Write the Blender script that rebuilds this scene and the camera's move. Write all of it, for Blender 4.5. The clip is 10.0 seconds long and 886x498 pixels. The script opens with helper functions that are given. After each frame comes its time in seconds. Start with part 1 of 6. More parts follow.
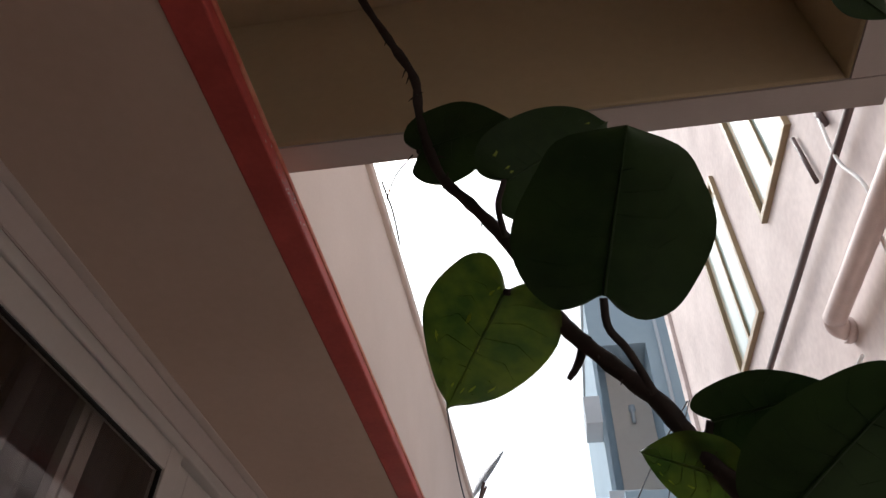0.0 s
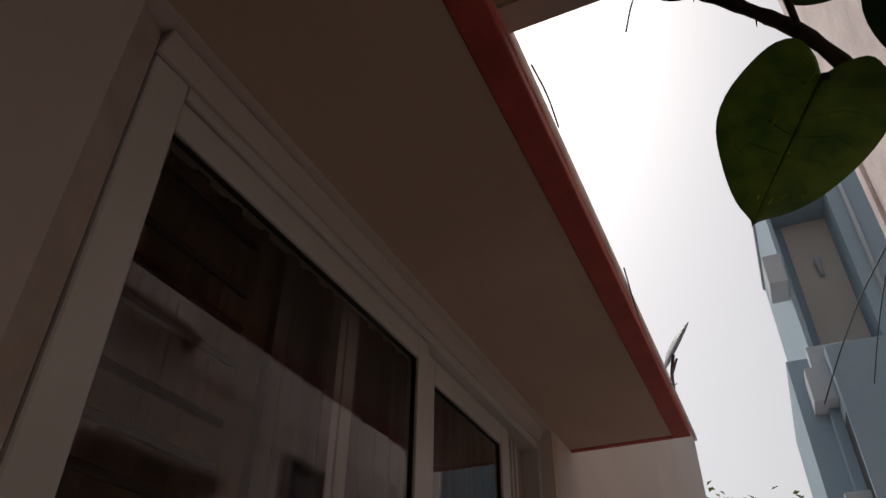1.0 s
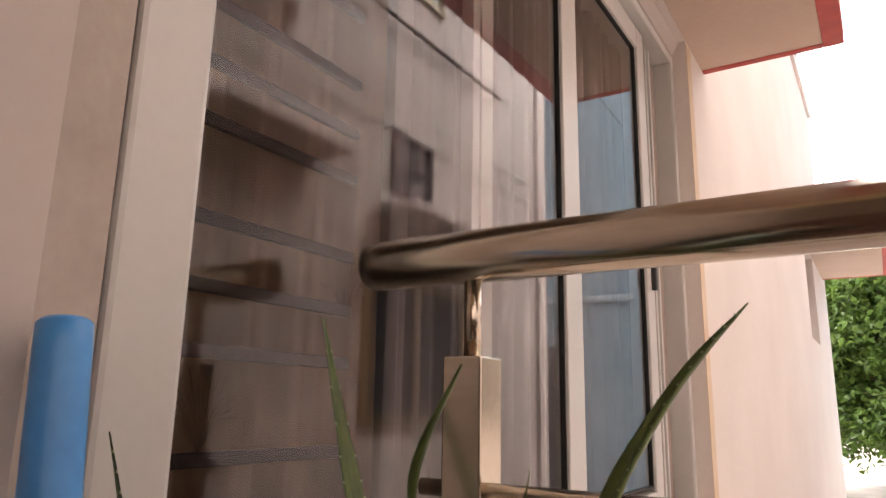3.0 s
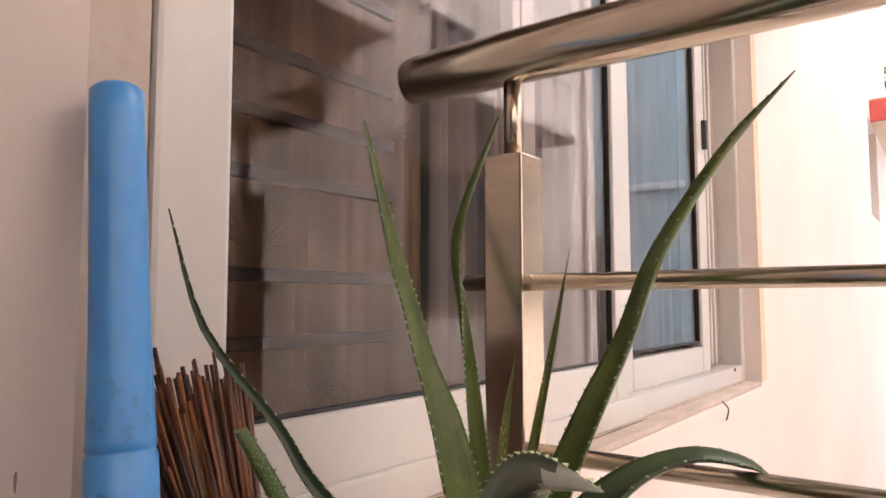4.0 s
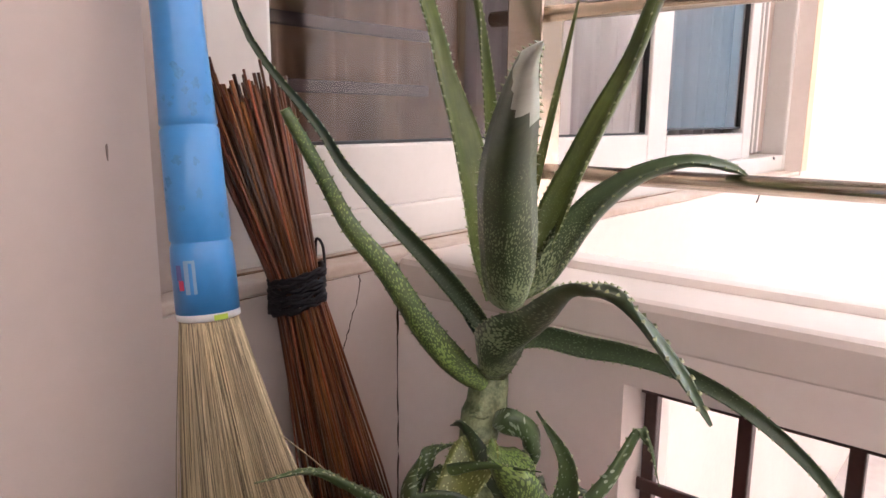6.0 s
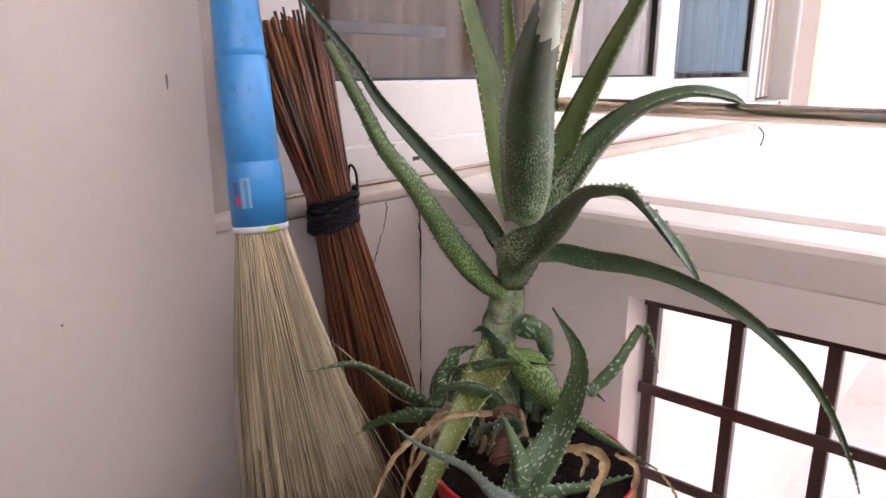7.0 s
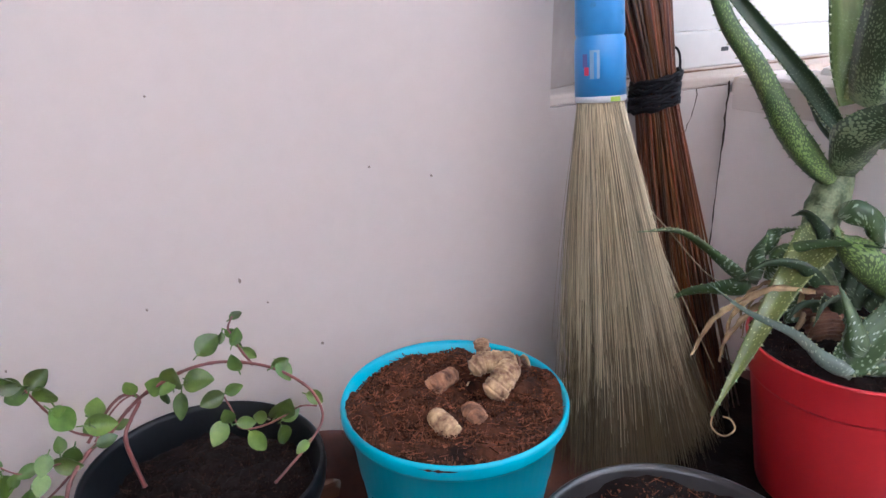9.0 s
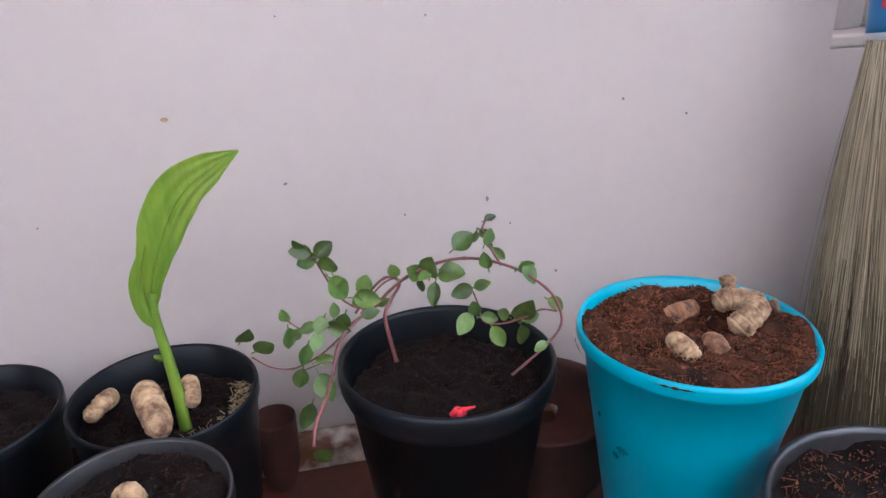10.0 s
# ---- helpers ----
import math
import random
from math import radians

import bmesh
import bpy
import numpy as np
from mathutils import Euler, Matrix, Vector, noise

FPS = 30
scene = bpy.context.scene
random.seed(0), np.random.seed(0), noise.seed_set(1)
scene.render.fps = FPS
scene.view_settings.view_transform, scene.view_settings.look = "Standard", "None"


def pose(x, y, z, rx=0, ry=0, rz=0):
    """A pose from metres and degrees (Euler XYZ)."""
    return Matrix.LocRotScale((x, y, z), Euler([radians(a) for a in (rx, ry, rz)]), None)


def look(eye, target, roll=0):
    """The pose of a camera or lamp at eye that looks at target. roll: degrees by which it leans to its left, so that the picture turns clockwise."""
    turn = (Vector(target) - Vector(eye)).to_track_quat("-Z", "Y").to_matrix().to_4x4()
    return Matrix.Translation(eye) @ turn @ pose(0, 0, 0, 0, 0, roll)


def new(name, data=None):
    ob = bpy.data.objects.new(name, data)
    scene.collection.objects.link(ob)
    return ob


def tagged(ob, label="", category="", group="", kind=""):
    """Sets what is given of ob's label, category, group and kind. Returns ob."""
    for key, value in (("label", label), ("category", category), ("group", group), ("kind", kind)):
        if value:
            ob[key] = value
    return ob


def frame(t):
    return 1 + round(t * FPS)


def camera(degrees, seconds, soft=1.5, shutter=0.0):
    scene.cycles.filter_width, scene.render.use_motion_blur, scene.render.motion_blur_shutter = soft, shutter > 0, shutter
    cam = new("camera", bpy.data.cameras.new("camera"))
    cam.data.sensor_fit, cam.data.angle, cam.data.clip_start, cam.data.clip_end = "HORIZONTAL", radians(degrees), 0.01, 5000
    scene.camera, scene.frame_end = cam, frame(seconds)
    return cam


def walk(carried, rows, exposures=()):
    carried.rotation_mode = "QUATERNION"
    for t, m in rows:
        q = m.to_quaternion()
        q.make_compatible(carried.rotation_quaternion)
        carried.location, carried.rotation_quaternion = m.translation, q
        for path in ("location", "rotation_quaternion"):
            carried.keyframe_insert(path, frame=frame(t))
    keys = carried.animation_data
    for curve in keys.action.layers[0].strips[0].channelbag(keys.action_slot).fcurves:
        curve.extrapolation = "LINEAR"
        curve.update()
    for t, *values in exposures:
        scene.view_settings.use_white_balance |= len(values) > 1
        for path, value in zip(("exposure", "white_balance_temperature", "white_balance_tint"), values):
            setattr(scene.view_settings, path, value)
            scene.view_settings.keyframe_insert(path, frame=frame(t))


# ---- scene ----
cam = camera(65.1, 10.0)
PATH = [
    (0, (0.137, -0.027, 1.11), (-0.126, 1.393, 2.494), 1.7),
    (0.5, (0.029, -0.032, 1.09), (-0.51, 1.425, 2.35), 1.1),
    (1, (-0.057, -0.012, 1.062), (-0.746, 1.46, 2.228), 0.5),
    (1.5, (-0.152, 0.016, 1.028), (-0.934, 1.521, 2.087), 0.7),
    (2, (-0.223, 0.055, 0.924), (-1.094, 1.612, 1.828), 0.8),
    (2.5, (-0.24, 0.102, 0.871), (-1.21, 1.724, 1.524), 1.0),
    (3, (-0.266, 0.13, 0.795), (-1.311, 1.778, 1.235), 1.1),
    (3.2, (-0.286, 0.159, 0.759), (-1.362, 1.797, 1.159), 0.5),
    (4.3, (-0.252, 0.129, 0.695), (-1.46, 1.722, 0.751), 0.0),
    (4.5, (-0.246, 0.125, 0.685), (-1.467, 1.709, 0.681), 0.2),
    (5, (-0.237, 0.114, 0.658), (-1.482, 1.672, 0.509), 0.4),
    (5.5, (-0.226, 0.107, 0.64), (-1.492, 1.631, 0.369), 0.5),
    (6.8, (-0.17, 0.054, 0.611), (-1.429, 1.529, 0.121), 0.3),
    (7, (-0.17, 0.035, 0.61), (-1.43, 1.503, 0.103), 0.3),
    (7.5, (-0.17, -0.015, 0.591), (-1.445, 1.419, 0.026), 0.3),
    (8, (-0.177, -0.056, 0.572), (-1.471, 1.33, -0.062), 0.2),
    (8.5, (-0.183, -0.082, 0.574), (-1.578, 1.177, -0.11), -0.3),
    (9, (-0.184, -0.085, 0.579), (-1.787, 0.876, -0.132), -1.1),
    (9.5, (-0.179, -0.1, 0.559), (-1.934, 0.516, -0.175), -1.7),
    (10, (-0.168, -0.12, 0.548), (-1.972, 0.273, -0.222), -1.8),
]
walk(cam, [(t, look(eye, target, roll)) for t, eye, target, roll in PATH],
     exposures=[(0.0, 0.82, 6250, 10), (0.5, 0.12, 6650, 11), (1.0, -0.25, 6700, 12), (1.5, -0.12, 6900, 13), (2.0, 1.3, 7700, 17), (2.5, 2.25, 7100, 13),
                (3.0, 2.65, 6750, 11), (4.5, 3.45, 6350, 10), (5.5, 3.66, 6150, 11), (7.0, 3.9, 5500, 9), (8.5, 4.22, 5000, 6), (9.3, 4.14, 4850, 3), (10.0, 4.14, 4800, 3)])

# ---- light ----
world = bpy.data.worlds.new("world")
scene.world = world
world.use_nodes = True
wn, wl = world.node_tree.nodes, world.node_tree.links
sky = wn.new("ShaderNodeTexSky")
sky.sky_type, sky.sun_disc = "NISHITA", False
sky.sun_elevation, sky.sun_rotation = radians(56), radians(319)
sky.air_density, sky.dust_density = 1.0, 4.5
soft_sky = wn.new("ShaderNodeHueSaturation")
soft_sky.inputs["Saturation"].default_value = 0.25
wl.new(sky.outputs[0], soft_sky.inputs["Color"])
wl.new(soft_sky.outputs[0], wn["Background"].inputs[0])
wn["Background"].inputs[1].default_value = 0.15

sun = new("sun", bpy.data.lights.new("sun", "SUN"))
sun.data.energy, sun.data.angle, sun.data.color = 0.6, radians(14), (1.0, 0.94, 0.87)
sun.matrix_world = look((-4.2, 5.8, 9.6), (0.0, 1.0, 0.0))


# ---- materials ----
def material(name, color, color2=None, rough=0.6, metal=0.0, scale=8.0, fine=120.0, bump=0.15, spread=0.5, stretch=(1, 1, 1), coat=0.0,
             spec=0.5, translucent=None, sss=0.0):
    m = bpy.data.materials.new(name)
    m.use_nodes = True
    n, l = m.node_tree.nodes, m.node_tree.links
    b = n["Principled BSDF"]
    b.inputs["Roughness"].default_value, b.inputs["Metallic"].default_value = rough, metal
    b.inputs["Coat Weight"].default_value, b.inputs["Specular IOR Level"].default_value = coat, spec
    co, mp = n.new("ShaderNodeTexCoord"), n.new("ShaderNodeMapping")
    mp.inputs["Scale"].default_value = stretch
    l.new(co.outputs["Object"], mp.inputs[0])
    big, small = n.new("ShaderNodeTexNoise"), n.new("ShaderNodeTexNoise")
    big.inputs["Scale"].default_value, small.inputs["Scale"].default_value = scale, fine
    big.inputs["Detail"].default_value, small.inputs["Detail"].default_value = 5, 3
    for t in (big, small):
        l.new(mp.outputs[0], t.inputs["Vector"])
    mix = n.new("ShaderNodeMath")
    mix.operation = "MULTIPLY_ADD"
    mix.inputs[1].default_value = 0.35
    l.new(small.outputs[0], mix.inputs[0])
    l.new(big.outputs[0], mix.inputs[2])
    ramp = n.new("ShaderNodeValToRGB")
    ramp.color_ramp.elements[0].position, ramp.color_ramp.elements[1].position = 0.67 - spread / 2, 0.67 + spread / 2
    ramp.color_ramp.elements[0].color = (*(color2 or [c * 0.8 for c in color]), 1)
    ramp.color_ramp.elements[1].color = (*color, 1)
    l.new(mix.outputs[0], ramp.inputs[0])
    l.new(ramp.outputs[0], b.inputs["Base Color"])
    if bump:
        bp = n.new("ShaderNodeBump")
        bp.inputs["Strength"].default_value, bp.inputs["Distance"].default_value = bump, 0.004
        l.new(mix.outputs[0], bp.inputs["Height"])
        l.new(bp.outputs[0], b.inputs["Normal"])
    if translucent:
        tr, add = n.new("ShaderNodeBsdfTranslucent"), n.new("ShaderNodeMixShader")
        l.new(ramp.outputs[0], tr.inputs["Color"])
        add.inputs[0].default_value = translucent
        l.new(b.outputs[0], add.inputs[1])
        l.new(tr.outputs[0], add.inputs[2])
        l.new(add.outputs[0], n["Material Output"].inputs["Surface"])
    return m


def glass_material(name, tint, rough=0.0):
    m = bpy.data.materials.new(name)
    m.use_nodes = True
    b = m.node_tree.nodes["Principled BSDF"]
    b.inputs["Base Color"].default_value = (*tint, 1)
    b.inputs["Transmission Weight"].default_value, b.inputs["Roughness"].default_value, b.inputs["IOR"].default_value = 1.0, rough, 1.37
    return m


def aloe_material(name, dark, light, speck, amount, reach=1.2, size=(430, 190)):
    """Fleshy green leaf: streaks along the blade, pale elongated specks that thin out towards the tip, a paler foot."""
    m = material(name, light, dark, rough=0.40, scale=22, fine=110, bump=0.10, spread=0.45, spec=0.45)
    n, l = m.node_tree.nodes, m.node_tree.links
    b = n["Principled BSDF"]
    old = b.inputs["Base Color"].links[0].from_socket

    def math_node(op, a, c):
        q = n.new("ShaderNodeMath")
        q.operation = op
        for k, v in enumerate((a, c)):
            if hasattr(v, "is_output"):
                l.new(v, q.inputs[k])
            else:
                q.inputs[k].default_value = v
        return q.outputs[0]

    def blend(fac, a, c):
        q = n.new("ShaderNodeMix")
        q.data_type = "RGBA"
        l.new(fac, q.inputs["Factor"])
        l.new(a, q.inputs["A"])
        q.inputs["B"].default_value = (*c, 1)
        return q.outputs["Result"]

    def mapped(source, scale):
        q = n.new("ShaderNodeMapping")
        q.inputs["Scale"].default_value = scale
        l.new(source, q.inputs[0])
        return q.outputs[0]

    flat, span, sep = n.new("ShaderNodeUVMap"), n.new("ShaderNodeUVMap"), n.new("ShaderNodeSeparateXYZ")
    flat.uv_map, span.uv_map = "flat", "span"
    l.new(span.outputs[0], sep.inputs[0])
    streak, patch, spots = n.new("ShaderNodeTexNoise"), n.new("ShaderNodeTexNoise"), n.new("ShaderNodeTexVoronoi")
    streak.inputs["Scale"].default_value, streak.inputs["Detail"].default_value = 1.0, 4
    l.new(mapped(flat.outputs[0], (340, 14, 1)), streak.inputs["Vector"])
    patch.inputs["Scale"].default_value, patch.inputs["Detail"].default_value = 1.0, 4
    l.new(mapped(flat.outputs[0], (70, 34, 1)), patch.inputs["Vector"])
    spots.voronoi_dimensions, spots.inputs["Scale"].default_value = "2D", 1.0
    l.new(mapped(flat.outputs[0], (*size, 1)), spots.inputs["Vector"])
    dark_streak = math_node("MULTIPLY", math_node("SUBTRACT", streak.outputs[0], 0.38), 1.3)
    base = blend(math_node("MAXIMUM", math_node("MINIMUM", dark_streak, 0.55), 0.0), old, [c * 0.55 for c in dark])
    foot = math_node("MAXIMUM", math_node("SUBTRACT", 0.55, math_node("MULTIPLY", sep.outputs["Y"], 6.0)), 0.0)
    base = blend(foot, base, [0.5 * (a + c) for a, c in zip(light, speck)])
    fade = math_node("SUBTRACT", 1.0, math_node("DIVIDE", sep.outputs["Y"], reach))
    level = math_node("MULTIPLY", math_node("MULTIPLY_ADD", patch.outputs[0], amount * 1.9), fade)
    level.node.inputs[0].links[0].from_node.inputs[2].default_value = -0.45 * amount
    hit = math_node("MULTIPLY", math_node("LESS_THAN", spots.outputs["Distance"], level), 0.8)
    l.new(blend(hit, base, speck), b.inputs["Base Color"])
    return m


def varied(m, low, high, single=False, hue=0.0):
    """Lets each piece of a mesh, or each single object, differ a little in value and hue."""
    n, l = m.node_tree.nodes, m.node_tree.links
    b = n["Principled BSDF"]
    old = b.inputs["Base Color"].links[0].from_socket
    geo, rng, hsv = n.new("ShaderNodeNewGeometry"), n.new("ShaderNodeMapRange"), n.new("ShaderNodeHueSaturation")
    rng.inputs["To Min"].default_value, rng.inputs["To Max"].default_value = low, high
    if single:
        geo = n.new("ShaderNodeObjectInfo")
    source = geo.outputs["Random" if single else "Random Per Island"]
    l.new(source, rng.inputs["Value"])
    if hue:
        turn_hue = n.new("ShaderNodeMath")
        turn_hue.operation = "PINGPONG"
        turn_hue.inputs[1].default_value = 0.13
        scale_hue = n.new("ShaderNodeMath")
        scale_hue.operation = "MULTIPLY_ADD"
        scale_hue.inputs[1].default_value, scale_hue.inputs[2].default_value = hue / 0.13, 0.5 - hue / 2
        l.new(source, turn_hue.inputs[0])
        l.new(turn_hue.outputs[0], scale_hue.inputs[0])
        l.new(scale_hue.outputs[0], hsv.inputs["Hue"])
    l.new(rng.outputs[0], hsv.inputs["Value"])
    l.new(old, hsv.inputs["Color"])
    l.new(hsv.outputs[0], b.inputs["Base Color"])
    return m


M = {}
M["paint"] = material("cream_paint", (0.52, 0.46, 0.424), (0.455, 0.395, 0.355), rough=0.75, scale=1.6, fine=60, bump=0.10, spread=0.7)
# the same cream paint, lightened for walls that take more sky light
M["facade_paint"] = material("cream_paint_skylit", (0.70, 0.625, 0.575), (0.61, 0.535, 0.485), rough=0.75, scale=1.6, fine=60, bump=0.12, spread=0.6)
# parapet cream raised above the wall's, standing in for light that misses it
M["parapet_paint"] = material("parapet_paint_lit", (0.83, 0.765, 0.72), (0.75, 0.67, 0.62), rough=0.75, scale=3, fine=60, bump=0.12, spread=0.6)
M["sill_top"] = material("sill_plaster", (0.71, 0.64, 0.59), (0.63, 0.56, 0.505), rough=0.7, scale=4, fine=60, bump=0.12, spread=0.6)
M["mortar"] = material("bare_mortar", (0.42, 0.36, 0.315), (0.34, 0.28, 0.24), rough=0.85, scale=14, fine=90, bump=0.3, spread=0.5)
M["ceiling_paint"] = material("ceiling_paint", (0.60, 0.465, 0.375), (0.51, 0.385, 0.30), rough=0.8, scale=2.5, fine=45, bump=0.12, spread=0.6)
M["ochre"] = material("ochre_slab_paint", (0.66, 0.54, 0.34), (0.55, 0.44, 0.27), rough=0.8, scale=2.2, fine=45, bump=0.12, spread=0.6)
M["red"] = material("red_trim_paint", (0.50, 0.07, 0.055), (0.37, 0.045, 0.037), rough=0.55, scale=12, fine=90, bump=0.3, spread=0.4)
M["red_faded"] = material("faded_red_trim_paint", (0.66, 0.30, 0.20), (0.52, 0.13, 0.08), rough=0.6, scale=9, fine=60, bump=0.35, spread=0.25)
M["upvc"] = material("white_upvc", (0.54, 0.52, 0.49), (0.48, 0.46, 0.43), rough=0.32, scale=5, fine=90, bump=0.02, spread=0.6)
M["gasket"] = material("black_gasket", (0.02, 0.02, 0.02), rough=0.6, bump=0)
M["glass"] = glass_material("window_glass", (0.84, 0.81, 0.80))
M["steel"] = material("stainless_steel", (0.62, 0.55, 0.46), (0.52, 0.455, 0.37), rough=0.17, metal=1.0, scale=18, fine=300, bump=0.02, stretch=(1, 8, 8))
M["grille"] = material("brown_grille_paint", (0.07, 0.035, 0.028), (0.04, 0.022, 0.02), rough=0.45, scale=40, fine=220, bump=0.5)
M["floor"] = material("red_oxide_floor", (0.125, 0.042, 0.025), (0.036, 0.017, 0.012), rough=0.55, scale=9, fine=80, bump=0.4, spread=0.35)
M["skirting"] = material("peeling_skirting", (0.62, 0.55, 0.46), (0.16, 0.07, 0.04), rough=0.7, scale=16, fine=70, bump=0.6, spread=0.16)
M["ledge"] = material("dirty_white_ledge", (0.58, 0.51, 0.45), (0.36, 0.27, 0.20), rough=0.7, scale=7, fine=70, bump=0.3, spread=0.7)
M["pink_wall"] = material("weathered_pink_plaster", (0.75, 0.66, 0.62), (0.52, 0.44, 0.42), rough=0.85, scale=1.6, fine=22, bump=0.3, spread=0.42)
M["blue_wall"] = material("blue_plaster", (0.34, 0.455, 0.53), (0.285, 0.395, 0.475), rough=0.8, scale=0.7, fine=10, bump=0.1, spread=0.6)
M["pale_blue"] = material("pale_blue_plaster", (0.52, 0.58, 0.62), (0.46, 0.52, 0.57), rough=0.8, scale=0.7, fine=10, bump=0.1, spread=0.6)
M["lining"] = material("whitish_plaster", (0.66, 0.63, 0.58), (0.58, 0.55, 0.50), rough=0.85, scale=1.2, fine=12, bump=0.1, spread=0.6)
M["dish_grey"] = material("grey_dish_paint", (0.30, 0.31, 0.33), (0.24, 0.25, 0.26), rough=0.5, scale=6, bump=0)
M["jamb_stain"] = material("ochre_stained_plaster", (0.64, 0.50, 0.36), (0.56, 0.42, 0.28), rough=0.8, scale=9, fine=70, bump=0.2, spread=0.6)
M["gold"] = material("gold_window_frame", (0.36, 0.27, 0.15), (0.28, 0.20, 0.11), rough=0.4, scale=9, bump=0)
M["frost"] = material("green_frosted_glass", (0.38, 0.46, 0.42), (0.32, 0.40, 0.37), rough=0.15, scale=3, bump=0)
M["dark"] = material("dark_interior", (0.03, 0.03, 0.035), rough=0.6, bump=0)
M["bar"] = material("dark_bar_paint", (0.045, 0.034, 0.034), rough=0.8, spec=0.2, bump=0)
M["pipe_brown"] = material("brown_pipe", (0.10, 0.06, 0.055), rough=0.5, bump=0)
M["pvc"] = material("pinkish_pvc_pipe", (0.62, 0.5, 0.46), rough=0.45, bump=0)
M["cable"] = material("white_cable", (0.88, 0.87, 0.85), rough=0.5, bump=0)
M["cable_dark"] = material("dark_cable", (0.03, 0.03, 0.03), rough=0.5, bump=0)
M["ground"] = material("pale_concrete_ground", (0.46, 0.39, 0.35), (0.34, 0.28, 0.25), rough=0.9, scale=1.2, fine=16, bump=0.3)
# brown picked only to cut light bouncing off the unseen back wall
M["back_wall"] = material("dark_bounce_wall", (0.20, 0.14, 0.10), rough=0.8, scale=3, bump=0.1)
M["room"] = material("room_paint", (0.35, 0.28, 0.24), rough=0.9, scale=2, bump=0)
M["stitch"] = material("brown_stitching", (0.13, 0.09, 0.055), rough=0.9, bump=0)
M["curtain"] = material("brown_curtain", (0.26, 0.165, 0.10), (0.09, 0.06, 0.04), rough=0.9, scale=6, fine=500, bump=0.2, translucent=0.25)
M["sheer"] = material("pale_sheer_curtain", (0.38, 0.34, 0.34), (0.28, 0.25, 0.255), rough=0.9, scale=6, fine=400, bump=0.1, translucent=0.3)
M["bark"] = material("tree_bark", (0.16, 0.11, 0.08), rough=0.9, scale=14, bump=0.5)
M["tree_leaf"] = varied(material("tree_leaf", (0.13, 0.205, 0.035), (0.06, 0.11, 0.018), rough=0.5, scale=3, bump=0, translucent=0.3), 0.6, 1.5)
M["soil"] = material("dark_soil", (0.011, 0.006, 0.0045), (0.0035, 0.0022, 0.002), spec=0.15, rough=0.95, scale=60, fine=320, bump=0.8, spread=0.5)
M["coir"] = material("reddish_coir_soil", (0.085, 0.029, 0.014), (0.012, 0.006, 0.0045), spec=0.15, rough=0.95, scale=55, fine=330, bump=0.9, spread=0.4)
M["dark_crumb"] = varied(material("dark_soil_crumbs", (0.026, 0.013, 0.0085), (0.006, 0.0035, 0.0028), spec=0.15, rough=0.95, scale=120, fine=500, bump=0.3), 0.3, 2.2)
M["crumb"] = varied(material("soil_crumbs", (0.125, 0.045, 0.022), (0.035, 0.014, 0.008), spec=0.15, rough=0.95, scale=120, fine=500, bump=0.3), 0.15, 2.2)
M["black_pot"] = material("black_plastic", (0.0070, 0.0080, 0.0102), (0.0036, 0.0041, 0.0052), spec=0.24, rough=0.36, scale=9, fine=140, bump=0.06)
M["red_pot"] = material("red_plastic", (0.52, 0.02, 0.028), (0.45, 0.016, 0.022), rough=0.36, scale=9, fine=140, bump=0.05)
M["blue_tub"] = material("turquoise_plastic", (0.032, 0.36, 0.475), (0.022, 0.29, 0.40), rough=0.36, scale=9, fine=110, bump=0.05)
M["clear_tub"] = material("cloudy_grey_plastic", (0.033, 0.031, 0.032), (0.010, 0.009, 0.009), rough=0.3, scale=20, bump=0.1)
M["clay"] = material("terracotta", (0.095, 0.028, 0.017), (0.034, 0.014, 0.010), rough=0.8, scale=20, bump=0.3)
M["cream_plastic"] = material("cream_plastic", (0.6, 0.48, 0.36), rough=0.4, bump=0.05)
M["rhizome_dirty"] = material("soil_stained_rhizome", (0.34, 0.17, 0.085), (0.05, 0.018, 0.009), rough=0.85, scale=110, fine=340, bump=0.9, spread=0.4)
M["rhizome"] = material("pale_rhizome", (0.50, 0.345, 0.185), (0.13, 0.062, 0.030), rough=0.75, scale=95, fine=340, bump=0.8, spread=0.30)
M["handle_blue"] = material("blue_plastic_handle", (0.065, 0.27, 0.60), (0.04, 0.20, 0.50), rough=0.3, scale=10, fine=110, bump=0.03, spread=0.5)
M["grime"] = material("grey_grime", (0.055, 0.20, 0.42), (0.065, 0.25, 0.54), rough=0.6, scale=400, fine=900, bump=0)
M["grime_green"] = material("greenish_grime", (0.02, 0.16, 0.20), rough=0.8, bump=0)
M["film_label"] = material("clear_film_label", (0.28, 0.42, 0.60), rough=0.25, bump=0)
M["paper"] = material("white_paper_sticker", (0.55, 0.58, 0.60), rough=0.5, bump=0)
M["ink"] = material("blue_ink", (0.10, 0.12, 0.35), rough=0.5, bump=0)
M["ink_red"] = material("red_ink", (0.5, 0.04, 0.10), rough=0.5, bump=0)
M["green_tape"] = material("green_tape", (0.35, 0.5, 0.05), rough=0.5, bump=0)
M["grass"] = varied(material("broom_grass", (0.55, 0.465, 0.30), (0.36, 0.30, 0.18), rough=0.5, scale=10, fine=60, bump=0, stretch=(1, 1, 0.1)), 0.25, 1.5)
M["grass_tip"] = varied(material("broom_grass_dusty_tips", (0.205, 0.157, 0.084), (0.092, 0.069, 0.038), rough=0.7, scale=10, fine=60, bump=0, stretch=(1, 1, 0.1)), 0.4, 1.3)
M["stick"] = varied(material("coconut_stick", (0.15, 0.046, 0.014), (0.030, 0.010, 0.006), rough=0.42, scale=20, fine=80, bump=0, stretch=(1, 1, 0.2)), 0.12, 1.9, single=True, hue=0.03)
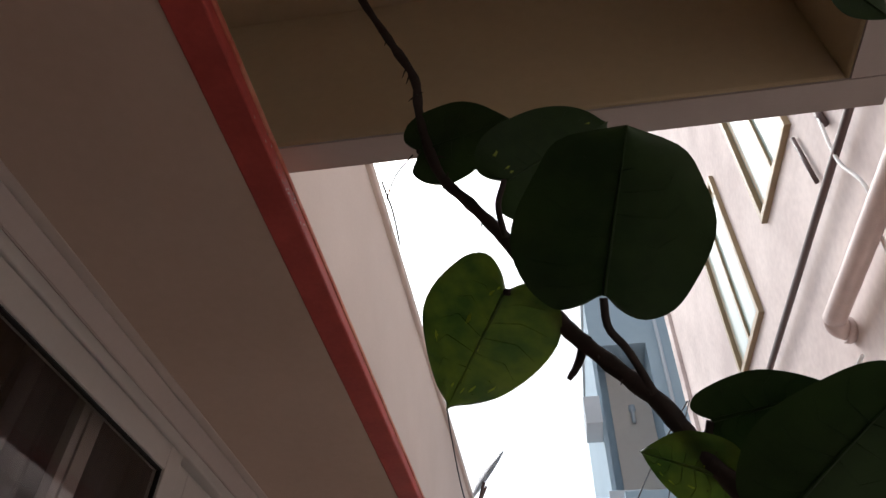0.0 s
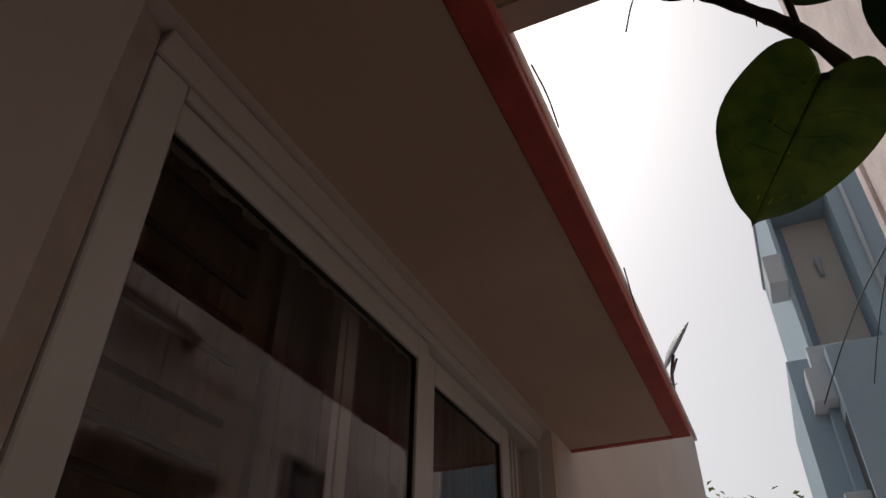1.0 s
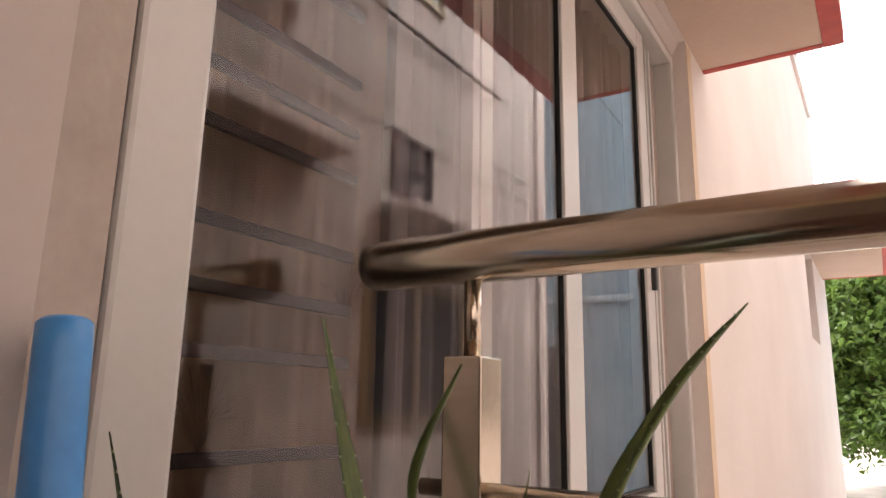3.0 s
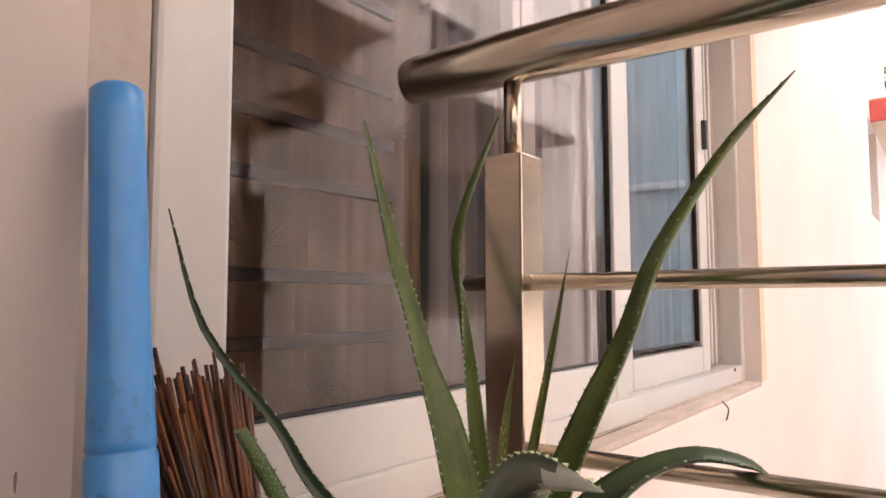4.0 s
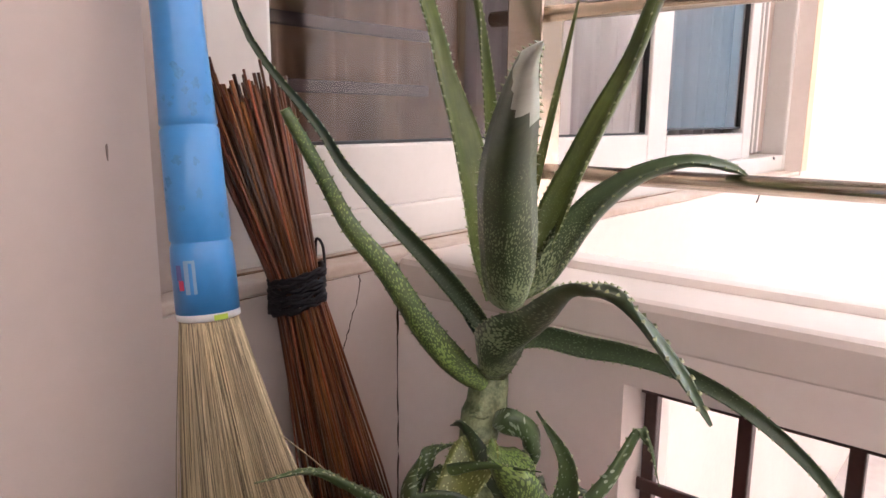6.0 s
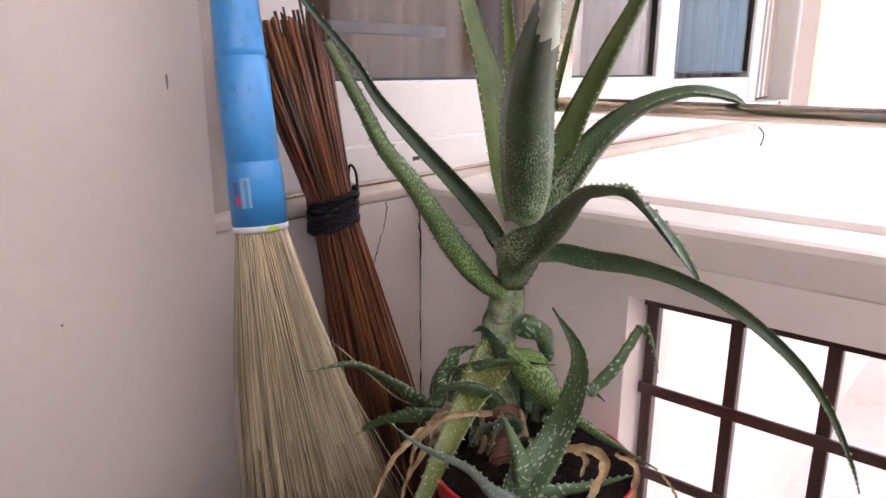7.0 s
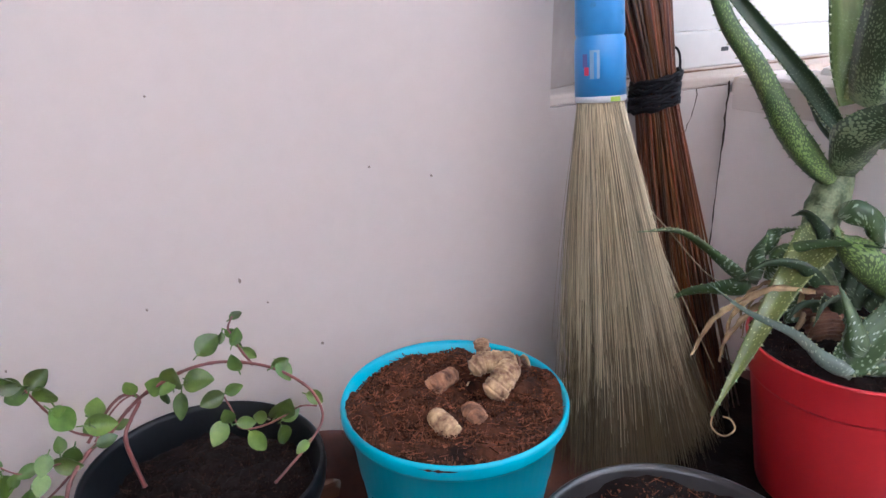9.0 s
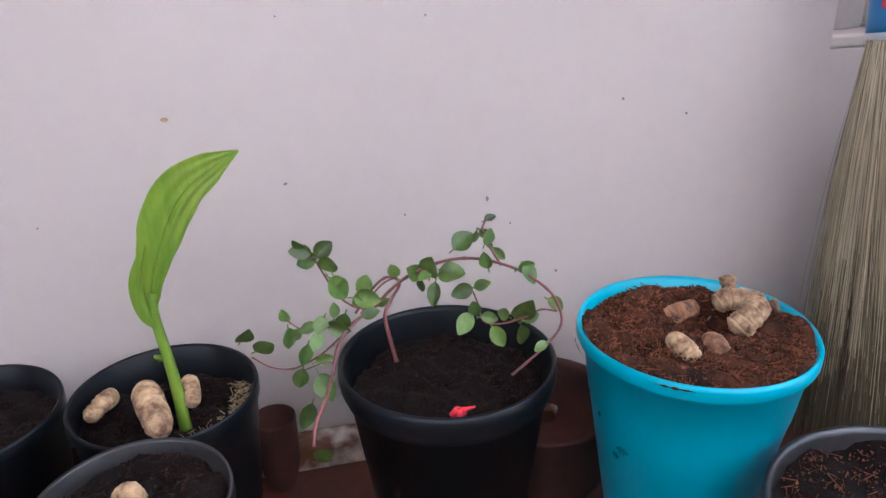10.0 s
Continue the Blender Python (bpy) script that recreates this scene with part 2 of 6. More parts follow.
M["cord"] = material("black_cord", (0.007, 0.0065, 0.008), spec=0.2, rough=0.6, bump=0)
M["aloe"] = aloe_material("aloe_green", (0.045, 0.078, 0.024), (0.085, 0.130, 0.040), (0.24, 0.35, 0.09), 0.70, reach=1.7, size=(820, 300))
M["aloe_front"] = aloe_material("aloe_green_speckled_base", (0.042, 0.070, 0.030), (0.080, 0.118, 0.052), (0.33, 0.40, 0.22), 0.85, reach=0.60, size=(600, 230))
M["aloe_neck"] = material("aloe_pale_neck", (0.20, 0.235, 0.12), (0.055, 0.080, 0.028), rough=0.5, scale=120, fine=420, bump=0.35, spread=0.28)
M["aloe_grey"] = aloe_material("aloe_grey_green", (0.10, 0.135, 0.105), (0.17, 0.21, 0.165), (0.32, 0.37, 0.30), 0.40)
M["aloe_plain"] = aloe_material("aloe_yellow_green", (0.056, 0.085, 0.018), (0.118, 0.158, 0.038), (0.20, 0.27, 0.12), 0.30, reach=0.7)
# sky sheen of the front aloe leaf, put into the colour
M["aloe_pale"] = material("aloe_sky_sheen", (0.72, 0.78, 0.69), (0.45, 0.52, 0.42), rough=0.35, scale=20, fine=90, bump=0.1)
M["aloe_young"] = aloe_material("aloe_pup_green", (0.030, 0.056, 0.017), (0.062, 0.102, 0.030), (0.30, 0.36, 0.27), 0.48, size=(330, 150))
M["aloe_yellow"] = aloe_material("aloe_yellowing", (0.085, 0.108, 0.024), (0.150, 0.165, 0.042), (0.40, 0.42, 0.19), 0.42, size=(330, 150))
M["aloe_dark"] = aloe_material("aloe_dark_green", (0.020, 0.038, 0.014), (0.040, 0.068, 0.025), (0.20, 0.26, 0.15), 0.30, reach=0.8)
M["spine"] = material("pale_leaf_spines", (0.34, 0.38, 0.21), rough=0.5, bump=0)
M["husk"] = material("brown_stalk_husk", (0.17, 0.075, 0.04), (0.045, 0.022, 0.014), rough=0.85, scale=50, fine=200, bump=0.7)
M["dry"] = material("dry_leaf", (0.41, 0.305, 0.155), (0.12, 0.066, 0.033), rough=0.85, scale=40, fine=160, bump=0.5)
M["vine_leaf"] = material("vine_leaf", (0.028, 0.062, 0.014), (0.014, 0.038, 0.009), spec=0.3, rough=0.55, scale=12, fine=60, bump=0.1, translucent=0.05, spread=0.4)
M["vine_leaf_young"] = material("young_vine_leaf", (0.105, 0.160, 0.018), (0.032, 0.082, 0.011), rough=0.42, scale=24, fine=60, bump=0.1, translucent=0.3, spread=0.35)
M["vine_gold"] = material("vine_leaf_variegation", (0.46, 0.50, 0.06), (0.26, 0.36, 0.04), rough=0.4, scale=20, bump=0, translucent=0.4)
M["vine_stem"] = material("vine_stem", (0.045, 0.03, 0.024), (0.02, 0.015, 0.012), rough=0.8, scale=40, fine=180, bump=0.6)
M["creeper_leaf"] = varied(material("creeper_leaf", (0.135, 0.205, 0.036), (0.052, 0.092, 0.018), rough=0.32, scale=90, bump=0.2, translucent=0.15), 0.45, 1.5, single=True, hue=0.03)
M["creeper_stem"] = material("pink_creeper_stem", (0.22, 0.070, 0.062), (0.085, 0.032, 0.026), rough=0.45, scale=30, bump=0.1)
M["shoot"] = material("fresh_green_leaf", (0.31, 0.44, 0.045), (0.15, 0.27, 0.022), coat=0.25, rough=0.30, scale=14, stretch=(3, 3, 0.35), bump=0.12, translucent=0.35)
M["petal"] = material("red_petal", (0.7, 0.02, 0.04), rough=0.5, bump=0)
M["sheet"] = material("printed_plastic_sheet", (0.06, 0.048, 0.08), (0.02, 0.018, 0.026), rough=0.4, scale=26, fine=60, bump=0.1, spread=0.3)
M["sheet_pink"] = material("pink_print", (0.42, 0.22, 0.30), (0.2, 0.10, 0.2), rough=0.25, scale=40, bump=0)
M["sheet_lime"] = material("lime_print", (0.30, 0.34, 0.18), (0.2, 0.3, 0.2), rough=0.25, scale=40, bump=0)
M["sheet_violet"] = material("violet_print", (0.20, 0.06, 0.26), (0.09, 0.03, 0.15), rough=0.25, scale=40, bump=0)
M["sheet_white"] = material("pale_print", (0.6, 0.58, 0.56), rough=0.25, bump=0)
M["speck"] = material("wall_speck", (0.22, 0.175, 0.15), rough=0.9, bump=0)
M["crack"] = material("dirty_crack", (0.045, 0.026, 0.018), (0.02, 0.012, 0.009), rough=0.95, scale=60, bump=0)
M["dirt_line"] = material("brown_dirt_line", (0.23, 0.135, 0.08), (0.11, 0.06, 0.035), rough=0.95, scale=60, bump=0)


# ---- building blocks ----
def box(bm, x0, x1, y0, y1, z0, z1, mi=0, bevel=0.0):
    a = bmesh.ops.create_cube(bm, size=1.0)["verts"]
    for v in a:
        v.co = (x0 + (v.co.x + 0.5) * (x1 - x0), y0 + (v.co.y + 0.5) * (y1 - y0), z0 + (v.co.z + 0.5) * (z1 - z0))
    faces = {f for v in a for f in v.link_faces}
    for f in faces:
        f.material_index = mi
    if bevel:
        bmesh.ops.bevel(bm, geom=list({e for f in faces for e in f.edges}), offset=bevel, segments=2, affect="EDGES", profile=0.5, clamp_overlap=True)
    return a


def spline(points, n):
    """n + 1 points on a smooth curve through the given ones."""
    p = [Vector(q) for q in points]
    p = [p[0] * 2 - p[1], *p, p[-1] * 2 - p[-2]]
    out = []
    for k in range(n + 1):
        s = k / n * (len(p) - 3)
        i = min(int(s), len(p) - 4)
        t = s - i
        a, b, c, d = p[i : i + 4]
        out.append(0.5 * (2 * b + (c - a) * t + (2 * a - 5 * b + 4 * c - d) * t * t + (3 * b - a - 3 * c + d) * t**3))
    return out


def tube(bm, points, radius, sides=8, mi=0, cap=True, smooth=True):
    """A tube along the points; radius is one number or one for each point."""
    pts = [Vector(p) for p in points]
    rad = list(radius) if hasattr(radius, "__len__") else [radius] * len(pts)
    rings, ref = [], None
    for i, p in enumerate(pts):
        t = (pts[min(i + 1, len(pts) - 1)] - pts[max(i - 1, 0)]).normalized()
        ref = (ref or (Vector((0, 0, 1)) if abs(t.z) < 0.9 else Vector((1, 0, 0))))
        u = (ref - t * ref.dot(t)).normalized()
        w = t.cross(u)
        ref = u
        rings.append([bm.verts.new(p + rad[i] * (u * math.cos(2 * math.pi * k / sides) + w * math.sin(2 * math.pi * k / sides))) for k in range(sides)])
    for a, b in zip(rings, rings[1:]):
        for k in range(sides):
            f = bm.faces.new((a[k], a[(k + 1) % sides], b[(k + 1) % sides], b[k]))
            f.material_index, f.smooth = mi, smooth
    if cap:
        for r, flip in ((rings[0], True), (rings[-1], False)):
            f = bm.faces.new(r[::-1] if flip else r)
            f.material_index = mi
    return rings


def lathe(bm, profile, centre, sides=48, mi=0, tilt=None):
    """A turned shape from (radius, height) pairs."""
    c, rings = Vector(centre), []
    for r, z in profile:
        ring = []
        for k in range(sides):
            v = Vector((r * math.cos(2 * math.pi * k / sides), r * math.sin(2 * math.pi * k / sides), z))
            ring.append(bm.verts.new(c + (tilt @ v if tilt else v)))
        rings.append(ring)
    for a, b in zip(rings, rings[1:]):
        for k in range(sides):
            f = bm.faces.new((a[k], a[(k + 1) % sides], b[(k + 1) % sides], b[k]))
            f.smooth, f.material_index = True, mi
    for ring, flip in ((rings[0], True), (rings[-1], False)):
        if (ring[0].co - ring[sides // 2].co).length > 1e-4:
            f = bm.faces.new(ring[::-1] if flip else ring)
            f.material_index = mi
    return rings


def mesh_object(name, bm, mats):
    me = bpy.data.meshes.new(name)
    bm.normal_update()
    bm.to_mesh(me)
    bm.free()
    for m in mats if isinstance(mats, (list, tuple)) else [mats]:
        me.materials.append(M[m])
    return new(name, me)


def thing(name, base, label, category, group=""):
    ob = new(name)
    ob.location, ob.empty_display_size = base, 0.05
    return tagged(ob, label, category, group)


def part(name, bm, mats, parent, label=""):
    ob = mesh_object(name, bm, mats)
    ob.parent = parent
    if parent.type == "EMPTY":
        ob.matrix_parent_inverse = Matrix.Translation(parent.location).inverted()
    return tagged(ob, label)


def solo(name, bm, mats, label, category, group=""):
    return tagged(mesh_object(name, bm, mats), label, category, group)


def structure(name, bm, mats, label="", category=""):
    return tagged(mesh_object(name, bm, mats), label, category, kind="structure")


def boxes(*dims, bevel=0.0):
    bm = bmesh.new()
    for d in dims:
        box(bm, *d, bevel=bevel)
    return bm


# ---- the balcony and its house ----
WALL, FLOOR, SILL = -0.72, 0.118, 0.475
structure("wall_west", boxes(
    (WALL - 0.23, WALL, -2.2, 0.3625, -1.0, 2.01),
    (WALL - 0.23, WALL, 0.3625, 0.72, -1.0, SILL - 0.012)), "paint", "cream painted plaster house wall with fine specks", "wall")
# upper and far walls: sky light is put into their paint colour
structure("wall_west_upper", boxes((WALL - 0.23, WALL, -2.2, 0.3625, 2.01, 4.0), (WALL - 0.23, WALL, 0.3625, 2.325, 1.992, 4.0)), "facade_paint", "cream plaster house wall above the sunshade, sky light put into the paint", "wall")
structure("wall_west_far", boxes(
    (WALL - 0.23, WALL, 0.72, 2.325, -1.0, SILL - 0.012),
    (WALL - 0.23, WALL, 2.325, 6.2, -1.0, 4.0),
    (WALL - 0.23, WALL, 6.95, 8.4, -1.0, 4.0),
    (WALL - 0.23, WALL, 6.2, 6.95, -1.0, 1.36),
    (WALL - 0.23, WALL, 6.2, 6.95, 2.12, 4.0)), "facade_paint", "cream plaster house wall beyond the window, sky light put into the paint", "wall")
structure("trim_jamb", boxes((WALL - 0.1, WALL + 0.002, 2.3253, 2.385, SILL, 1.985), bevel=0.001), "jamb_stain", "ochre stained plaster strip beside the window", "trim")
structure("trim_coping", boxes((WALL - 0.25, WALL + 0.03, -2.2, 8.43, 4.0, 4.07), bevel=0.01), "facade_paint", "plaster coping along the house roof in the lightened cream paint", "trim")
structure("window_sill", boxes((WALL - 0.12, WALL - 0.003, 0.3625, 2.345, SILL - 0.012, SILL), bevel=0.003), "ledge", "stained plaster window sill with dusty edge", "sill")
structure("floor", boxes((WALL, 0.73, -2.2, 0.634, FLOOR - 0.15, FLOOR)), "floor", "stained red oxide balcony floor", "floor")
structure("baseboard", boxes((WALL, WALL + 0.026, -2.2, 0.634, FLOOR, 0.146), bevel=0.004), "skirting", "peeling brown and white skirting at the wall foot", "baseboard")
# added behind the camera, out of view, and dark to keep bounce low
structure("wall_back", boxes((WALL, 0.73, -2.4, -2.2, FLOOR, 2.58)), "back_wall", "unseen wall closing the balcony, dark brown to cut bounced light", "wall")

# parapet with a barred opening, and an unseen plain one on the open side
GX0, GX1, GZ0, GZ1 = -0.448, 0.36, 0.092, 0.398
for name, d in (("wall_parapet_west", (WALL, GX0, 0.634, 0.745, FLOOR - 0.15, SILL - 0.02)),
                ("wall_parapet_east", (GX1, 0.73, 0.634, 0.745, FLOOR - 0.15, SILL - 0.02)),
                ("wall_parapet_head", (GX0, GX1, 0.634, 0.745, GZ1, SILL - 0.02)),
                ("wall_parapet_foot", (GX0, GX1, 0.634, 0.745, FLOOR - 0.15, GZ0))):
    structure(name, boxes(d), "parapet_paint", "low parapet round a barred opening, cream paint lightened in place of light", "wall")
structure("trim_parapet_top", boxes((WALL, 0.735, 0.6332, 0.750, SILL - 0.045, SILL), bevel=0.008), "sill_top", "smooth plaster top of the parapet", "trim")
structure("trim_parapet_lip", boxes((WALL + 0.06, 0.735, 0.706, 0.7515, SILL - 0.012, SILL + 0.010), bevel=0.009), "parapet_paint", "low rounded plaster lip along the outer edge", "trim")
# never in view; its height sets how much side light comes in
structure("wall_parapet_unseen", boxes((0.62, 0.73, -2.2, 0.634, FLOOR, 0.74)), "paint", "unseen side parapet, height set to hold back side light", "wall")

# slab of the balcony above, with drop beams
structure("ceiling", boxes((WALL, 0.73, -2.2, 0.745, 2.58, 2.72)), "ochre", "dull yellow slab of the balcony above", "ceiling")
structure("ceiling_beam_front", boxes((WALL, 0.66, 0.682, 0.745, 2.10, 2.58), bevel=0.006), "ochre", "dull yellow drop beam along the slab edge", "ceiling")
structure("trim_beam_front", boxes((WALL, 0.728, 0.686, 0.743, 2.094, 2.0995)), "paint", "pale plaster strip under the drop beam", "trim")
structure("trim_beam_side", boxes((0.664, 0.728, -2.2, 0.684, 2.094, 2.0995)), "paint", "pale plaster strip under the drop beam", "trim")
structure("ceiling_beam_side", boxes((0.66, 0.73, -2.2, 0.745, 2.10, 2.58), bevel=0.006), "ochre", "dull yellow drop beam along the slab edge", "ceiling")


def sunshade(y0, y1, x1, z0, z1, label):
    """Concrete sunshade over a window: cream underside, red painted rim."""
    ob = thing("window_sunshade", (WALL, (y0 + y1) / 2, z0), label, "sunshade")
    part("slab", boxes((WALL, x1 - 0.062, y0 + 0.03, y1 - 0.03, z0 + 0.004, z1 - 0.012)), "ceiling_paint", ob)
    bm = bmesh.new()
    box(bm, x1 - 0.062, x1, y0, y1, z0, z1 - 0.012, bevel=0.004)
    part("rim", bm, "red", ob, "dark red painted rim")
    part("end_rim", boxes((WALL, x1 - 0.062, y1 - 0.03, y1, z0, z1 - 0.012), bevel=0.003), "red", ob, "dark red painted rim")
    part("end_rim", boxes((WALL, x1 - 0.062, y0, y0 + 0.03, z0, z1 - 0.012), bevel=0.003), "red", ob, "dark red painted rim")
    part("top_edge", boxes((WALL, x1 + 0.002, y0, y1 + 0.002, z1 - 0.012, z1), bevel=0.003), "red_faded", ob, "faded rubbed red paint")
    return ob


shade = sunshade(-0.35, 2.6, -0.272, 1.99, 2.030, "concrete window sunshade with a dark red painted rim")
rr = random.Random(52)
for k in range(46):
    y, z = rr.gauss(0.72, 0.06), 1.9925 + 0.022 * rr.random() ** 1.5
    bm = bmesh.new()
    w_, h_ = rr.uniform(0.0012, 0.005), rr.uniform(0.001, 0.0035)
    ring = [bm.verts.new((-0.2713, y + w_ * rr.uniform(0.5, 1) * math.cos(6.283 * q / 7), z + h_ * rr.uniform(0.5, 1) * math.sin(6.283 * q / 7))) for q in range(7)]
    bm.faces.new(ring)
    part("paint_chip", bm, "speck" if k % 3 else "paint", shade, "flaked paint spot")
far_shade = sunshade(6.45, 8.1, -0.13, 2.12, 2.30, "concrete window sunshade with an orange-red rim")


far_window = tagged(thing("window_2", (WALL - 0.14, 6.575, 1.36), "small recessed window with white frame under the far sunshade", "window"), kind="structure")
part("window_frame", boxes((WALL - 0.17, WALL - 0.12, 6.2, 6.25, 1.36, 2.12), (WALL - 0.17, WALL - 0.12, 6.90, 6.95, 1.36, 2.12), (WALL - 0.17, WALL - 0.12, 6.25, 6.90, 1.36, 1.42), (WALL - 0.17, WALL - 0.12, 6.25, 6.90, 2.06, 2.12)), "upvc", far_window)
part("pane", boxes((WALL - 0.15, WALL - 0.145, 6.25, 6.90, 1.42, 2.06)), "dark", far_window, "dark glass")

# ---- the sliding window ----
def frame_box(bm, y0, y1, z0, z1, wide, x0, x1, bevel=0.004):
    box(bm, x0, x1, y0, y0 + wide, z0, z1, bevel=bevel)
    box(bm, x0, x1, y1 - wide, y1, z0, z1, bevel=bevel)
    box(bm, x0, x1, y0 + wide, y1 - wide, z0, z0 + wide, bevel=bevel)
    box(bm, x0, x1, y0 + wide, y1 - wide, z1 - wide, z1, bevel=bevel)


def pane(name, y0, y1, z0, z1, x, parent):
    p = part(name, boxes((x - 0.0025, x + 0.0025, y0, y1, z0, z1)), "glass", parent, "clear reflecting glass")
    p.visible_shadow = False
    return p


window = tagged(thing("window_1", (-0.8, 1.35, SILL), "wide white plastic sliding window with dark glass", "window"), kind="structure")
bm = bmesh.new()
box(bm, -0.84, -0.765, 0.438, 0.513, 0.478, 1.945, bevel=0.006)
box(bm, -0.84, -0.765, 2.300, 2.335, 0.478, 1.945, bevel=0.004)
box(bm, -0.84, -0.765, 0.513, 2.300, 0.478, 0.5225, bevel=0.003)
box(bm, -0.84, -0.765, 0.513, 2.300, 1.915, 1.945, bevel=0.004)
part("window_frame", bm, "upvc", window)


def wedge(corners, low, high, axis):
    """A solid strip with a sloped face: corners in the plane across the axis."""
    bm = bmesh.new()
    a, b = [[bm.verts.new((x, q, h) if axis == "z" else (x, h, q)) for x, q in corners] for h in (low, high)]
    n = len(corners)
    for k in range(n):
        bm.faces.new((a[k], a[(k + 1) % n], b[(k + 1) % n], b[k]))
    bm.faces.new(a[::-1])
    bm.faces.new(b)
    bmesh.ops.recalc_face_normals(bm, faces=bm.faces[:])
    bmesh.ops.bevel(bm, geom=bm.edges[:], offset=0.002, segments=2, affect="EDGES", clamp_overlap=True)
    return bm


part("filler_strip", wedge([(-0.744, 0.3628), (-0.766, 0.4345), (-0.82, 0.4345), (-0.82, 0.3628)], SILL, 1.99, "z"), "mortar", window, "dull mortar filler beside the frame")
part("joint", boxes((-0.82, -0.776, 0.4340, 0.4385, 0.49, 1.95)), "gasket", window, "dark open joint beside the frame")
part("filler_strip", wedge([(-0.742, 1.9895), (-0.7645, 1.9475), (-0.84, 1.9475), (-0.84, 1.9895)], 0.436, 2.325, "y"), "paint", window, "painted filler over the frame")
part("drain_slot", boxes((-0.768, -0.7643, 0.669, 0.682, 0.4965, 0.5015)), "gasket", window, "black drain slot under the sash")
part("sill_block", boxes((-0.83, -0.760, 0.436, 2.325, SILL, 0.4785)), "ledge", window, "dusty mortar bed under the frame")
sash = bmesh.new()
box(sash, -0.806, -0.772, 1.379, 1.440, 0.5205, 1.913, bevel=0.003)
box(sash, -0.806, -0.772, 0.516, 1.379, 0.5205, 0.594, bevel=0.003)
box(sash, -0.806, -0.772, 0.516, 1.379, 1.850, 1.913, bevel=0.003)
left_sash = part("sash", sash, "upvc", window)
gask = bmesh.new()
frame_box(gask, 0.5155, 1.3795, 0.5935, 1.8505, 0.004, -0.793, -0.779, bevel=0)
part("gasket", gask, "gasket", left_sash)
pane("pane", 0.5165, 1.3785, 0.5945, 1.8495, -0.786, left_sash)
sash = bmesh.new()
frame_box(sash, 1.455, 2.085, 0.5205, 1.913, 0.068, -0.826, -0.795)
right_sash = part("sash", sash, "upvc", window)
gask = bmesh.new()
frame_box(gask, 1.5225, 2.0175, 0.5995, 1.8455, 0.004, -0.818, -0.803, bevel=0)
part("gasket", gask, "gasket", right_sash)
pane("pane", 1.5235, 2.0165, 0.6005, 1.8445, -0.811, right_sash)
sash = bmesh.new()
for yy in (2.10, 2.135, 2.175):
    box(sash, -0.838, -0.805, yy, yy + 0.014, 0.532, 1.913, bevel=0.002)
part("track_rib", sash, "upvc", window, "narrow vertical track ribs")
part("mesh_shutter", boxes((-0.833, -0.825, 2.19, 2.298, 0.532, 1.913)), "room", window, "folded insect mesh")
part("catch", boxes((-0.797, -0.782, 2.055, 2.072, 1.12, 1.20), bevel=0.003), "gasket", window, "small black catch")
inner = bmesh.new()
box(inner, -0.868, -0.842, 1.125, 1.150, 0.535, 1.91, bevel=0.002)
box(inner, -0.868, -0.842, 1.157, 1.200, 0.535, 1.91, bevel=0.002)
part("inner_stile", inner, "upvc", window, "stile of the sash behind the glass")
part("drain_cap", boxes((-0.7655, -0.7635, 2.20, 2.215, 0.512, 0.520)), "gasket", window, "small drain slot")

bars = thing("window_security_bars", (-0.88, 1.3, 0.55), "dark flat horizontal security bars behind the window glass", "window bars")
for k in range(15):
    z = 0.66 + 0.257 * (k // 3) + (0.0, 0.075, 0.187)[k % 3]
    part("bar", boxes((-0.886, -0.876, 0.42, 0.86, z - 0.0078, z + 0.0078), bevel=0.002), "bar", bars)
part("upright", boxes((-0.884, -0.874, 0.425, 0.445, 0.55, 1.93)), "dark", bars)


def curtain(y0, y1, x, z0, z1, folds):
    """A hanging cloth in soft folds."""
    bm = bmesh.new()
    n, rows = folds * 12, 6
    grid = []
    for j in range(rows + 1):
        z = z0 + (z1 - z0) * j / rows
        grid.append([bm.verts.new((x + 0.022 * math.sin(2 * math.pi * folds * i / n + 0.6 * math.sin(i * 0.7)) + 0.006 * math.sin(i * 1.7 + j * 0.4),
                                   y0 + (y1 - y0) * i / n, z)) for i in range(n + 1)])
    for a, b in zip(grid, grid[1:]):
        for i in range(n):
            bm.faces.new((a[i], a[i + 1], b[i + 1], b[i])).smooth = True
    return bm


rng = random.Random(5)
drape = thing("curtain", (-0.95, 0.75, 0.5), "brown patterned curtain hanging behind the window", "curtain")
part("cloth", curtain(0.40, 1.02, -0.955, 0.42, 2.0, 6), "curtain", drape)
for y, z in ((0.665, 0.80), (0.90, 0.98)):
    bm = bmesh.new()
    for k in range(15):
        a = radians(-75 + 150 * k / 14)
        r = 0.05 + 0.03 * rng.random()
        tube(bm, [(-0.925, y, z - 0.06), (-0.924, y + 0.4 * r * math.sin(a), z - 0.03 + 0.3 * r * math.cos(a)), (-0.924, y + r * 0.8 * math.sin(a), z - 0.04 + r * math.cos(a))], 0.0010, sides=4)
    part("embroidery", bm, "stitch", drape, "stitched plant motif")
sheer = thing("curtain", (-0.95, 1.6, 0.5), "pale sheer curtain in long folds behind the window", "curtain")
part("cloth", curtain(1.03, 2.30, -0.95, 0.42, 2.0, 16), "sheer", sheer)
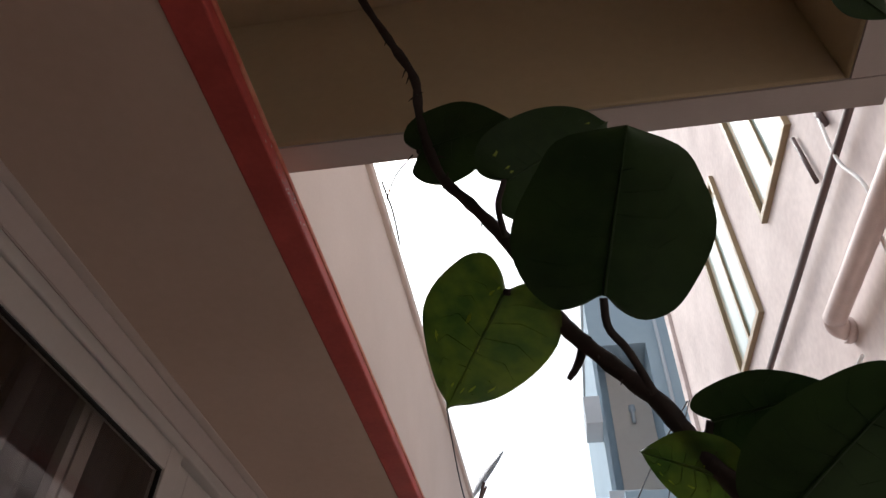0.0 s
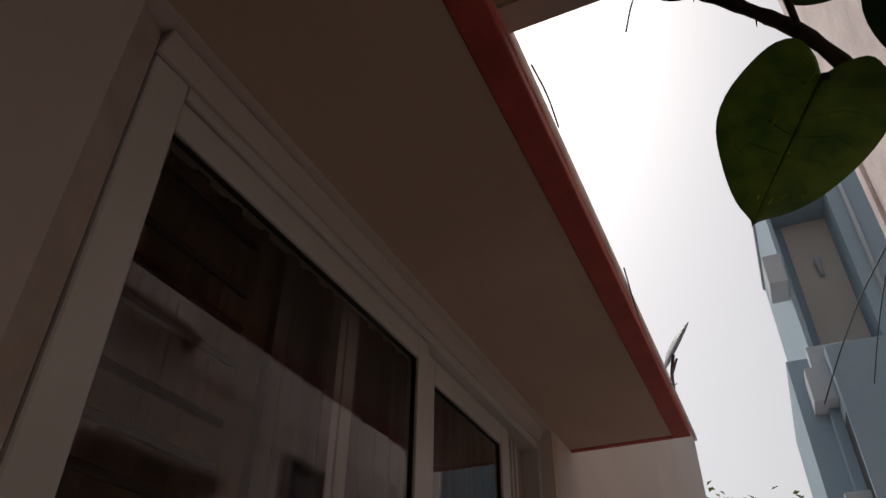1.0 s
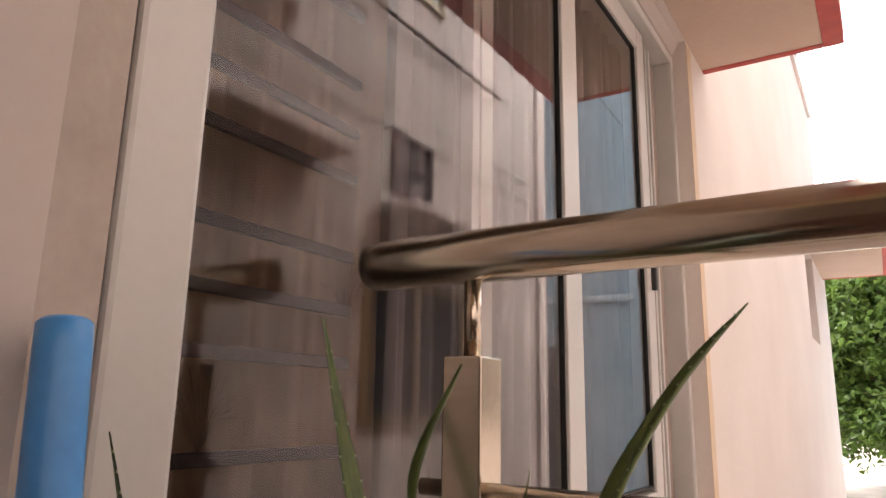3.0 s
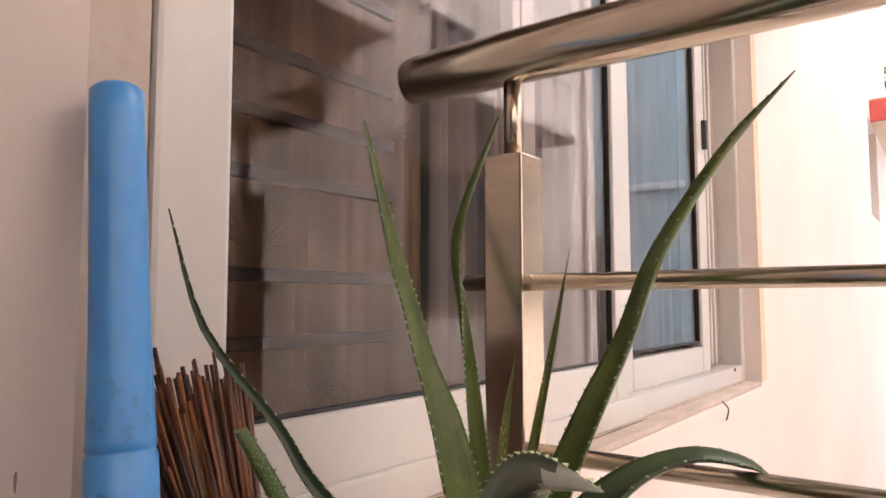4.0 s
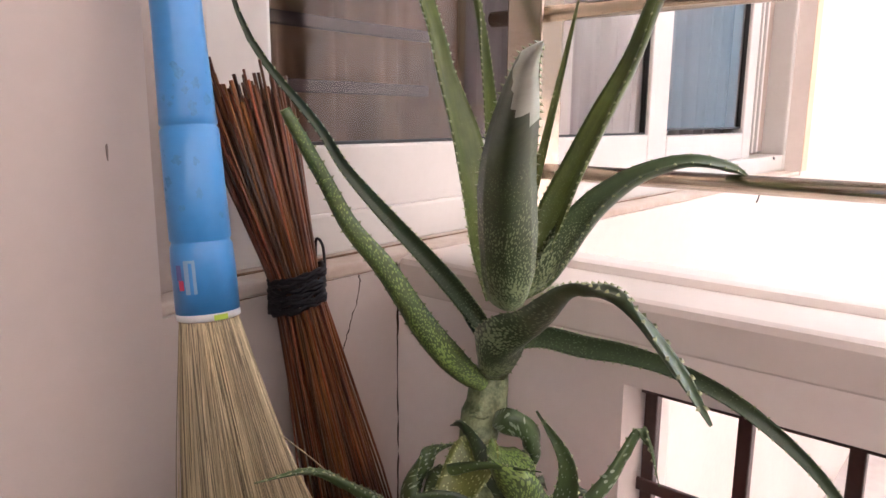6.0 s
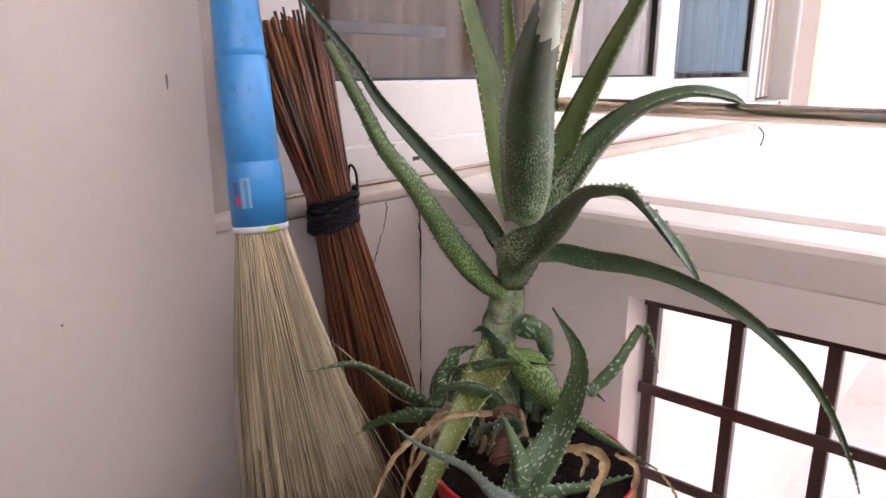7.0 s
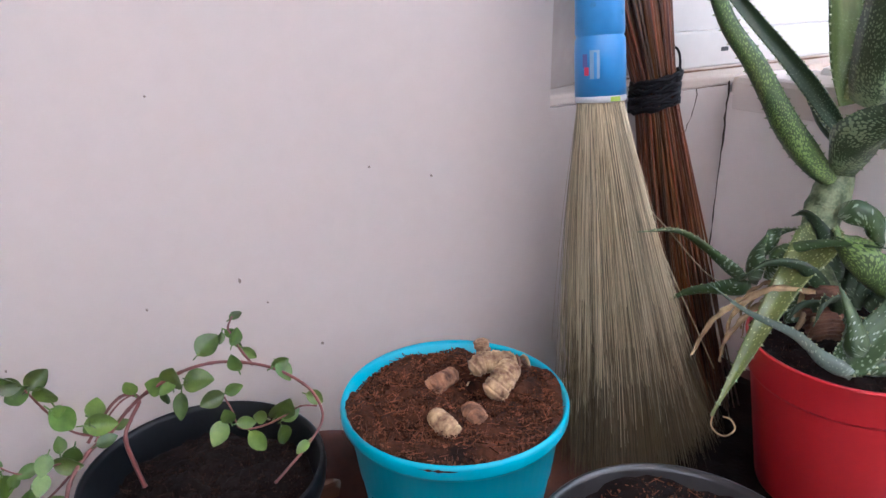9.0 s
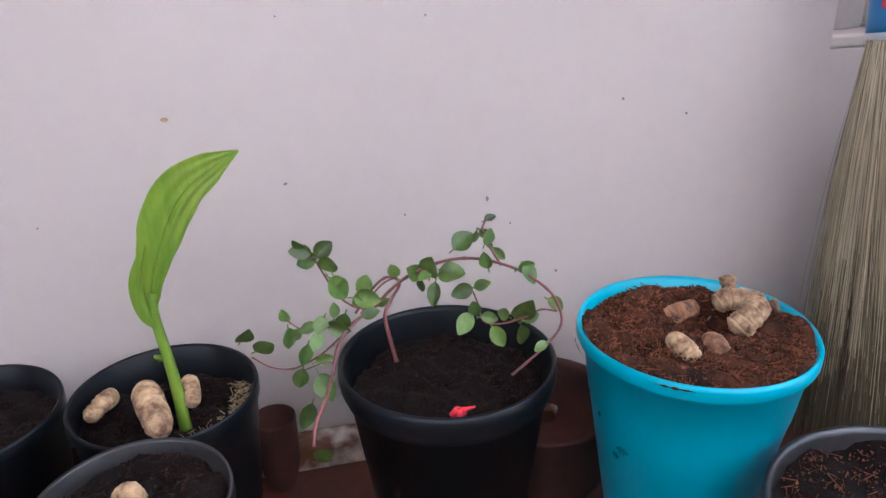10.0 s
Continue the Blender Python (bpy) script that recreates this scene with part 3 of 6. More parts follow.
structure("wall_room", boxes((-3.2, -3.1, -0.5, 3.2, -0.1, 2.4), (-3.1, -0.95, -0.6, -0.5, -0.1, 2.4), (-3.1, -0.95, 3.2, 3.3, -0.1, 2.4),
                             (-3.2, -0.95, -0.6, 3.3, 2.4, 2.5), (-3.2, -0.95, -0.6, 3.3, -0.2, -0.1)), "room", "dim room behind the window", "room")


# ---- railing and grille ----
rail = thing("steel_railing", (-0.585, 0.69, SILL), "brushed stainless steel railing with a round handrail on the parapet", "railing")
RY = 0.692
bm = bmesh.new()
pts = [(-0.712 + 0.004, RY, 0.934), (-0.709, RY, 0.934), (-0.69, RY, 0.934), (0.0, RY, 0.934), (0.66, RY, 0.934)]
tube(bm, pts, [0.017, 0.0235, 0.0255, 0.0255, 0.0255], sides=40)
part("handrail", bm, "steel", rail, "polished steel tube with a rounded end")


def railing_post(x):
    bm = bmesh.new()
    box(bm, x - 0.020, x + 0.020, RY - 0.020, RY + 0.020, SILL, 0.839, bevel=0.002)
    part("post", bm, "steel", rail)
    bm = bmesh.new()
    tube(bm, [(x, RY, 0.839), (x, RY, 0.915)], 0.0085, sides=20)
    part("post_pin", bm, "steel", rail)


railing_post(-0.588)
railing_post(0.60)
for z in (0.722, 0.572):
    bm = bmesh.new()
    tube(bm, [(-0.64 if z > 0.7 else -0.575, RY, z), (0.0, RY, z), (0.66, RY, z)], 0.0078, sides=20)
    part("rod", bm, "steel", rail)

grille = thing("window_grille", (-0.05, 0.68, GZ0), "dark brown painted iron grille set in the parapet opening", "grille")
for k in range(10):
    x = -0.440 + 0.0825 * k
    part("upright_bar", boxes((x - 0.006, x + 0.006, 0.676, 0.688, GZ0, GZ1), bevel=0.0015), "grille", grille)
for k in range(4):
    z = 0.098 + 0.0955 * k if k < 3 else 0.385
    part("cross_bar", boxes((GX0, GX1, 0.6715, 0.6755, z - 0.006, z + 0.006), bevel=0.001), "grille", grille)
structure("trim_floor_edge", boxes((GX0 - 0.02, GX1, 0.560, 0.635, FLOOR - 0.004, FLOOR + 0.004), bevel=0.002), "ledge", "dirty white cement strip before the grille", "ledge")
structure("trim_opening_ledge", boxes((GX0, GX1, 0.636, 0.745, GZ0 - 0.002, GZ0 + 0.004), bevel=0.002), "ledge", "dirty white ledge under the grille", "ledge")


# ---- neighbouring houses ----
OX = 1.55
pink = thing("neighbour_house", (OX + 1.5, 0.0, -1.0), "weathered pinkish plaster house across the lane", "house")
part("wall", boxes((OX, 5.0, -6.0, 6.5, -1.0, 9.0)), "pink_wall", pink)


def gold_window(y0, y1, z0, z1):
    ob = part("window", boxes((OX - 0.004, OX + 0.03, y0 + 0.05, y1 - 0.05, z0 + 0.05, z1 - 0.05)), "frost", pink, "greenish frosted window panes")
    bm = bmesh.new()
    for a, b, w in ((y0, y1, 0.045), (y0 + 0.06, y1 - 0.06, 0.03)):
        q = 0.5 * (a - y0)
        frame_box(bm, a, b, z0 + (a - y0), z1 - (a - y0), w, OX - 0.035 + q, OX + 0.02, bevel=0.004)
    box(bm, OX - 0.02, OX + 0.02, (y0 + y1) / 2 - 0.015, (y0 + y1) / 2 + 0.015, z0 + 0.05, z1 - 0.05)
    part("window_frame", bm, "gold", ob, "golden brown frame")
    return ob


gold_window(2.45, 3.2, 4.2, 5.6)
gold_window(3.75, 4.55, 3.95, 5.3)
ob = part("window", boxes((OX - 0.003, OX + 0.03, 3.95, 4.40, 2.32, 2.72)), "dark", pink, "small ventilator window")
bm = bmesh.new()
frame_box(bm, 3.92, 4.43, 2.29, 2.75, 0.035, OX - 0.03, OX + 0.02)
box(bm, OX - 0.02, OX + 0.02, 3.95, 4.40, 2.50, 2.53)
part("window_frame", bm, "pipe_brown", ob)
ob = part("window", boxes((OX - 0.003, OX + 0.03, 3.70, 4.90, 0.70, 1.62)), "dark", pink, "dark window")
bm = bmesh.new()
frame_box(bm, 3.66, 4.94, 0.66, 1.66, 0.05, OX - 0.03, OX + 0.02)
box(bm, OX - 0.025, OX + 0.02, 4.25, 4.30, 0.70, 1.62)
part("window_frame", bm, "gold", ob)
part("sunshade", boxes((OX - 0.30, OX, 2.2, 3.14, 2.24, 2.30), bevel=0.01), "pink_wall", pink)
part("sunshade", boxes((OX - 0.34, OX, 3.75, 5.55, 2.06, 2.14), bevel=0.01), "pink_wall", pink)
part("drain_pipe", (lambda b: (tube(b, [(OX - 0.05, y, 3.60) for y in (1.3, 2.0, 5.5)], 0.019, sides=12), b)[1])(bmesh.new()), "pipe_brown", pink, "dark brown pipe")
bm = bmesh.new()
tube(bm, spline([(OX - 0.09, 1.3, 3.12), (OX - 0.09, 2.6, 3.12), (OX - 0.09, 2.74, 3.12), (OX - 0.06, 2.80, 3.11), (OX, 2.82, 3.10)], 14), 0.05, sides=16)
tube(bm, [(OX - 0.035, 2.815, 3.105), (OX, 2.82, 3.10)], 0.062, sides=8)
part("waste_pipe", bm, "pvc", pink, "pinkish plastic waste pipe with elbow")
for ends, rad in ((((OX - 0.02, 2.47, 4.10), (OX - 0.02, 2.46, 3.74)), 0.012), (((OX - 0.02, 2.17, 3.95), (OX - 0.02, 2.17, 3.82)), 0.02)):
    bm = bmesh.new()
    tube(bm, ends, rad, sides=8)
    part("bracket", bm, "pipe_brown", pink)
for run in (spline([(OX - 0.03, 2.17, 3.88), (OX - 0.06, 2.16, 3.55), (OX - 0.05, 2.10, 3.30), (OX - 0.05, 2.19, 3.07), (OX - 0.05, 2.3, 2.5)], 20),
            [(OX - 0.02, 2.80, 2.95), (OX - 0.02, 6.4, 2.98)], [(OX - 0.02, 2.45, 2.74), (OX - 0.02, 6.4, 2.80)], [(OX - 0.02, 5.35, 2.23), (OX - 0.02, 6.4, 2.23)]):
    bm = bmesh.new()
    tube(bm, run, 0.009, sides=6)
    part("cable", bm, "cable", pink, "thin white cable")
part("corner_trim", boxes((OX - 0.04, OX + 0.1, 6.36, 6.54, -1.0, 9.0), bevel=0.008), "pink_wall", pink)
part("parapet", boxes((OX - 0.05, 5.0, -6.0, 6.55, 9.0, 9.12)), "pink_wall", pink)

blue = thing("neighbour_house", (2.5, 11.5, -1.0), "blue plaster house with a deep open balcony", "house")
BY = 9.5
for d in ((0.86, 0.92, BY, 14.0, -1.0, 8.9), (1.74, 6.0, BY, 14.0, -1.0, 8.9), (0.92, 1.74, BY, 14.0, 7.85, 8.9), (0.92, 1.74, BY, 14.0, -1.0, 5.20), (0.92, 1.74, BY + 0.75, 14.0, 5.20, 7.85)):
    part("wall", boxes(d), "blue_wall", blue)
part("balcony_lining", boxes((1.10, 1.735, BY + 0.73, BY + 0.748, 5.25, 7.84)), "lining", blue, "whitish wall inside the balcony")
part("balcony_front", boxes((0.80, 1.30, BY - 0.25, BY, 4.80, 5.30), bevel=0.01), "pale_blue", blue)
part("lower_block", boxes((0.98, 6.0, BY - 0.55, BY, -1.0, 5.15), bevel=0.01), "blue_wall", blue)
part("lower_wing", boxes((0.55, 0.98, BY + 0.2, 13.0, -1.0, 5.35), bevel=0.01), "blue_wall", blue)
for k, z in enumerate((6.3, 4.55, 3.0)):
    part("ledge_box", boxes((0.62 if k == 0 else 0.70, 0.86 if k == 0 else 0.98, BY - 0.3, BY + 0.3, z, z + 0.45), bevel=0.01), "pale_blue", blue)
for k in range(4):
    part("louvre", boxes((0.972, 0.982, BY - 0.48 + 0.12 * k, BY - 0.41 + 0.12 * k, 3.2, 4.3)), "dark", blue, "dark slot")
part("parapet", boxes((0.82, 6.0, BY - 0.05, 14.0, 8.9, 9.0)), "pale_blue", blue)
bm = bmesh.new()
for z in (9.35, 9.7):
    tube(bm, [(0.9, BY + 0.1, z), (3.0, BY + 0.1, z)], 0.013, sides=6)
for k in range(5):
    tube(bm, [(0.9 + 0.5 * k, BY + 0.1, 9.0), (0.9 + 0.5 * k, BY + 0.1, 9.7)], 0.013, sides=6)
part("roof_rail", bm, "cable", blue)
bm = bmesh.new()
lathe(bm, [(0.0, 0.0), (0.05, 0.0), (0.055, -0.08), (0.03, -0.12), (0.03, -0.3), (0.0, -0.3)], (1.42, BY + 0.66, 7.1), sides=12)
part("wall_lamp", bm, "pale_blue", blue)
for run, rad in (([(1.95, BY - 0.03, z) for z in (5.7, 7.0, 8.8)], 0.03), ([(1.3, BY - 0.6, 2.2), (4.7, BY - 0.6, 2.2)], 0.05)):
    bm = bmesh.new()
    tube(bm, run, rad, sides=8)
    part("pipe", bm, "pale_blue", blue)
part("window", boxes((2.3, 3.2, BY - 0.56, BY - 0.54, -0.2, 1.6)), "dark", blue, "dark window")

for run, rad in ((spline([(1.5, 6.4, 4.9), (1.3, 7.5, 4.95), (1.1, 8.6, 4.9), (0.8, 9.2, 4.5)], 16), 0.008), (spline([(1.5, 6.3, 4.85), (1.4, 7.6, 4.7), (1.35, 8.9, 4.55)], 16), 0.006)):
    bm = bmesh.new()
    tube(bm, run, rad, sides=6)
    solo("overhead_cable", bm, "cable_dark", "thin dark overhead service cable", "cable", "service cables")

# dish and wires on the roof edge
dish = thing("satellite_dish", (-0.70, 6.95, 4.07), "grey satellite dish seen edge-on at the roof edge", "dish")
bm = bmesh.new()
view = Vector((-0.5, 6.95, 3.4)).normalized()
long_way = Vector((0.45, 0.0, 0.85)).normalized()
flat = view.cross(long_way).normalized()
tilt = Matrix((long_way, flat.cross(long_way), flat)).transposed() @ Euler((0, radians(-7), 0)).to_matrix()
lathe(bm, [(0.0, -0.06), (0.12, -0.05), (0.24, -0.02), (0.30, 0.0), (0.302, 0.005), (0.24, -0.014), (0.12, -0.044), (0.0, -0.054)], (-0.60, 6.95, 4.50), sides=32, tilt=tilt)
part("reflector", bm, "dish_grey", dish)
bm = bmesh.new()
tube(bm, spline([(-0.70, 6.95, 4.05), (-0.69, 6.95, 4.2), (-0.64, 6.95, 4.42)], 8), 0.018, sides=8)
part("mast", bm, "pipe_brown", dish)
bm = bmesh.new()
tube(bm, [(-0.68, 6.95, 4.22), (-0.60, 6.8, 4.3)], 0.012, sides=6)
part("feed_arm", bm, "pipe_brown", dish)
for run in (spline([(-0.66, 6.95, 4.1), (-0.66, 6.5, 3.9), (-0.68, 5.8, 3.72), (-0.68, 5.0, 3.9), (-0.67, 4.6, 4.08)], 24), spline([(-0.685, 2.45, 4.10), (-0.675, 2.7, 4.105), (-0.685, 2.95, 4.08)], 8)):
    bm = bmesh.new()
    tube(bm, run, 0.006, sides=6)
    solo("roof_wire", bm, "cable_dark", "loose dark wire drooping from the roof edge", "wire", "roof wires")

# ground, trees
structure("ground", boxes((-60, 60, -40, 120, -1.2, -1.0)), "ground", "pale dusty concrete lane", "ground")


def tree(base, height, spread, seed, clumps, per):
    r = random.Random(seed)
    ob = thing("tree", base, "leafy green tree with a broad uneven crown", "tree", "trees beyond the lane")
    bx, by, bz = base
    bm = bmesh.new()
    tube(bm, spline([(bx, by, bz), (bx + 0.1, by, bz + height * 0.3), (bx - 0.05, by, bz + height * 0.6)], 8), [0.16 - 0.009 * k for k in range(9)], sides=10)
    tips = []
    for k in range(clumps):
        a, e = r.uniform(0, 6.28), r.uniform(-0.1, 1.0)
        d = Vector((math.cos(a) * spread * math.sqrt(r.random()), math.sin(a) * spread * math.sqrt(r.random()), height * (0.25 + 0.75 * e * (0.6 + 0.4 * r.random()))))
        tips.append(Vector(base) + d)
    for t in tips[: clumps // 3]:
        s = Vector((bx, by, bz + height * r.uniform(0.25, 0.6)))
        tube(bm, spline([s, (s + t) / 2 + Vector((0, 0, 0.15)), t], 5), [0.05, 0.04, 0.032, 0.025, 0.018, 0.01], sides=6)
    part("trunk", bm, "bark", ob)
    verts, faces = [], []
    for t in tips:
        size = r.uniform(0.35, 0.7)
        for _ in range(per):
            c = t + Vector((r.gauss(0, size * 0.40), r.gauss(0, size * 0.40), r.gauss(0, size * 0.26)))
            q = Euler((r.uniform(-0.9, 0.9), r.uniform(-0.9, 0.9), r.uniform(0, 6.28))).to_matrix()
            l, w = r.uniform(0.11, 0.21), r.uniform(0.036, 0.062)
            i = len(verts)
            verts += [c + q @ Vector(v) for v in ((0, 0, 0), (l * 0.45, w, 0.012), (l, 0, -0.03), (l * 0.45, -w, 0.012))]
            faces += [(i, i + 1, i + 2), (i, i + 2, i + 3)]
    me = bpy.data.meshes.new("crown")
    me.from_pydata(verts, [], faces)
    me.materials.append(M["tree_leaf"])
    crown = tagged(new("crown", me), kind="stuff")
    crown.parent = ob
    crown.matrix_parent_inverse = Matrix.Translation(base).inverted()
    return ob


tree((0.1, 15.5, -1.0), 6.2, 1.5, 3, 130, 210)
tree((-1.9, 17.5, -1.0), 6.5, 1.8, 7, 120, 190)
tree((1.9, 19.0, -1.0), 7.0, 1.8, 11, 120, 130)
tree((-4.0, 20.0, -1.0), 6.5, 2.0, 13, 90, 120)
tree((0.3, 22.0, -1.0), 7.2, 2.2, 17, 110, 130)


# ---- pots ----
def soil(name, centre, r, mats, parent, seed, mound=0.0, crumbs=260, hole=None, grit="dark_crumb"):
    """An uneven bed of soil with loose crumbs."""
    rr = random.Random(seed)
    bm = bmesh.new()
    rings, c = [], Vector(centre)
    nr, ns = 24, 64
    for j in range(1, nr + 1):
        q = r * j / nr
        ring = []
        for k in range(ns):
            a = 2 * math.pi * k / ns
            p = Vector((q * math.cos(a), q * math.sin(a), 0))
            z = 0.006 * noise.noise((c + p) * 40) + 0.004 * noise.noise((c + p) * 110) + 0.002 * noise.noise((c + p) * 330) + mound * (1 - (q / r) ** 2)
            if hole:
                d = (Vector((c.x + p.x, c.y + p.y, 0)) - Vector((hole[0], hole[1], 0))).length
                z -= hole[3] * math.exp(-((d / hole[2]) ** 2))
            ring.append(bm.verts.new(c + p + Vector((0, 0, z))))
        rings.append(ring)
    mid = bm.verts.new(c + Vector((0, 0, mound)))
    for k in range(ns):
        bm.faces.new((mid, rings[0][k], rings[0][(k + 1) % ns])).smooth = True
    for a, b in zip(rings, rings[1:]):
        for k in range(ns):
            bm.faces.new((a[k], b[k], b[(k + 1) % ns], a[(k + 1) % ns])).smooth = True
    bed = part(name, bm, mats, parent)
    verts, faces = [], []
    for n_ in range(int(crumbs * 2.2)):
        a, q = rr.uniform(0, 6.283), r * 0.97 * math.sqrt(rr.random())
        p = c + Vector((q * math.cos(a), q * math.sin(a), 0))
        z = 0.006 * noise.noise(p * 40) + mound * (1 - (q / r) ** 2)
        if hole:
            z -= hole[3] * math.exp(-(((p.xy - Vector(hole[:2])).length / hole[2]) ** 2))
        s = rr.uniform(0.0004, 0.0010) if n_ % 9 else rr.uniform(0.0009, 0.0015)
        m = Euler((rr.uniform(0, 3), rr.uniform(0, 3), rr.uniform(0, 3))).to_matrix() @ Matrix.Diagonal((rr.uniform(0.7, 2.2 if n_ % 3 == 0 else 1.5), rr.uniform(0.4, 1.1), rr.uniform(0.4, 0.9)))
        i = len(verts)
        verts += [p + Vector((0, 0, z + s * 0.4)) + m @ (Vector(v) * s) for v in ((1, 0, 0), (-1, 0, 0), (0, 1, 0), (0, -1, 0), (0, 0, 1), (0, 0, -1))]
        faces += [tuple(i + x for x in f) for f in ((0, 2, 4), (2, 1, 4), (1, 3, 4), (3, 0, 4), (2, 0, 5), (1, 2, 5), (3, 1, 5), (0, 3, 5))]
    for n_ in range(crumbs // 3 if grit == "crumb" else crumbs // 6):
        a, q = rr.uniform(0, 6.283), r * 0.95 * math.sqrt(rr.random())
        p = c + Vector((q * math.cos(a), q * math.sin(a), 0))
        p.z += 0.006 * noise.noise(p * 40) + mound * (1 - (q / r) ** 2) + 0.0006
        if hole:
            p.z -= hole[3] * math.exp(-(((p.xy - Vector(hole[:2])).length / hole[2]) ** 2))
        d = Vector((rr.gauss(0, 1), rr.gauss(0, 1), rr.gauss(0, 0.25))).normalized() * rr.uniform(0.002, 0.007)
        s = d.cross(Vector((0, 0, 1))).normalized() * rr.uniform(0.00012, 0.00030)
        lift = Vector((0, 0, 0.0005))
        i = len(verts)
        verts += [p - d + s, p - d - s, p + d - s, p + d + s, p - d + lift, p + d + lift]
        faces += [(i, i + 1, i + 2, i + 3), (i, i + 3, i + 5, i + 4), (i + 1, i + 4, i + 5, i + 2)]
    me = bpy.data.meshes.new("grit")
    me.from_pydata(verts, [], faces)
    me.materials.append(M[grit])
    ob = tagged(new("grit", me), kind="stuff")
    ob.parent = bed
    return bed


def pot(centre, r, z1, base_r, mats, label, style="rolled", z0=None, category="pot", sides=64):
    """A plant pot with wall thickness; style sets its rim."""
    x, y = centre
    z0 = FLOOR if z0 is None else z0
    ob = thing("plant_pot", (x, y, z0), label, category)
    h = z1 - z0
    bm = bmesh.new()
    t = 0.0035
    if style == "rolled":
        prof = [(base_r * 0.9, 0.0), (base_r, 0.004), (r * 0.915, h - 0.024), (r * 0.955, h - 0.0225), (r * 0.985, h - 0.016), (r * 1.0, h - 0.008), (r * 0.99, h - 0.001), (r * 0.96, h),
                (r * 0.935, h - 0.004), (r * 0.925, h - 0.02), (r * 0.90, h * 0.5), (r * 0.88, h * 0.45)]
    elif style == "collar":
        prof = [(base_r * 0.92, 0.0), (base_r, 0.004), (r * 0.945, h - 0.050), (r * 0.985, h - 0.047), (r * 0.995, h - 0.044), (r * 1.035, h - 0.003), (r * 1.03, h),
                (r * 0.99, h), (r * 0.975, h - 0.006), (r * 0.93, h * 0.5), (r * 0.90, h * 0.45)]
    elif style == "nursery":
        prof = [(base_r * 0.90, 0.0), (base_r * 0.97, 0.002), (base_r, 0.006), (r * 0.905, h - 0.037), (r * 0.912, h - 0.0355), (r * 0.930, h - 0.0345), (r * 0.938, h - 0.032), (r * 0.985, h - 0.004), (r, h - 0.002),
                (r * 0.998, h), (r * 0.975, h), (r * 0.965, h - 0.004), (r * 0.93, h * 0.5), (r * 0.90, h * 0.45)]
    elif style == "bucket":
        prof = [(base_r * 0.94, 0.0), (base_r, 0.004), (r * 0.862, h * 0.735), (r * 0.872, h * 0.745), (r * 0.935, h - 0.014), (r * 0.985, h - 0.012), (r * 1.003, h - 0.009),
                (r * 1.005, h - 0.003), (r * 0.985, h), (r * 0.955, h - 0.003), (r * 0.945, h - 0.02), (r * 0.90, h * 0.55)]
    else:
        prof = [(base_r * 0.92, 0.0), (base_r, 0.004), (r * 0.97, h - 0.012), (r, h - 0.010), (r, h - 0.002), (r * 0.985, h), (r * 0.955, h - 0.002), (r * 0.94, h * 0.6), (r * 0.93, h * 0.5)]
    top = max(range(len(prof)), key=lambda k: prof[k][1])
    outer = [(q[1], q[0]) for q in prof[: top + 1]]
    inside = lambda q: float(np.interp(q, [o[0] for o in outer], [o[1] for o in outer])) - t
    prof = prof[: top + 1] + [q for q in prof[top + 1 :] if q[1] > h - 0.009]
    prof += [(min(prof[-1][0], inside(h - 0.03)), h - 0.03), (inside(h * 0.6), h * 0.6)]
    lathe(bm, prof, (x, y, z0), sides=sides)
    part("pot_body", bm, mats, ob)
    return ob


def rhizome(points, r, parent, seed, mats="rhizome", label="pale knobbly turmeric root"):
    """A knobbly ringed root."""
    n, sides = 72, 20
    pts = spline(points, n)
    rr = random.Random(seed)
    length = sum((a - b).length for a, b in zip(pts, pts[1:]))
    rings = max(4, int(length / (0.0036 + 0.18 * r)))
    rad = []
    for k in range(n + 1):
        u = k / n
        e = min(1.0, 6.0 * min(u, 1 - u) + 0.16)
        ring = abs(math.sin(math.pi * rings * u + 0.5 * math.sin(k * 0.6 + seed)))
        rad.append(r * math.sqrt(e) * (0.74 + 0.27 * ring**0.35 + 0.05 * math.sin(u * 7 + seed)))
    bm = bmesh.new()
    for ring_, p in zip(tube(bm, pts, rad, sides=sides), pts):
        for v in ring_:
            d = v.co - p
            v.co = p + d * (1 + 0.08 * noise.noise(v.co * 130) + 0.06 * noise.noise(v.co * 420))
    return part("rhizome", bm, mats, parent, label)


# turquoise tub with turmeric roots
TUB = (-0.531, 0.130)
tub = pot(TUB, 0.0775, 0.318, 0.044, "blue_tub", "turquoise plastic tub of reddish soil with pale roots", "bucket")
soil("soil", (*TUB, 0.3125), 0.0750, "coir", tub, 1, mound=0.007, crumbs=3600, hole=(-0.536, 0.144, 0.021, 0.017), grit="crumb")
rhizome([(-0.556, 0.168, 0.338), (-0.553, 0.168, 0.331), (-0.549, 0.169, 0.324)], 0.0058, tub, 1)
rhizome([(-0.542, 0.151, 0.323), (-0.541, 0.160, 0.327), (-0.536, 0.171, 0.327), (-0.529, 0.181, 0.323)], 0.0083, tub, 2)
rhizome([(-0.521, 0.171, 0.333), (-0.514, 0.158, 0.328), (-0.514, 0.147, 0.318)], 0.0090, tub, 3)
rhizome([(-0.516, 0.105, 0.319), (-0.500, 0.102, 0.322), (-0.489, 0.107, 0.317)], 0.0068, tub, 4)
rhizome([(-0.513, 0.128, 0.316), (-0.501, 0.127, 0.318), (-0.496, 0.129, 0.314)], 0.0070, tub, 5, "rhizome_dirty", "soil-stained turmeric root")
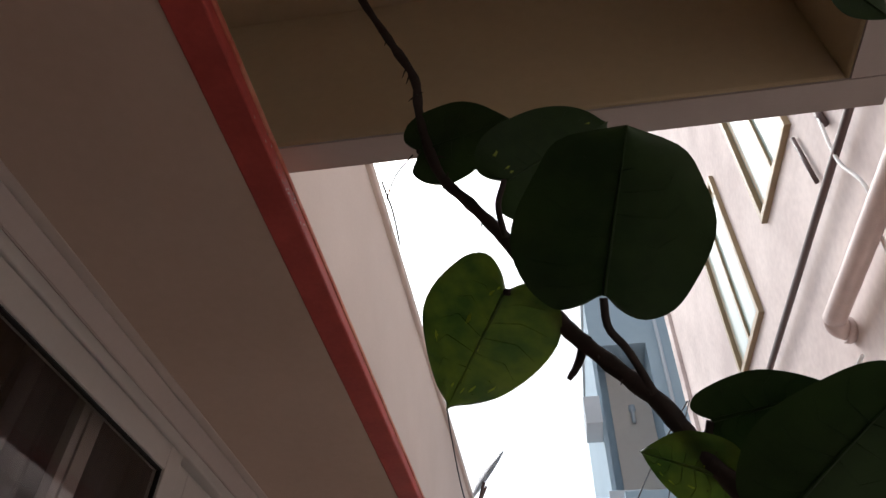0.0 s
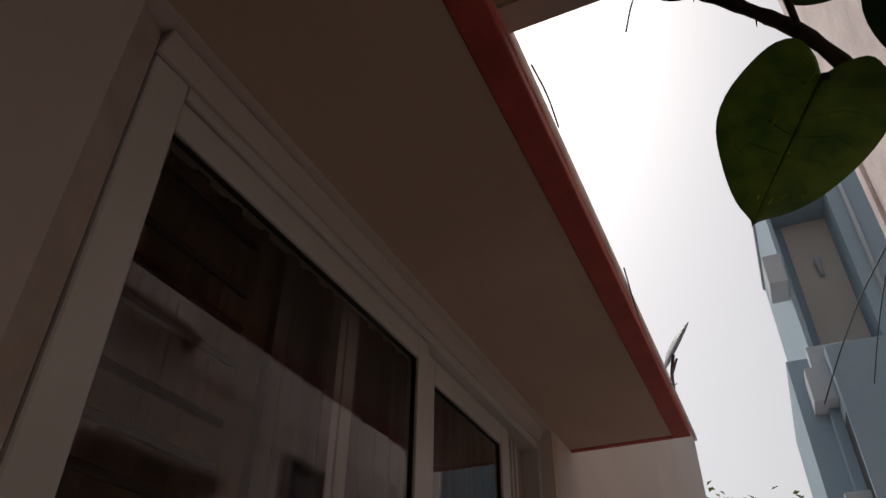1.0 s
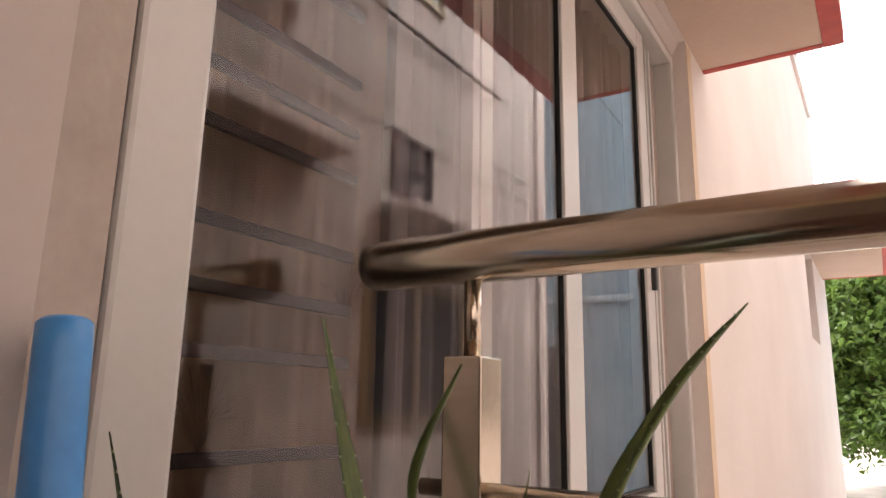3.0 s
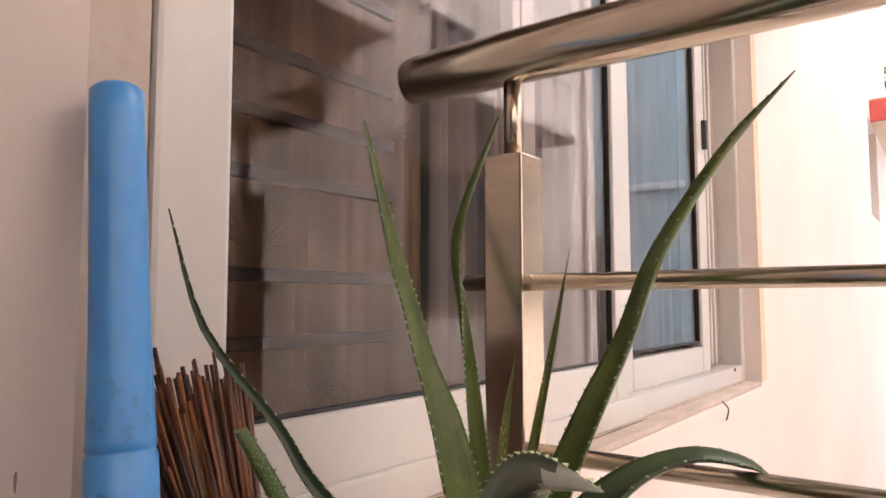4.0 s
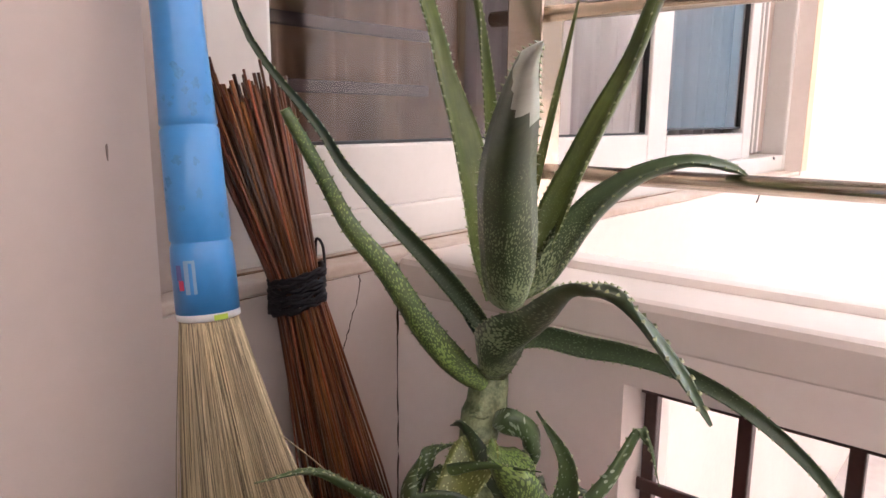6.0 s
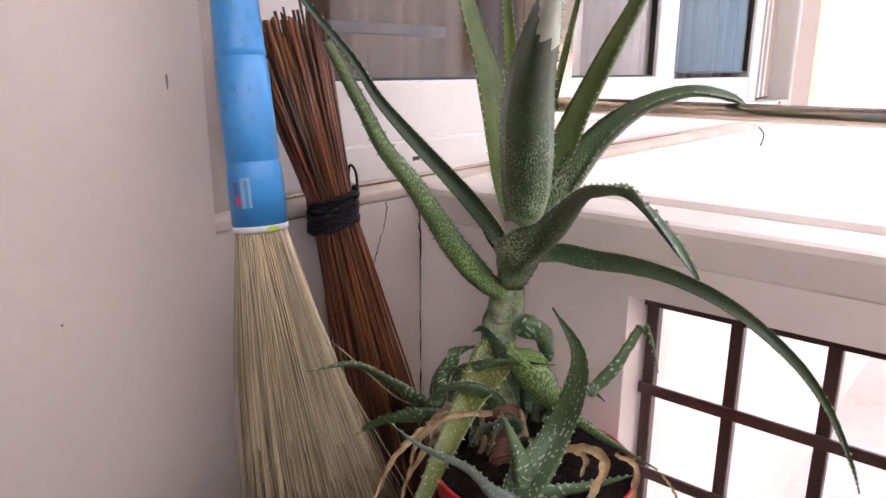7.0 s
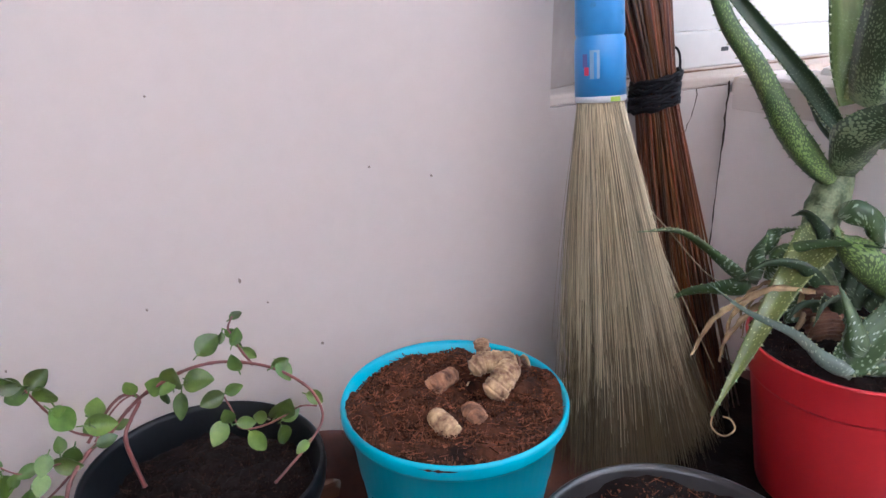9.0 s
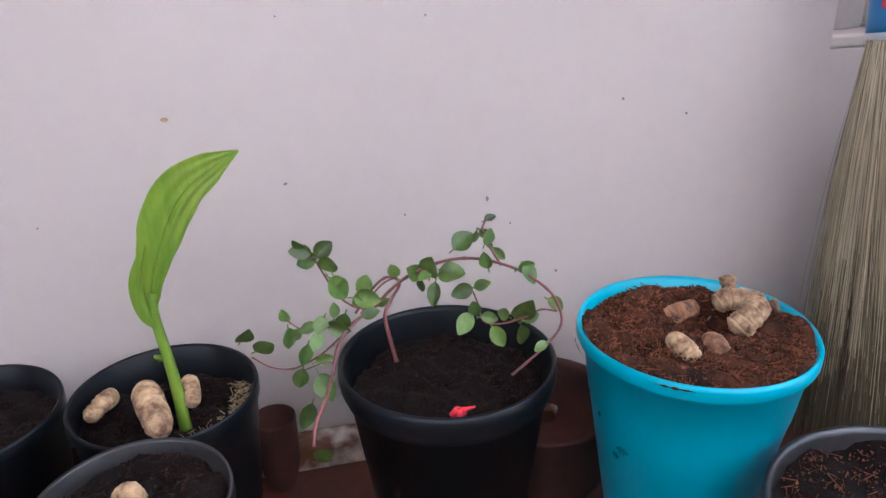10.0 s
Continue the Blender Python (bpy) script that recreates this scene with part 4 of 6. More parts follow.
rhizome([(-0.551, 0.121, 0.312), (-0.550, 0.130, 0.317), (-0.557, 0.147, 0.315)], 0.0070, tub, 6, "rhizome_dirty", "soil-stained turmeric root")
rr = random.Random(43)
for k in range(9):
    bm = bmesh.new()
    p = Vector((-0.549, 0.195, 0.312)) + Vector((rr.gauss(0, 0.005), rr.gauss(0, 0.004), 0))
    d = Vector((rr.uniform(-0.4, 1.0), rr.uniform(-0.8, 0.6), 0)).normalized() * rr.uniform(0.010, 0.022)
    tube(bm, spline([p, p + d * 0.5 + Vector((0, 0, rr.uniform(0.002, 0.010))), p + d + Vector((rr.gauss(0, 0.004), rr.gauss(0, 0.004), -0.004))], 7), [rr.uniform(0.0006, 0.0018)] * 8, sides=5)
    part("root_fibre", bm, "husk" if k % 3 else "dry", tub)
for a, z, l in ((2.4, 0.313, 0.4), (3.3, 0.310, 0.25), (4.4, 0.3045, 0.5), (5.6, 0.315, 0.3), (5.1, 0.244, 0.16), (5.0, 0.236, 0.1), (4.75, 0.26, 0.06)):
    bm = bmesh.new()
    rr = 0.0782 if z > 0.30 else 0.0446 + (z - FLOOR) * 0.0228 / 0.151
    up, down = [], []
    for k in range(9):
        q = a + l * (k / 8 - 0.5)
        t_ = (0.0013 if z > 0.28 else 0.0042) * math.sin(math.pi * (0.05 + 0.9 * k / 8)) * (0.6 + 0.4 * math.sin(k * 2.7 + a * 5))
        for rows, dz in ((up, abs(t_)), (down, -abs(t_))):
            rows.append(bm.verts.new((TUB[0] + (rr + 0.0002) * math.cos(q), TUB[1] + (rr + 0.0002) * math.sin(q), z + dz)))
    for k in range(8):
        bm.faces.new((down[k], down[k + 1], up[k + 1], up[k]))
    part("dirt_mark", bm, "coir" if z > 0.28 else "grime_green", tub, "smear of dirt")

rr = random.Random(14)
for k in range(7):
    a, q = rr.uniform(0, 6.283), 0.07 * math.sqrt(rr.random())
    bm = bmesh.new()
    p = Vector((TUB[0] + q * math.cos(a), TUB[1] + q * math.sin(a), 0.313))
    tube(bm, [p, p + Vector((rr.uniform(-1, 1), rr.uniform(-1, 1), 0.4)) * 0.003], [rr.uniform(0.0006, 0.0013), 0.0004], sides=5)
    part("pale_chip", bm, "rhizome", tub, "tiny pale chip in the soil")

# black pot of creeper
BLACK = (-0.588, -0.028)
creeper_pot = pot(BLACK, 0.0785, 0.2875, 0.053, "black_pot", "black plastic pot of dark soil with a trailing creeper", "rolled")
soil("soil", (*BLACK, 0.262), 0.070, "soil", creeper_pot, 2, mound=0.004, crumbs=1300)
bm = bmesh.new()
for k in range(4):
    a = k * 1.6
    tube(bm, [(-0.541 + 0.0035 * math.cos(a), -0.032 + 0.0035 * math.sin(a), 0.2685), (-0.541 + 0.001 * math.cos(a), -0.032 + 0.001 * math.sin(a), 0.273)], [0.0032, 0.0018], sides=7)
tube(bm, [(-0.541, -0.032, 0.271), (-0.541, -0.020, 0.273)], [0.003, 0.0006], sides=5)
part("fallen_petal", bm, "petal", creeper_pot, "small bright red petal")

# black pot with a young shoot
SHOOT = (-0.594, -0.221)
shoot_pot = pot(SHOOT, 0.0612, 0.288, 0.046, "black_pot", "thin black plastic pot with a turmeric shoot and roots", "plain")
soil("soil", (*SHOOT, 0.264), 0.0555, "soil", shoot_pot, 3, crumbs=800)
rhizome([(-0.606, -0.236, 0.282), (-0.580, -0.228, 0.288), (-0.550, -0.217, 0.283)], 0.0095, shoot_pot, 11)
rhizome([(-0.609, -0.257, 0.280), (-0.596, -0.261, 0.283), (-0.582, -0.268, 0.281)], 0.0063, shoot_pot, 12)
rhizome([(-0.615, -0.209, 0.278), (-0.600, -0.205, 0.283), (-0.582, -0.203, 0.280)], 0.0059, shoot_pot, 13)
bm = bmesh.new()
for k in range(320):
    rr = random.Random(300 + k)
    a = rr.uniform(0.3, 1.9)
    q = rr.uniform(0.043, 0.054)
    p = Vector((SHOOT[0] + q * math.cos(a), SHOOT[1] + q * math.sin(a), 0.268 + rr.random() * 0.010))
    d = Vector((rr.uniform(-1, 1), rr.uniform(-1, 1), rr.uniform(-0.3, 0.5))) * 0.005
    tube(bm, [p, p + d], 0.00028, sides=3)
part("straw", bm, "dry", shoot_pot, "dry straw at the rim")


def blade(bm, centre, widths, normal, fold=0.25, cross=8, mi=0, wave=0.0, pleat=0.0):
    """A leaf blade swept along a centre line: half widths and a facing."""
    rows = []
    n = len(centre)
    for i, p in enumerate(centre):
        t = (centre[min(i + 1, n - 1)] - centre[max(i - 1, 0)]).normalized()
        u = Vector(normal[i] if isinstance(normal, list) else normal)
        u = (u - t * u.dot(t)).normalized()
        s = t.cross(u)
        row = []
        for j in range(cross + 1):
            q = 2 * j / cross - 1
            w = widths[i]
            row.append(bm.verts.new(p + s * (w * q) + u * (fold * w * abs(q) ** 1.6 + wave * w * math.sin(i * 1.3) * q + pleat * w * math.cos(q * 13))))
        rows.append(row)
    for a, b in zip(rows, rows[1:]):
        for j in range(cross):
            f = bm.faces.new((a[j], a[j + 1], b[j + 1], b[j]))
            f.smooth, f.material_index = True, mi
    return rows


shoot_plant = thing("turmeric_shoot", (-0.600, -0.213, 0.264), "fresh green turmeric shoot with one broad rolled leaf", "plant")
bm = bmesh.new()
stalk = spline([(-0.582, -0.210, 0.262), (-0.589, -0.212, 0.290), (-0.594, -0.2145, 0.311), (-0.597, -0.218, 0.341), (-0.600, -0.217, 0.356)], 10)
tube(bm, stalk, [0.0042 - 0.00012 * k for k in range(11)], sides=12)
tube(bm, [(-0.595, -0.219, 0.311), (-0.592, -0.222, 0.315)], [0.003, 0.001], sides=6)
part("stem", bm, "shoot", shoot_plant)
bm = bmesh.new()
mid = spline([(-0.597, -0.218, 0.341), (-0.600, -0.217, 0.356), (-0.602, -0.212, 0.374), (-0.603, -0.205, 0.392), (-0.603, -0.195, 0.411), (-0.601, -0.183, 0.425), (-0.597, -0.167, 0.436), (-0.592, -0.151, 0.446)], 28)
w = [float(np.interp(k / 28 * 7, range(8), [0.0010, 0.0078, 0.0108, 0.0150, 0.0163, 0.0144, 0.0097, 0.0007])) for k in range(29)]
rows = blade(bm, mid, w, [Vector((0.85, -0.45 + 0.3 * k / 28, 0.20 + 0.2 * k / 28)) for k in range(29)], fold=0.38, cross=48, wave=0.05, pleat=0.035)
rib = [row[24].co.copy() for row in rows[4:26]]
leaf = part("leaf", bm, "shoot", shoot_plant)
bm = bmesh.new()
tube(bm, [p + Vector((0.0003, -0.0001, 0)) for p in rib], [0.0006 * (1 - 0.03 * q) for q in range(22)], sides=5)
part("midrib", bm, "shoot", leaf)
bm = bmesh.new()
curl = spline([(-0.596, -0.216, 0.332), (-0.598, -0.220, 0.343), (-0.601, -0.222, 0.365), (-0.606, -0.216, 0.389)], 14)
blade(bm, curl, [0.001 + 0.0062 * math.sin(math.pi * k / 14) for k in range(15)], (0.6, -0.8, 0.1), fold=0.9, cross=6)
part("rolled_edge", bm, "shoot", leaf)

# pots in front and further along
FRONT = (-0.476, -0.220)
front_pot = pot(FRONT, 0.0505, 0.2985, 0.042, "clear_tub", "grey plastic pot full of dark soil with a root", "plain")
soil("soil", (*FRONT, 0.2885), 0.0470, "soil", front_pot, 4, mound=0.004, crumbs=900)
rhizome([(-0.485, -0.226, 0.292), (-0.479, -0.221, 0.298), (-0.470, -0.217, 0.291)], 0.0074, front_pot, 21)
far_pot = pot((-0.604, -0.351), 0.0625, 0.285, 0.046, "black_pot", "black plastic pot of dark soil beside the wall", "plain")
soil("soil", (-0.604, -0.351, 0.267), 0.057, "soil", far_pot, 5, crumbs=260)
pot((-0.500, -0.345), 0.045, 0.272, 0.036, "cream_plastic", "small cream plastic pot", "plain")
CLEAR = (-0.378, 0.185)
clear_pot = pot(CLEAR, 0.0865, 0.272, 0.065, "clear_tub", "cloudy plastic tub with a thick grey rim and soil", "rolled")
soil("soil", (*CLEAR, 0.262), 0.080, "soil", clear_pot, 6, mound=0.003, crumbs=900, grit="crumb")
bm = bmesh.new()
for k in range(9):
    rr = random.Random(70 + k)
    p = Vector((-0.408 + rr.uniform(-0.011, 0.011), 0.203 + rr.uniform(-0.011, 0.011), 0.265 + rr.random() * 0.006))
    d = Vector((rr.uniform(-1, 1), rr.uniform(-1, 1), rr.uniform(0, 0.8))) * 0.010
    tube(bm, [p, p + d], [0.003, 0.0016], sides=6)
part("dry_root", bm, "rhizome", clear_pot, "whitish dry root pieces")
pot((-0.688, -0.161), 0.018, 0.188, 0.014, "clay", "small old terracotta pot by the wall", "collar", sides=32)
pot((-0.660, -0.305), 0.030, 0.190, 0.024, "clay", "small old terracotta pot by the wall", "collar", sides=32)
pot(BLACK, 0.066, 0.138, 0.060, "black_pot", "shallow black saucer under the creeper pot", "plain", category="saucer").location.z = FLOOR
saucer = bmesh.new()
lathe(saucer, [(0.05, 0.0), (0.058, 0.003), (0.066, 0.07), (0.069, 0.072), (0.066, 0.074), (0.060, 0.068), (0.052, 0.01), (0.0, 0.008)], (-0.652, 0.070, FLOOR), sides=48)
solo("clay_bowl", saucer, "clay", "dusty brown clay bowl leaning behind the tub", "bowl")

# red pot
RED = (-0.453, 0.483)
BAG = FLOOR + 0.020
red_pot = pot(RED, 0.0855, 0.289, 0.0595, "red_pot", "bright red plastic pot of black soil", "nursery", z0=BAG)
soil("soil", (*RED, 0.2855), 0.0829, "soil", red_pot, 7, mound=0.010, crumbs=1500)
rr = random.Random(9)
verts, faces = [], []
for k in range(900):
    a = rr.uniform(2.9, 7.0)
    drop = rr.random() ** 3 * 0.013
    q = rr.uniform(0.0829, 0.0858) if drop < 0.001 else 0.0856 - drop * 0.12
    p = Vector((RED[0] + q * math.cos(a), RED[1] + q * math.sin(a), 0.2895 - drop))
    s = rr.uniform(0.0006, 0.0025) * (1.0 if drop < 0.004 else 0.6)
    m = Euler((rr.uniform(0, 3), rr.uniform(0, 3), rr.uniform(0, 3))).to_matrix() @ Matrix.Diagonal((rr.uniform(0.8, 1.7), rr.uniform(0.6, 1.1), rr.uniform(0.5, 0.9)))
    i = len(verts)
    verts += [p + m @ (Vector(v) * s) for v in ((1, 0, 0), (-1, 0, 0), (0, 1, 0), (0, -1, 0), (0, 0, 1), (0, 0, -1))]
    faces += [tuple(i + x for x in f) for f in ((0, 2, 4), (2, 1, 4), (1, 3, 4), (3, 0, 4), (2, 0, 5), (1, 2, 5), (3, 1, 5), (0, 3, 5))]
me = bpy.data.meshes.new("rim_dirt")
me.from_pydata(verts, [], faces)
me.materials.append(M["soil"])
ob = tagged(new("rim_dirt", me), "black soil crumbs along the rim", kind="stuff")
ob.parent = red_pot

# flattened printed bag under the red pot
bm = bmesh.new()
nx, ny = 30, 24
grid = []
for j in range(ny + 1):
    row = []
    for i in range(nx + 1):
        u, v = i / nx, j / ny
        edge = min(1.0, 9 * min(u, 1 - u, v, 1 - v))
        z = FLOOR + 0.001 + (BAG - FLOOR - 0.001) * math.sqrt(edge) + 0.0012 * edge * (noise.noise((u * 9, v * 7, 1)) - 0.6) * (u > 0.35)
        row.append(bm.verts.new((-0.488 + 0.136 * u + 0.004 * noise.noise((v * 5, 2, 0)), 0.468 + 0.110 * v + 0.003 * noise.noise((u * 6, 5, 0)), z)))
    grid.append(row)
for a, b in zip(grid, grid[1:]):
    for i in range(nx):
        bm.faces.new((a[i], a[i + 1], b[i + 1], b[i])).smooth = True
sheet = solo("plastic_bag", bm, "sheet", "flattened shiny dark printed plastic bag on the floor", "plastic bag")


def print_patch(points, mats, label):
    bm = bmesh.new()
    lo = [bm.verts.new((x, y, BAG - 0.0006)) for x, y in points]
    hi = [bm.verts.new((x, y, BAG + 0.0005)) for x, y in points]
    bm.faces.new(hi)
    for k in range(len(points)):
        bm.faces.new((lo[k], lo[(k + 1) % len(points)], hi[(k + 1) % len(points)], hi[k]))
    part("print", bm, mats, sheet, label)


def arc(cx, cy, r0, r1, a0, a1):
    n = 12
    return [(cx + r1 * math.cos(a0 + (a1 - a0) * k / n), cy + r1 * math.sin(a0 + (a1 - a0) * k / n)) for k in range(n + 1)] + [
        (cx + r0 * math.cos(a1 - (a1 - a0) * k / n), cy + r0 * math.sin(a1 - (a1 - a0) * k / n)) for k in range(n + 1)]


for cx, cy in ((-0.381, 0.519),):
    print_patch(arc(cx, cy, 0.0, 0.0085, 0, 6.1), "sheet_violet", "violet printed disc")
    for q in range(9):
        print_patch(arc(cx, cy, 0.0100, 0.0128, 0.7 * q, 0.7 * q + 0.42), "sheet_pink", "pink printed dash")
    print_patch(arc(cx, cy, 0.0150, 0.0168, 0.4, 3.6), "sheet_lime", "lime printed arc")
    print_patch(arc(cx, cy, 0.0190, 0.0225, 3.2, 5.2), "sheet_violet", "violet printed arc")
print_patch([(-0.423, 0.554), (-0.407, 0.548), (-0.397, 0.553), (-0.400, 0.564), (-0.415, 0.566)], "sheet_white", "pale printed patch")
print_patch([(-0.393, 0.537), (-0.377, 0.535), (-0.370, 0.542), (-0.385, 0.546)], "sheet_pink", "pink printed patch")
print_patch([(-0.423, 0.501), (-0.411, 0.497), (-0.405, 0.503), (-0.415, 0.510)], "sheet_pink", "pink printed patch")

# soil-coloured sheet that stands in for the shade on the floor behind the pots
bm = bmesh.new()
nx, ny = 30, 26
grid = [[bm.verts.new((-0.693 + 0.27 * i / nx, 0.385 + 0.240 * j / ny,
                       FLOOR - 0.003 + 0.013 * min(1.0, 6 * min(i / nx, 1 - i / nx, j / ny, 1 - j / ny)) * (0.8 + 0.35 * noise.noise((i * 0.35, j * 0.35, 4)) + 0.3 * noise.noise((i * 1.3, j * 1.3, 4))))) for i in range(nx + 1)] for j in range(ny + 1)]
for a, b in zip(grid, grid[1:]):
    for i in range(nx):
        bm.faces.new((a[i], a[i + 1], b[i + 1], b[i])).smooth = True
tagged(solo("floor_shade_patch", bm, "soil", "dark soil-coloured sheet standing in for shade on the floor by the wall", "soil"), kind="stuff")


# ---- brooms ----
TOP, BOT = Vector((-0.6965, 0.3698, 0.853)), Vector((-0.650, 0.362, 0.484))
broom = thing("grass_broom", (-0.60, 0.38, FLOOR), "soft grass broom with a blue plastic handle leaning on the wall", "broom")
axis = (BOT - TOP).normalized()
turn = axis.to_track_quat("Z", "Y").to_matrix()
ln = (BOT - TOP).length
bm = bmesh.new()
lathe(bm, [(0.0, 0.010), (0.0135, 0.010), (0.0165, 0.013), (0.0168, 0.03), (0.0172, 0.10), (0.0178, 0.17), (0.0198, 0.232), (0.0203, 0.2365), (0.0192, 0.2380), (0.0192, 0.2392), (0.0206, 0.2412), (0.0212, 0.29),
           (0.0217, 0.3185), (0.0206, 0.3202), (0.0206, 0.3214), (0.0219, 0.3240), (0.0225, 0.335), (0.0226, ln), (0.0, ln)], TOP, sides=40, tilt=turn)
handle = part("handle", bm, "handle_blue", broom)
bm = bmesh.new()
lathe(bm, [(0.0200, ln - 0.012), (0.0206, ln - 0.002), (0.0226, ln + 0.0005), (0.0226, ln + 0.0045), (0.0212, ln + 0.0055), (0.0, ln + 0.008)], TOP, sides=28, tilt=turn)
part("collar", bm, "paper", broom, "torn white paper collar")
side = Vector((0.68, -0.73, 0)).normalized()


def sticker(name, u0, u1, a0, a1, r, mats, label):
    """A thin label bent round the handle."""
    bm = bmesh.new()
    q = turn.inverted() @ side
    base = math.atan2(q.y, q.x)
    rows = [[bm.verts.new(TOP + turn @ Vector((r * math.cos(base + a0 + (a1 - a0) * i / 8), r * math.sin(base + a0 + (a1 - a0) * i / 8), u0 + (u1 - u0) * j))) for i in range(9)] for j in range(2)]
    for i in range(8):
        bm.faces.new((rows[0][i], rows[0][i + 1], rows[1][i + 1], rows[1][i])).smooth = True
    return part(name, bm, mats, handle, label)


sticker("sticker", 0.333, 0.357, -0.05, 0.32, 0.02325, "film_label", "small clear label with unreadable print")
sticker("print_bar", 0.336, 0.347, 0.42, 0.62, 0.0233, "ink", "unreadable blue print")
sticker("print_bar", 0.347, 0.354, 0.36, 0.55, 0.0234, "ink_red", "unreadable red print")
sticker("print_bar", 0.335, 0.357, 0.05, 0.16, 0.02345, "handle_blue", "unreadable blue print")
sticker("tape_edge", ln + 0.001, ln + 0.005, -0.9, -0.45, 0.0229, "green_tape", "scrap of green tape")
rr = random.Random(12)
for k in range(30):
    bm = bmesh.new()
    u = rr.choice((rr.uniform(0.20, 0.232), rr.uniform(0.245, 0.316), rr.uniform(0.03, 0.316)))
    a = rr.uniform(-1.3, 1.3)
    q = turn.inverted() @ side
    base = math.atan2(q.y, q.x) + a
    r = float(np.interp(u, [0.0, 0.03, 0.10, 0.17, 0.232, 0.242, 0.32], [0.0166, 0.0169, 0.0173, 0.0179, 0.0201, 0.0206, 0.0219]))
    s = rr.choice((rr.uniform(0.0004, 0.0010), rr.uniform(0.001, 0.0045)))
    ring = []
    for i in range(13):
        g = 6.283 * i / 13
        ds, du = s * math.cos(g) * rr.uniform(0.5, 1.3), s * math.sin(g) * rr.uniform(0.5, 1.5)
        ring.append(bm.verts.new(TOP + turn @ Vector(((r + 0.0002) * math.cos(base + ds / r), (r + 0.0002) * math.sin(base + ds / r), u + du))))
    bm.faces.new(ring)
    part("scuff", bm, "grime", handle, "grey scuff")


def bristles(name, count, seed, ends, mats, thick, tip=False, outer=False):
    """Fine grass stems from the collar, spreading towards the floor."""
    rr = random.Random(seed)
    verts, faces = [], []
    for _ in range(count):
        a, q = rr.uniform(0, 6.283), math.sqrt(rr.random())
        if outer:
            q = 0.85 + 0.15 * q
        start = BOT + axis * 0.004 + Vector((0.019 * q * math.cos(a), 0.021 * q * math.sin(a), 0))
        end = ends(rr, a, q)
        m1 = start.lerp(end, 0.33) + Vector((0.008 * q * math.cos(a), -0.006 * q * math.sin(a) - 0.007, 0.0))
        m2 = start.lerp(end, 0.68) + Vector((0.009 * q * math.cos(a), -0.008 * q * math.sin(a) - 0.007, 0.0))
        pts = spline([start, m1, m2, end], 10)
        brk = min(9, max(3, round(rr.gauss(6.8, 1.0)))) / 10
        jit = Vector((rr.uniform(-1, 1), rr.uniform(-1, 1), 0)) * 0.0016
        th = thick * rr.uniform(0.7, 1.2)
        i0 = None
        for k in range(11):
            u = k / 10
            if (tip and u < brk - 0.01) or (not tip and u > brk + 0.01):
                continue
            p = pts[k] + jit * math.sin(u * 3.1)
            d = Vector((math.cos(a), math.sin(a), 0))
            s = Vector((-d.y, d.x, 0))
            i = len(verts)
            w = th * (1.0 - 0.45 * u)
            verts += [p + s * w, p - s * w, p + d * w]
            if i0 is not None:
                for e in range(3):
                    f = (e + 1) % 3
                    faces.append((i0 + e, i0 + f, i + f, i + e))
            i0 = i
    me = bpy.data.meshes.new(name)
    me.from_pydata(verts, [], faces)
    me.materials.append(M[mats])
    ob = tagged(new(name, me), kind="stuff")
    ob.parent = broom
    ob.matrix_parent_inverse = Matrix.Translation(broom.location).inverted()
    return ob


def broom_end(rr, a, q):
    return Vector((-0.604 + 0.046 * q * math.cos(a) + 0.010 * rr.gauss(0, 1), 0.406 + 0.085 * q * math.sin(a) + 0.010 * rr.gauss(0, 1), FLOOR + 0.004 + 0.03 * rr.random() ** 3))


bristles("bristle_head", 6500, 4, broom_end, "grass", 0.00040)
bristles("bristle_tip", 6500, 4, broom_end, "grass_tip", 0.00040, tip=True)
bristles("loose_bristle", 420, 5, broom_end, "grass", 0.00042, outer=True)
bm = bmesh.new()
tube(bm, spline([(-0.632, 0.384, 0.40), (-0.610, 0.418, 0.36), (-0.588, 0.458, 0.31), (-0.575, 0.500, 0.285)], 14), 0.0007, sides=4)
tube(bm, spline([(-0.630, 0.384, 0.36), (-0.612, 0.414, 0.33), (-0.600, 0.44, 0.27), (-0.600, 0.46, 0.20)], 14), 0.0007, sides=4)
tube(bm, spline([(-0.640, 0.372, 0.44), (-0.612, 0.402, 0.36), (-0.580, 0.434, 0.27), (-0.560, 0.45, 0.22)], 14), 0.0006, sides=4)
part("stray_stem", bm, "grass", broom, "stray bent stems")

# stick broom
TIE = Vector((-0.686, 0.471, 0.474))
sticks_base = Vector((-0.628, 0.520, FLOOR))
stick_broom = thing("stick_broom", tuple(sticks_base), "brown coconut-stick broom bound with black cord", "broom")
rr = random.Random(21)
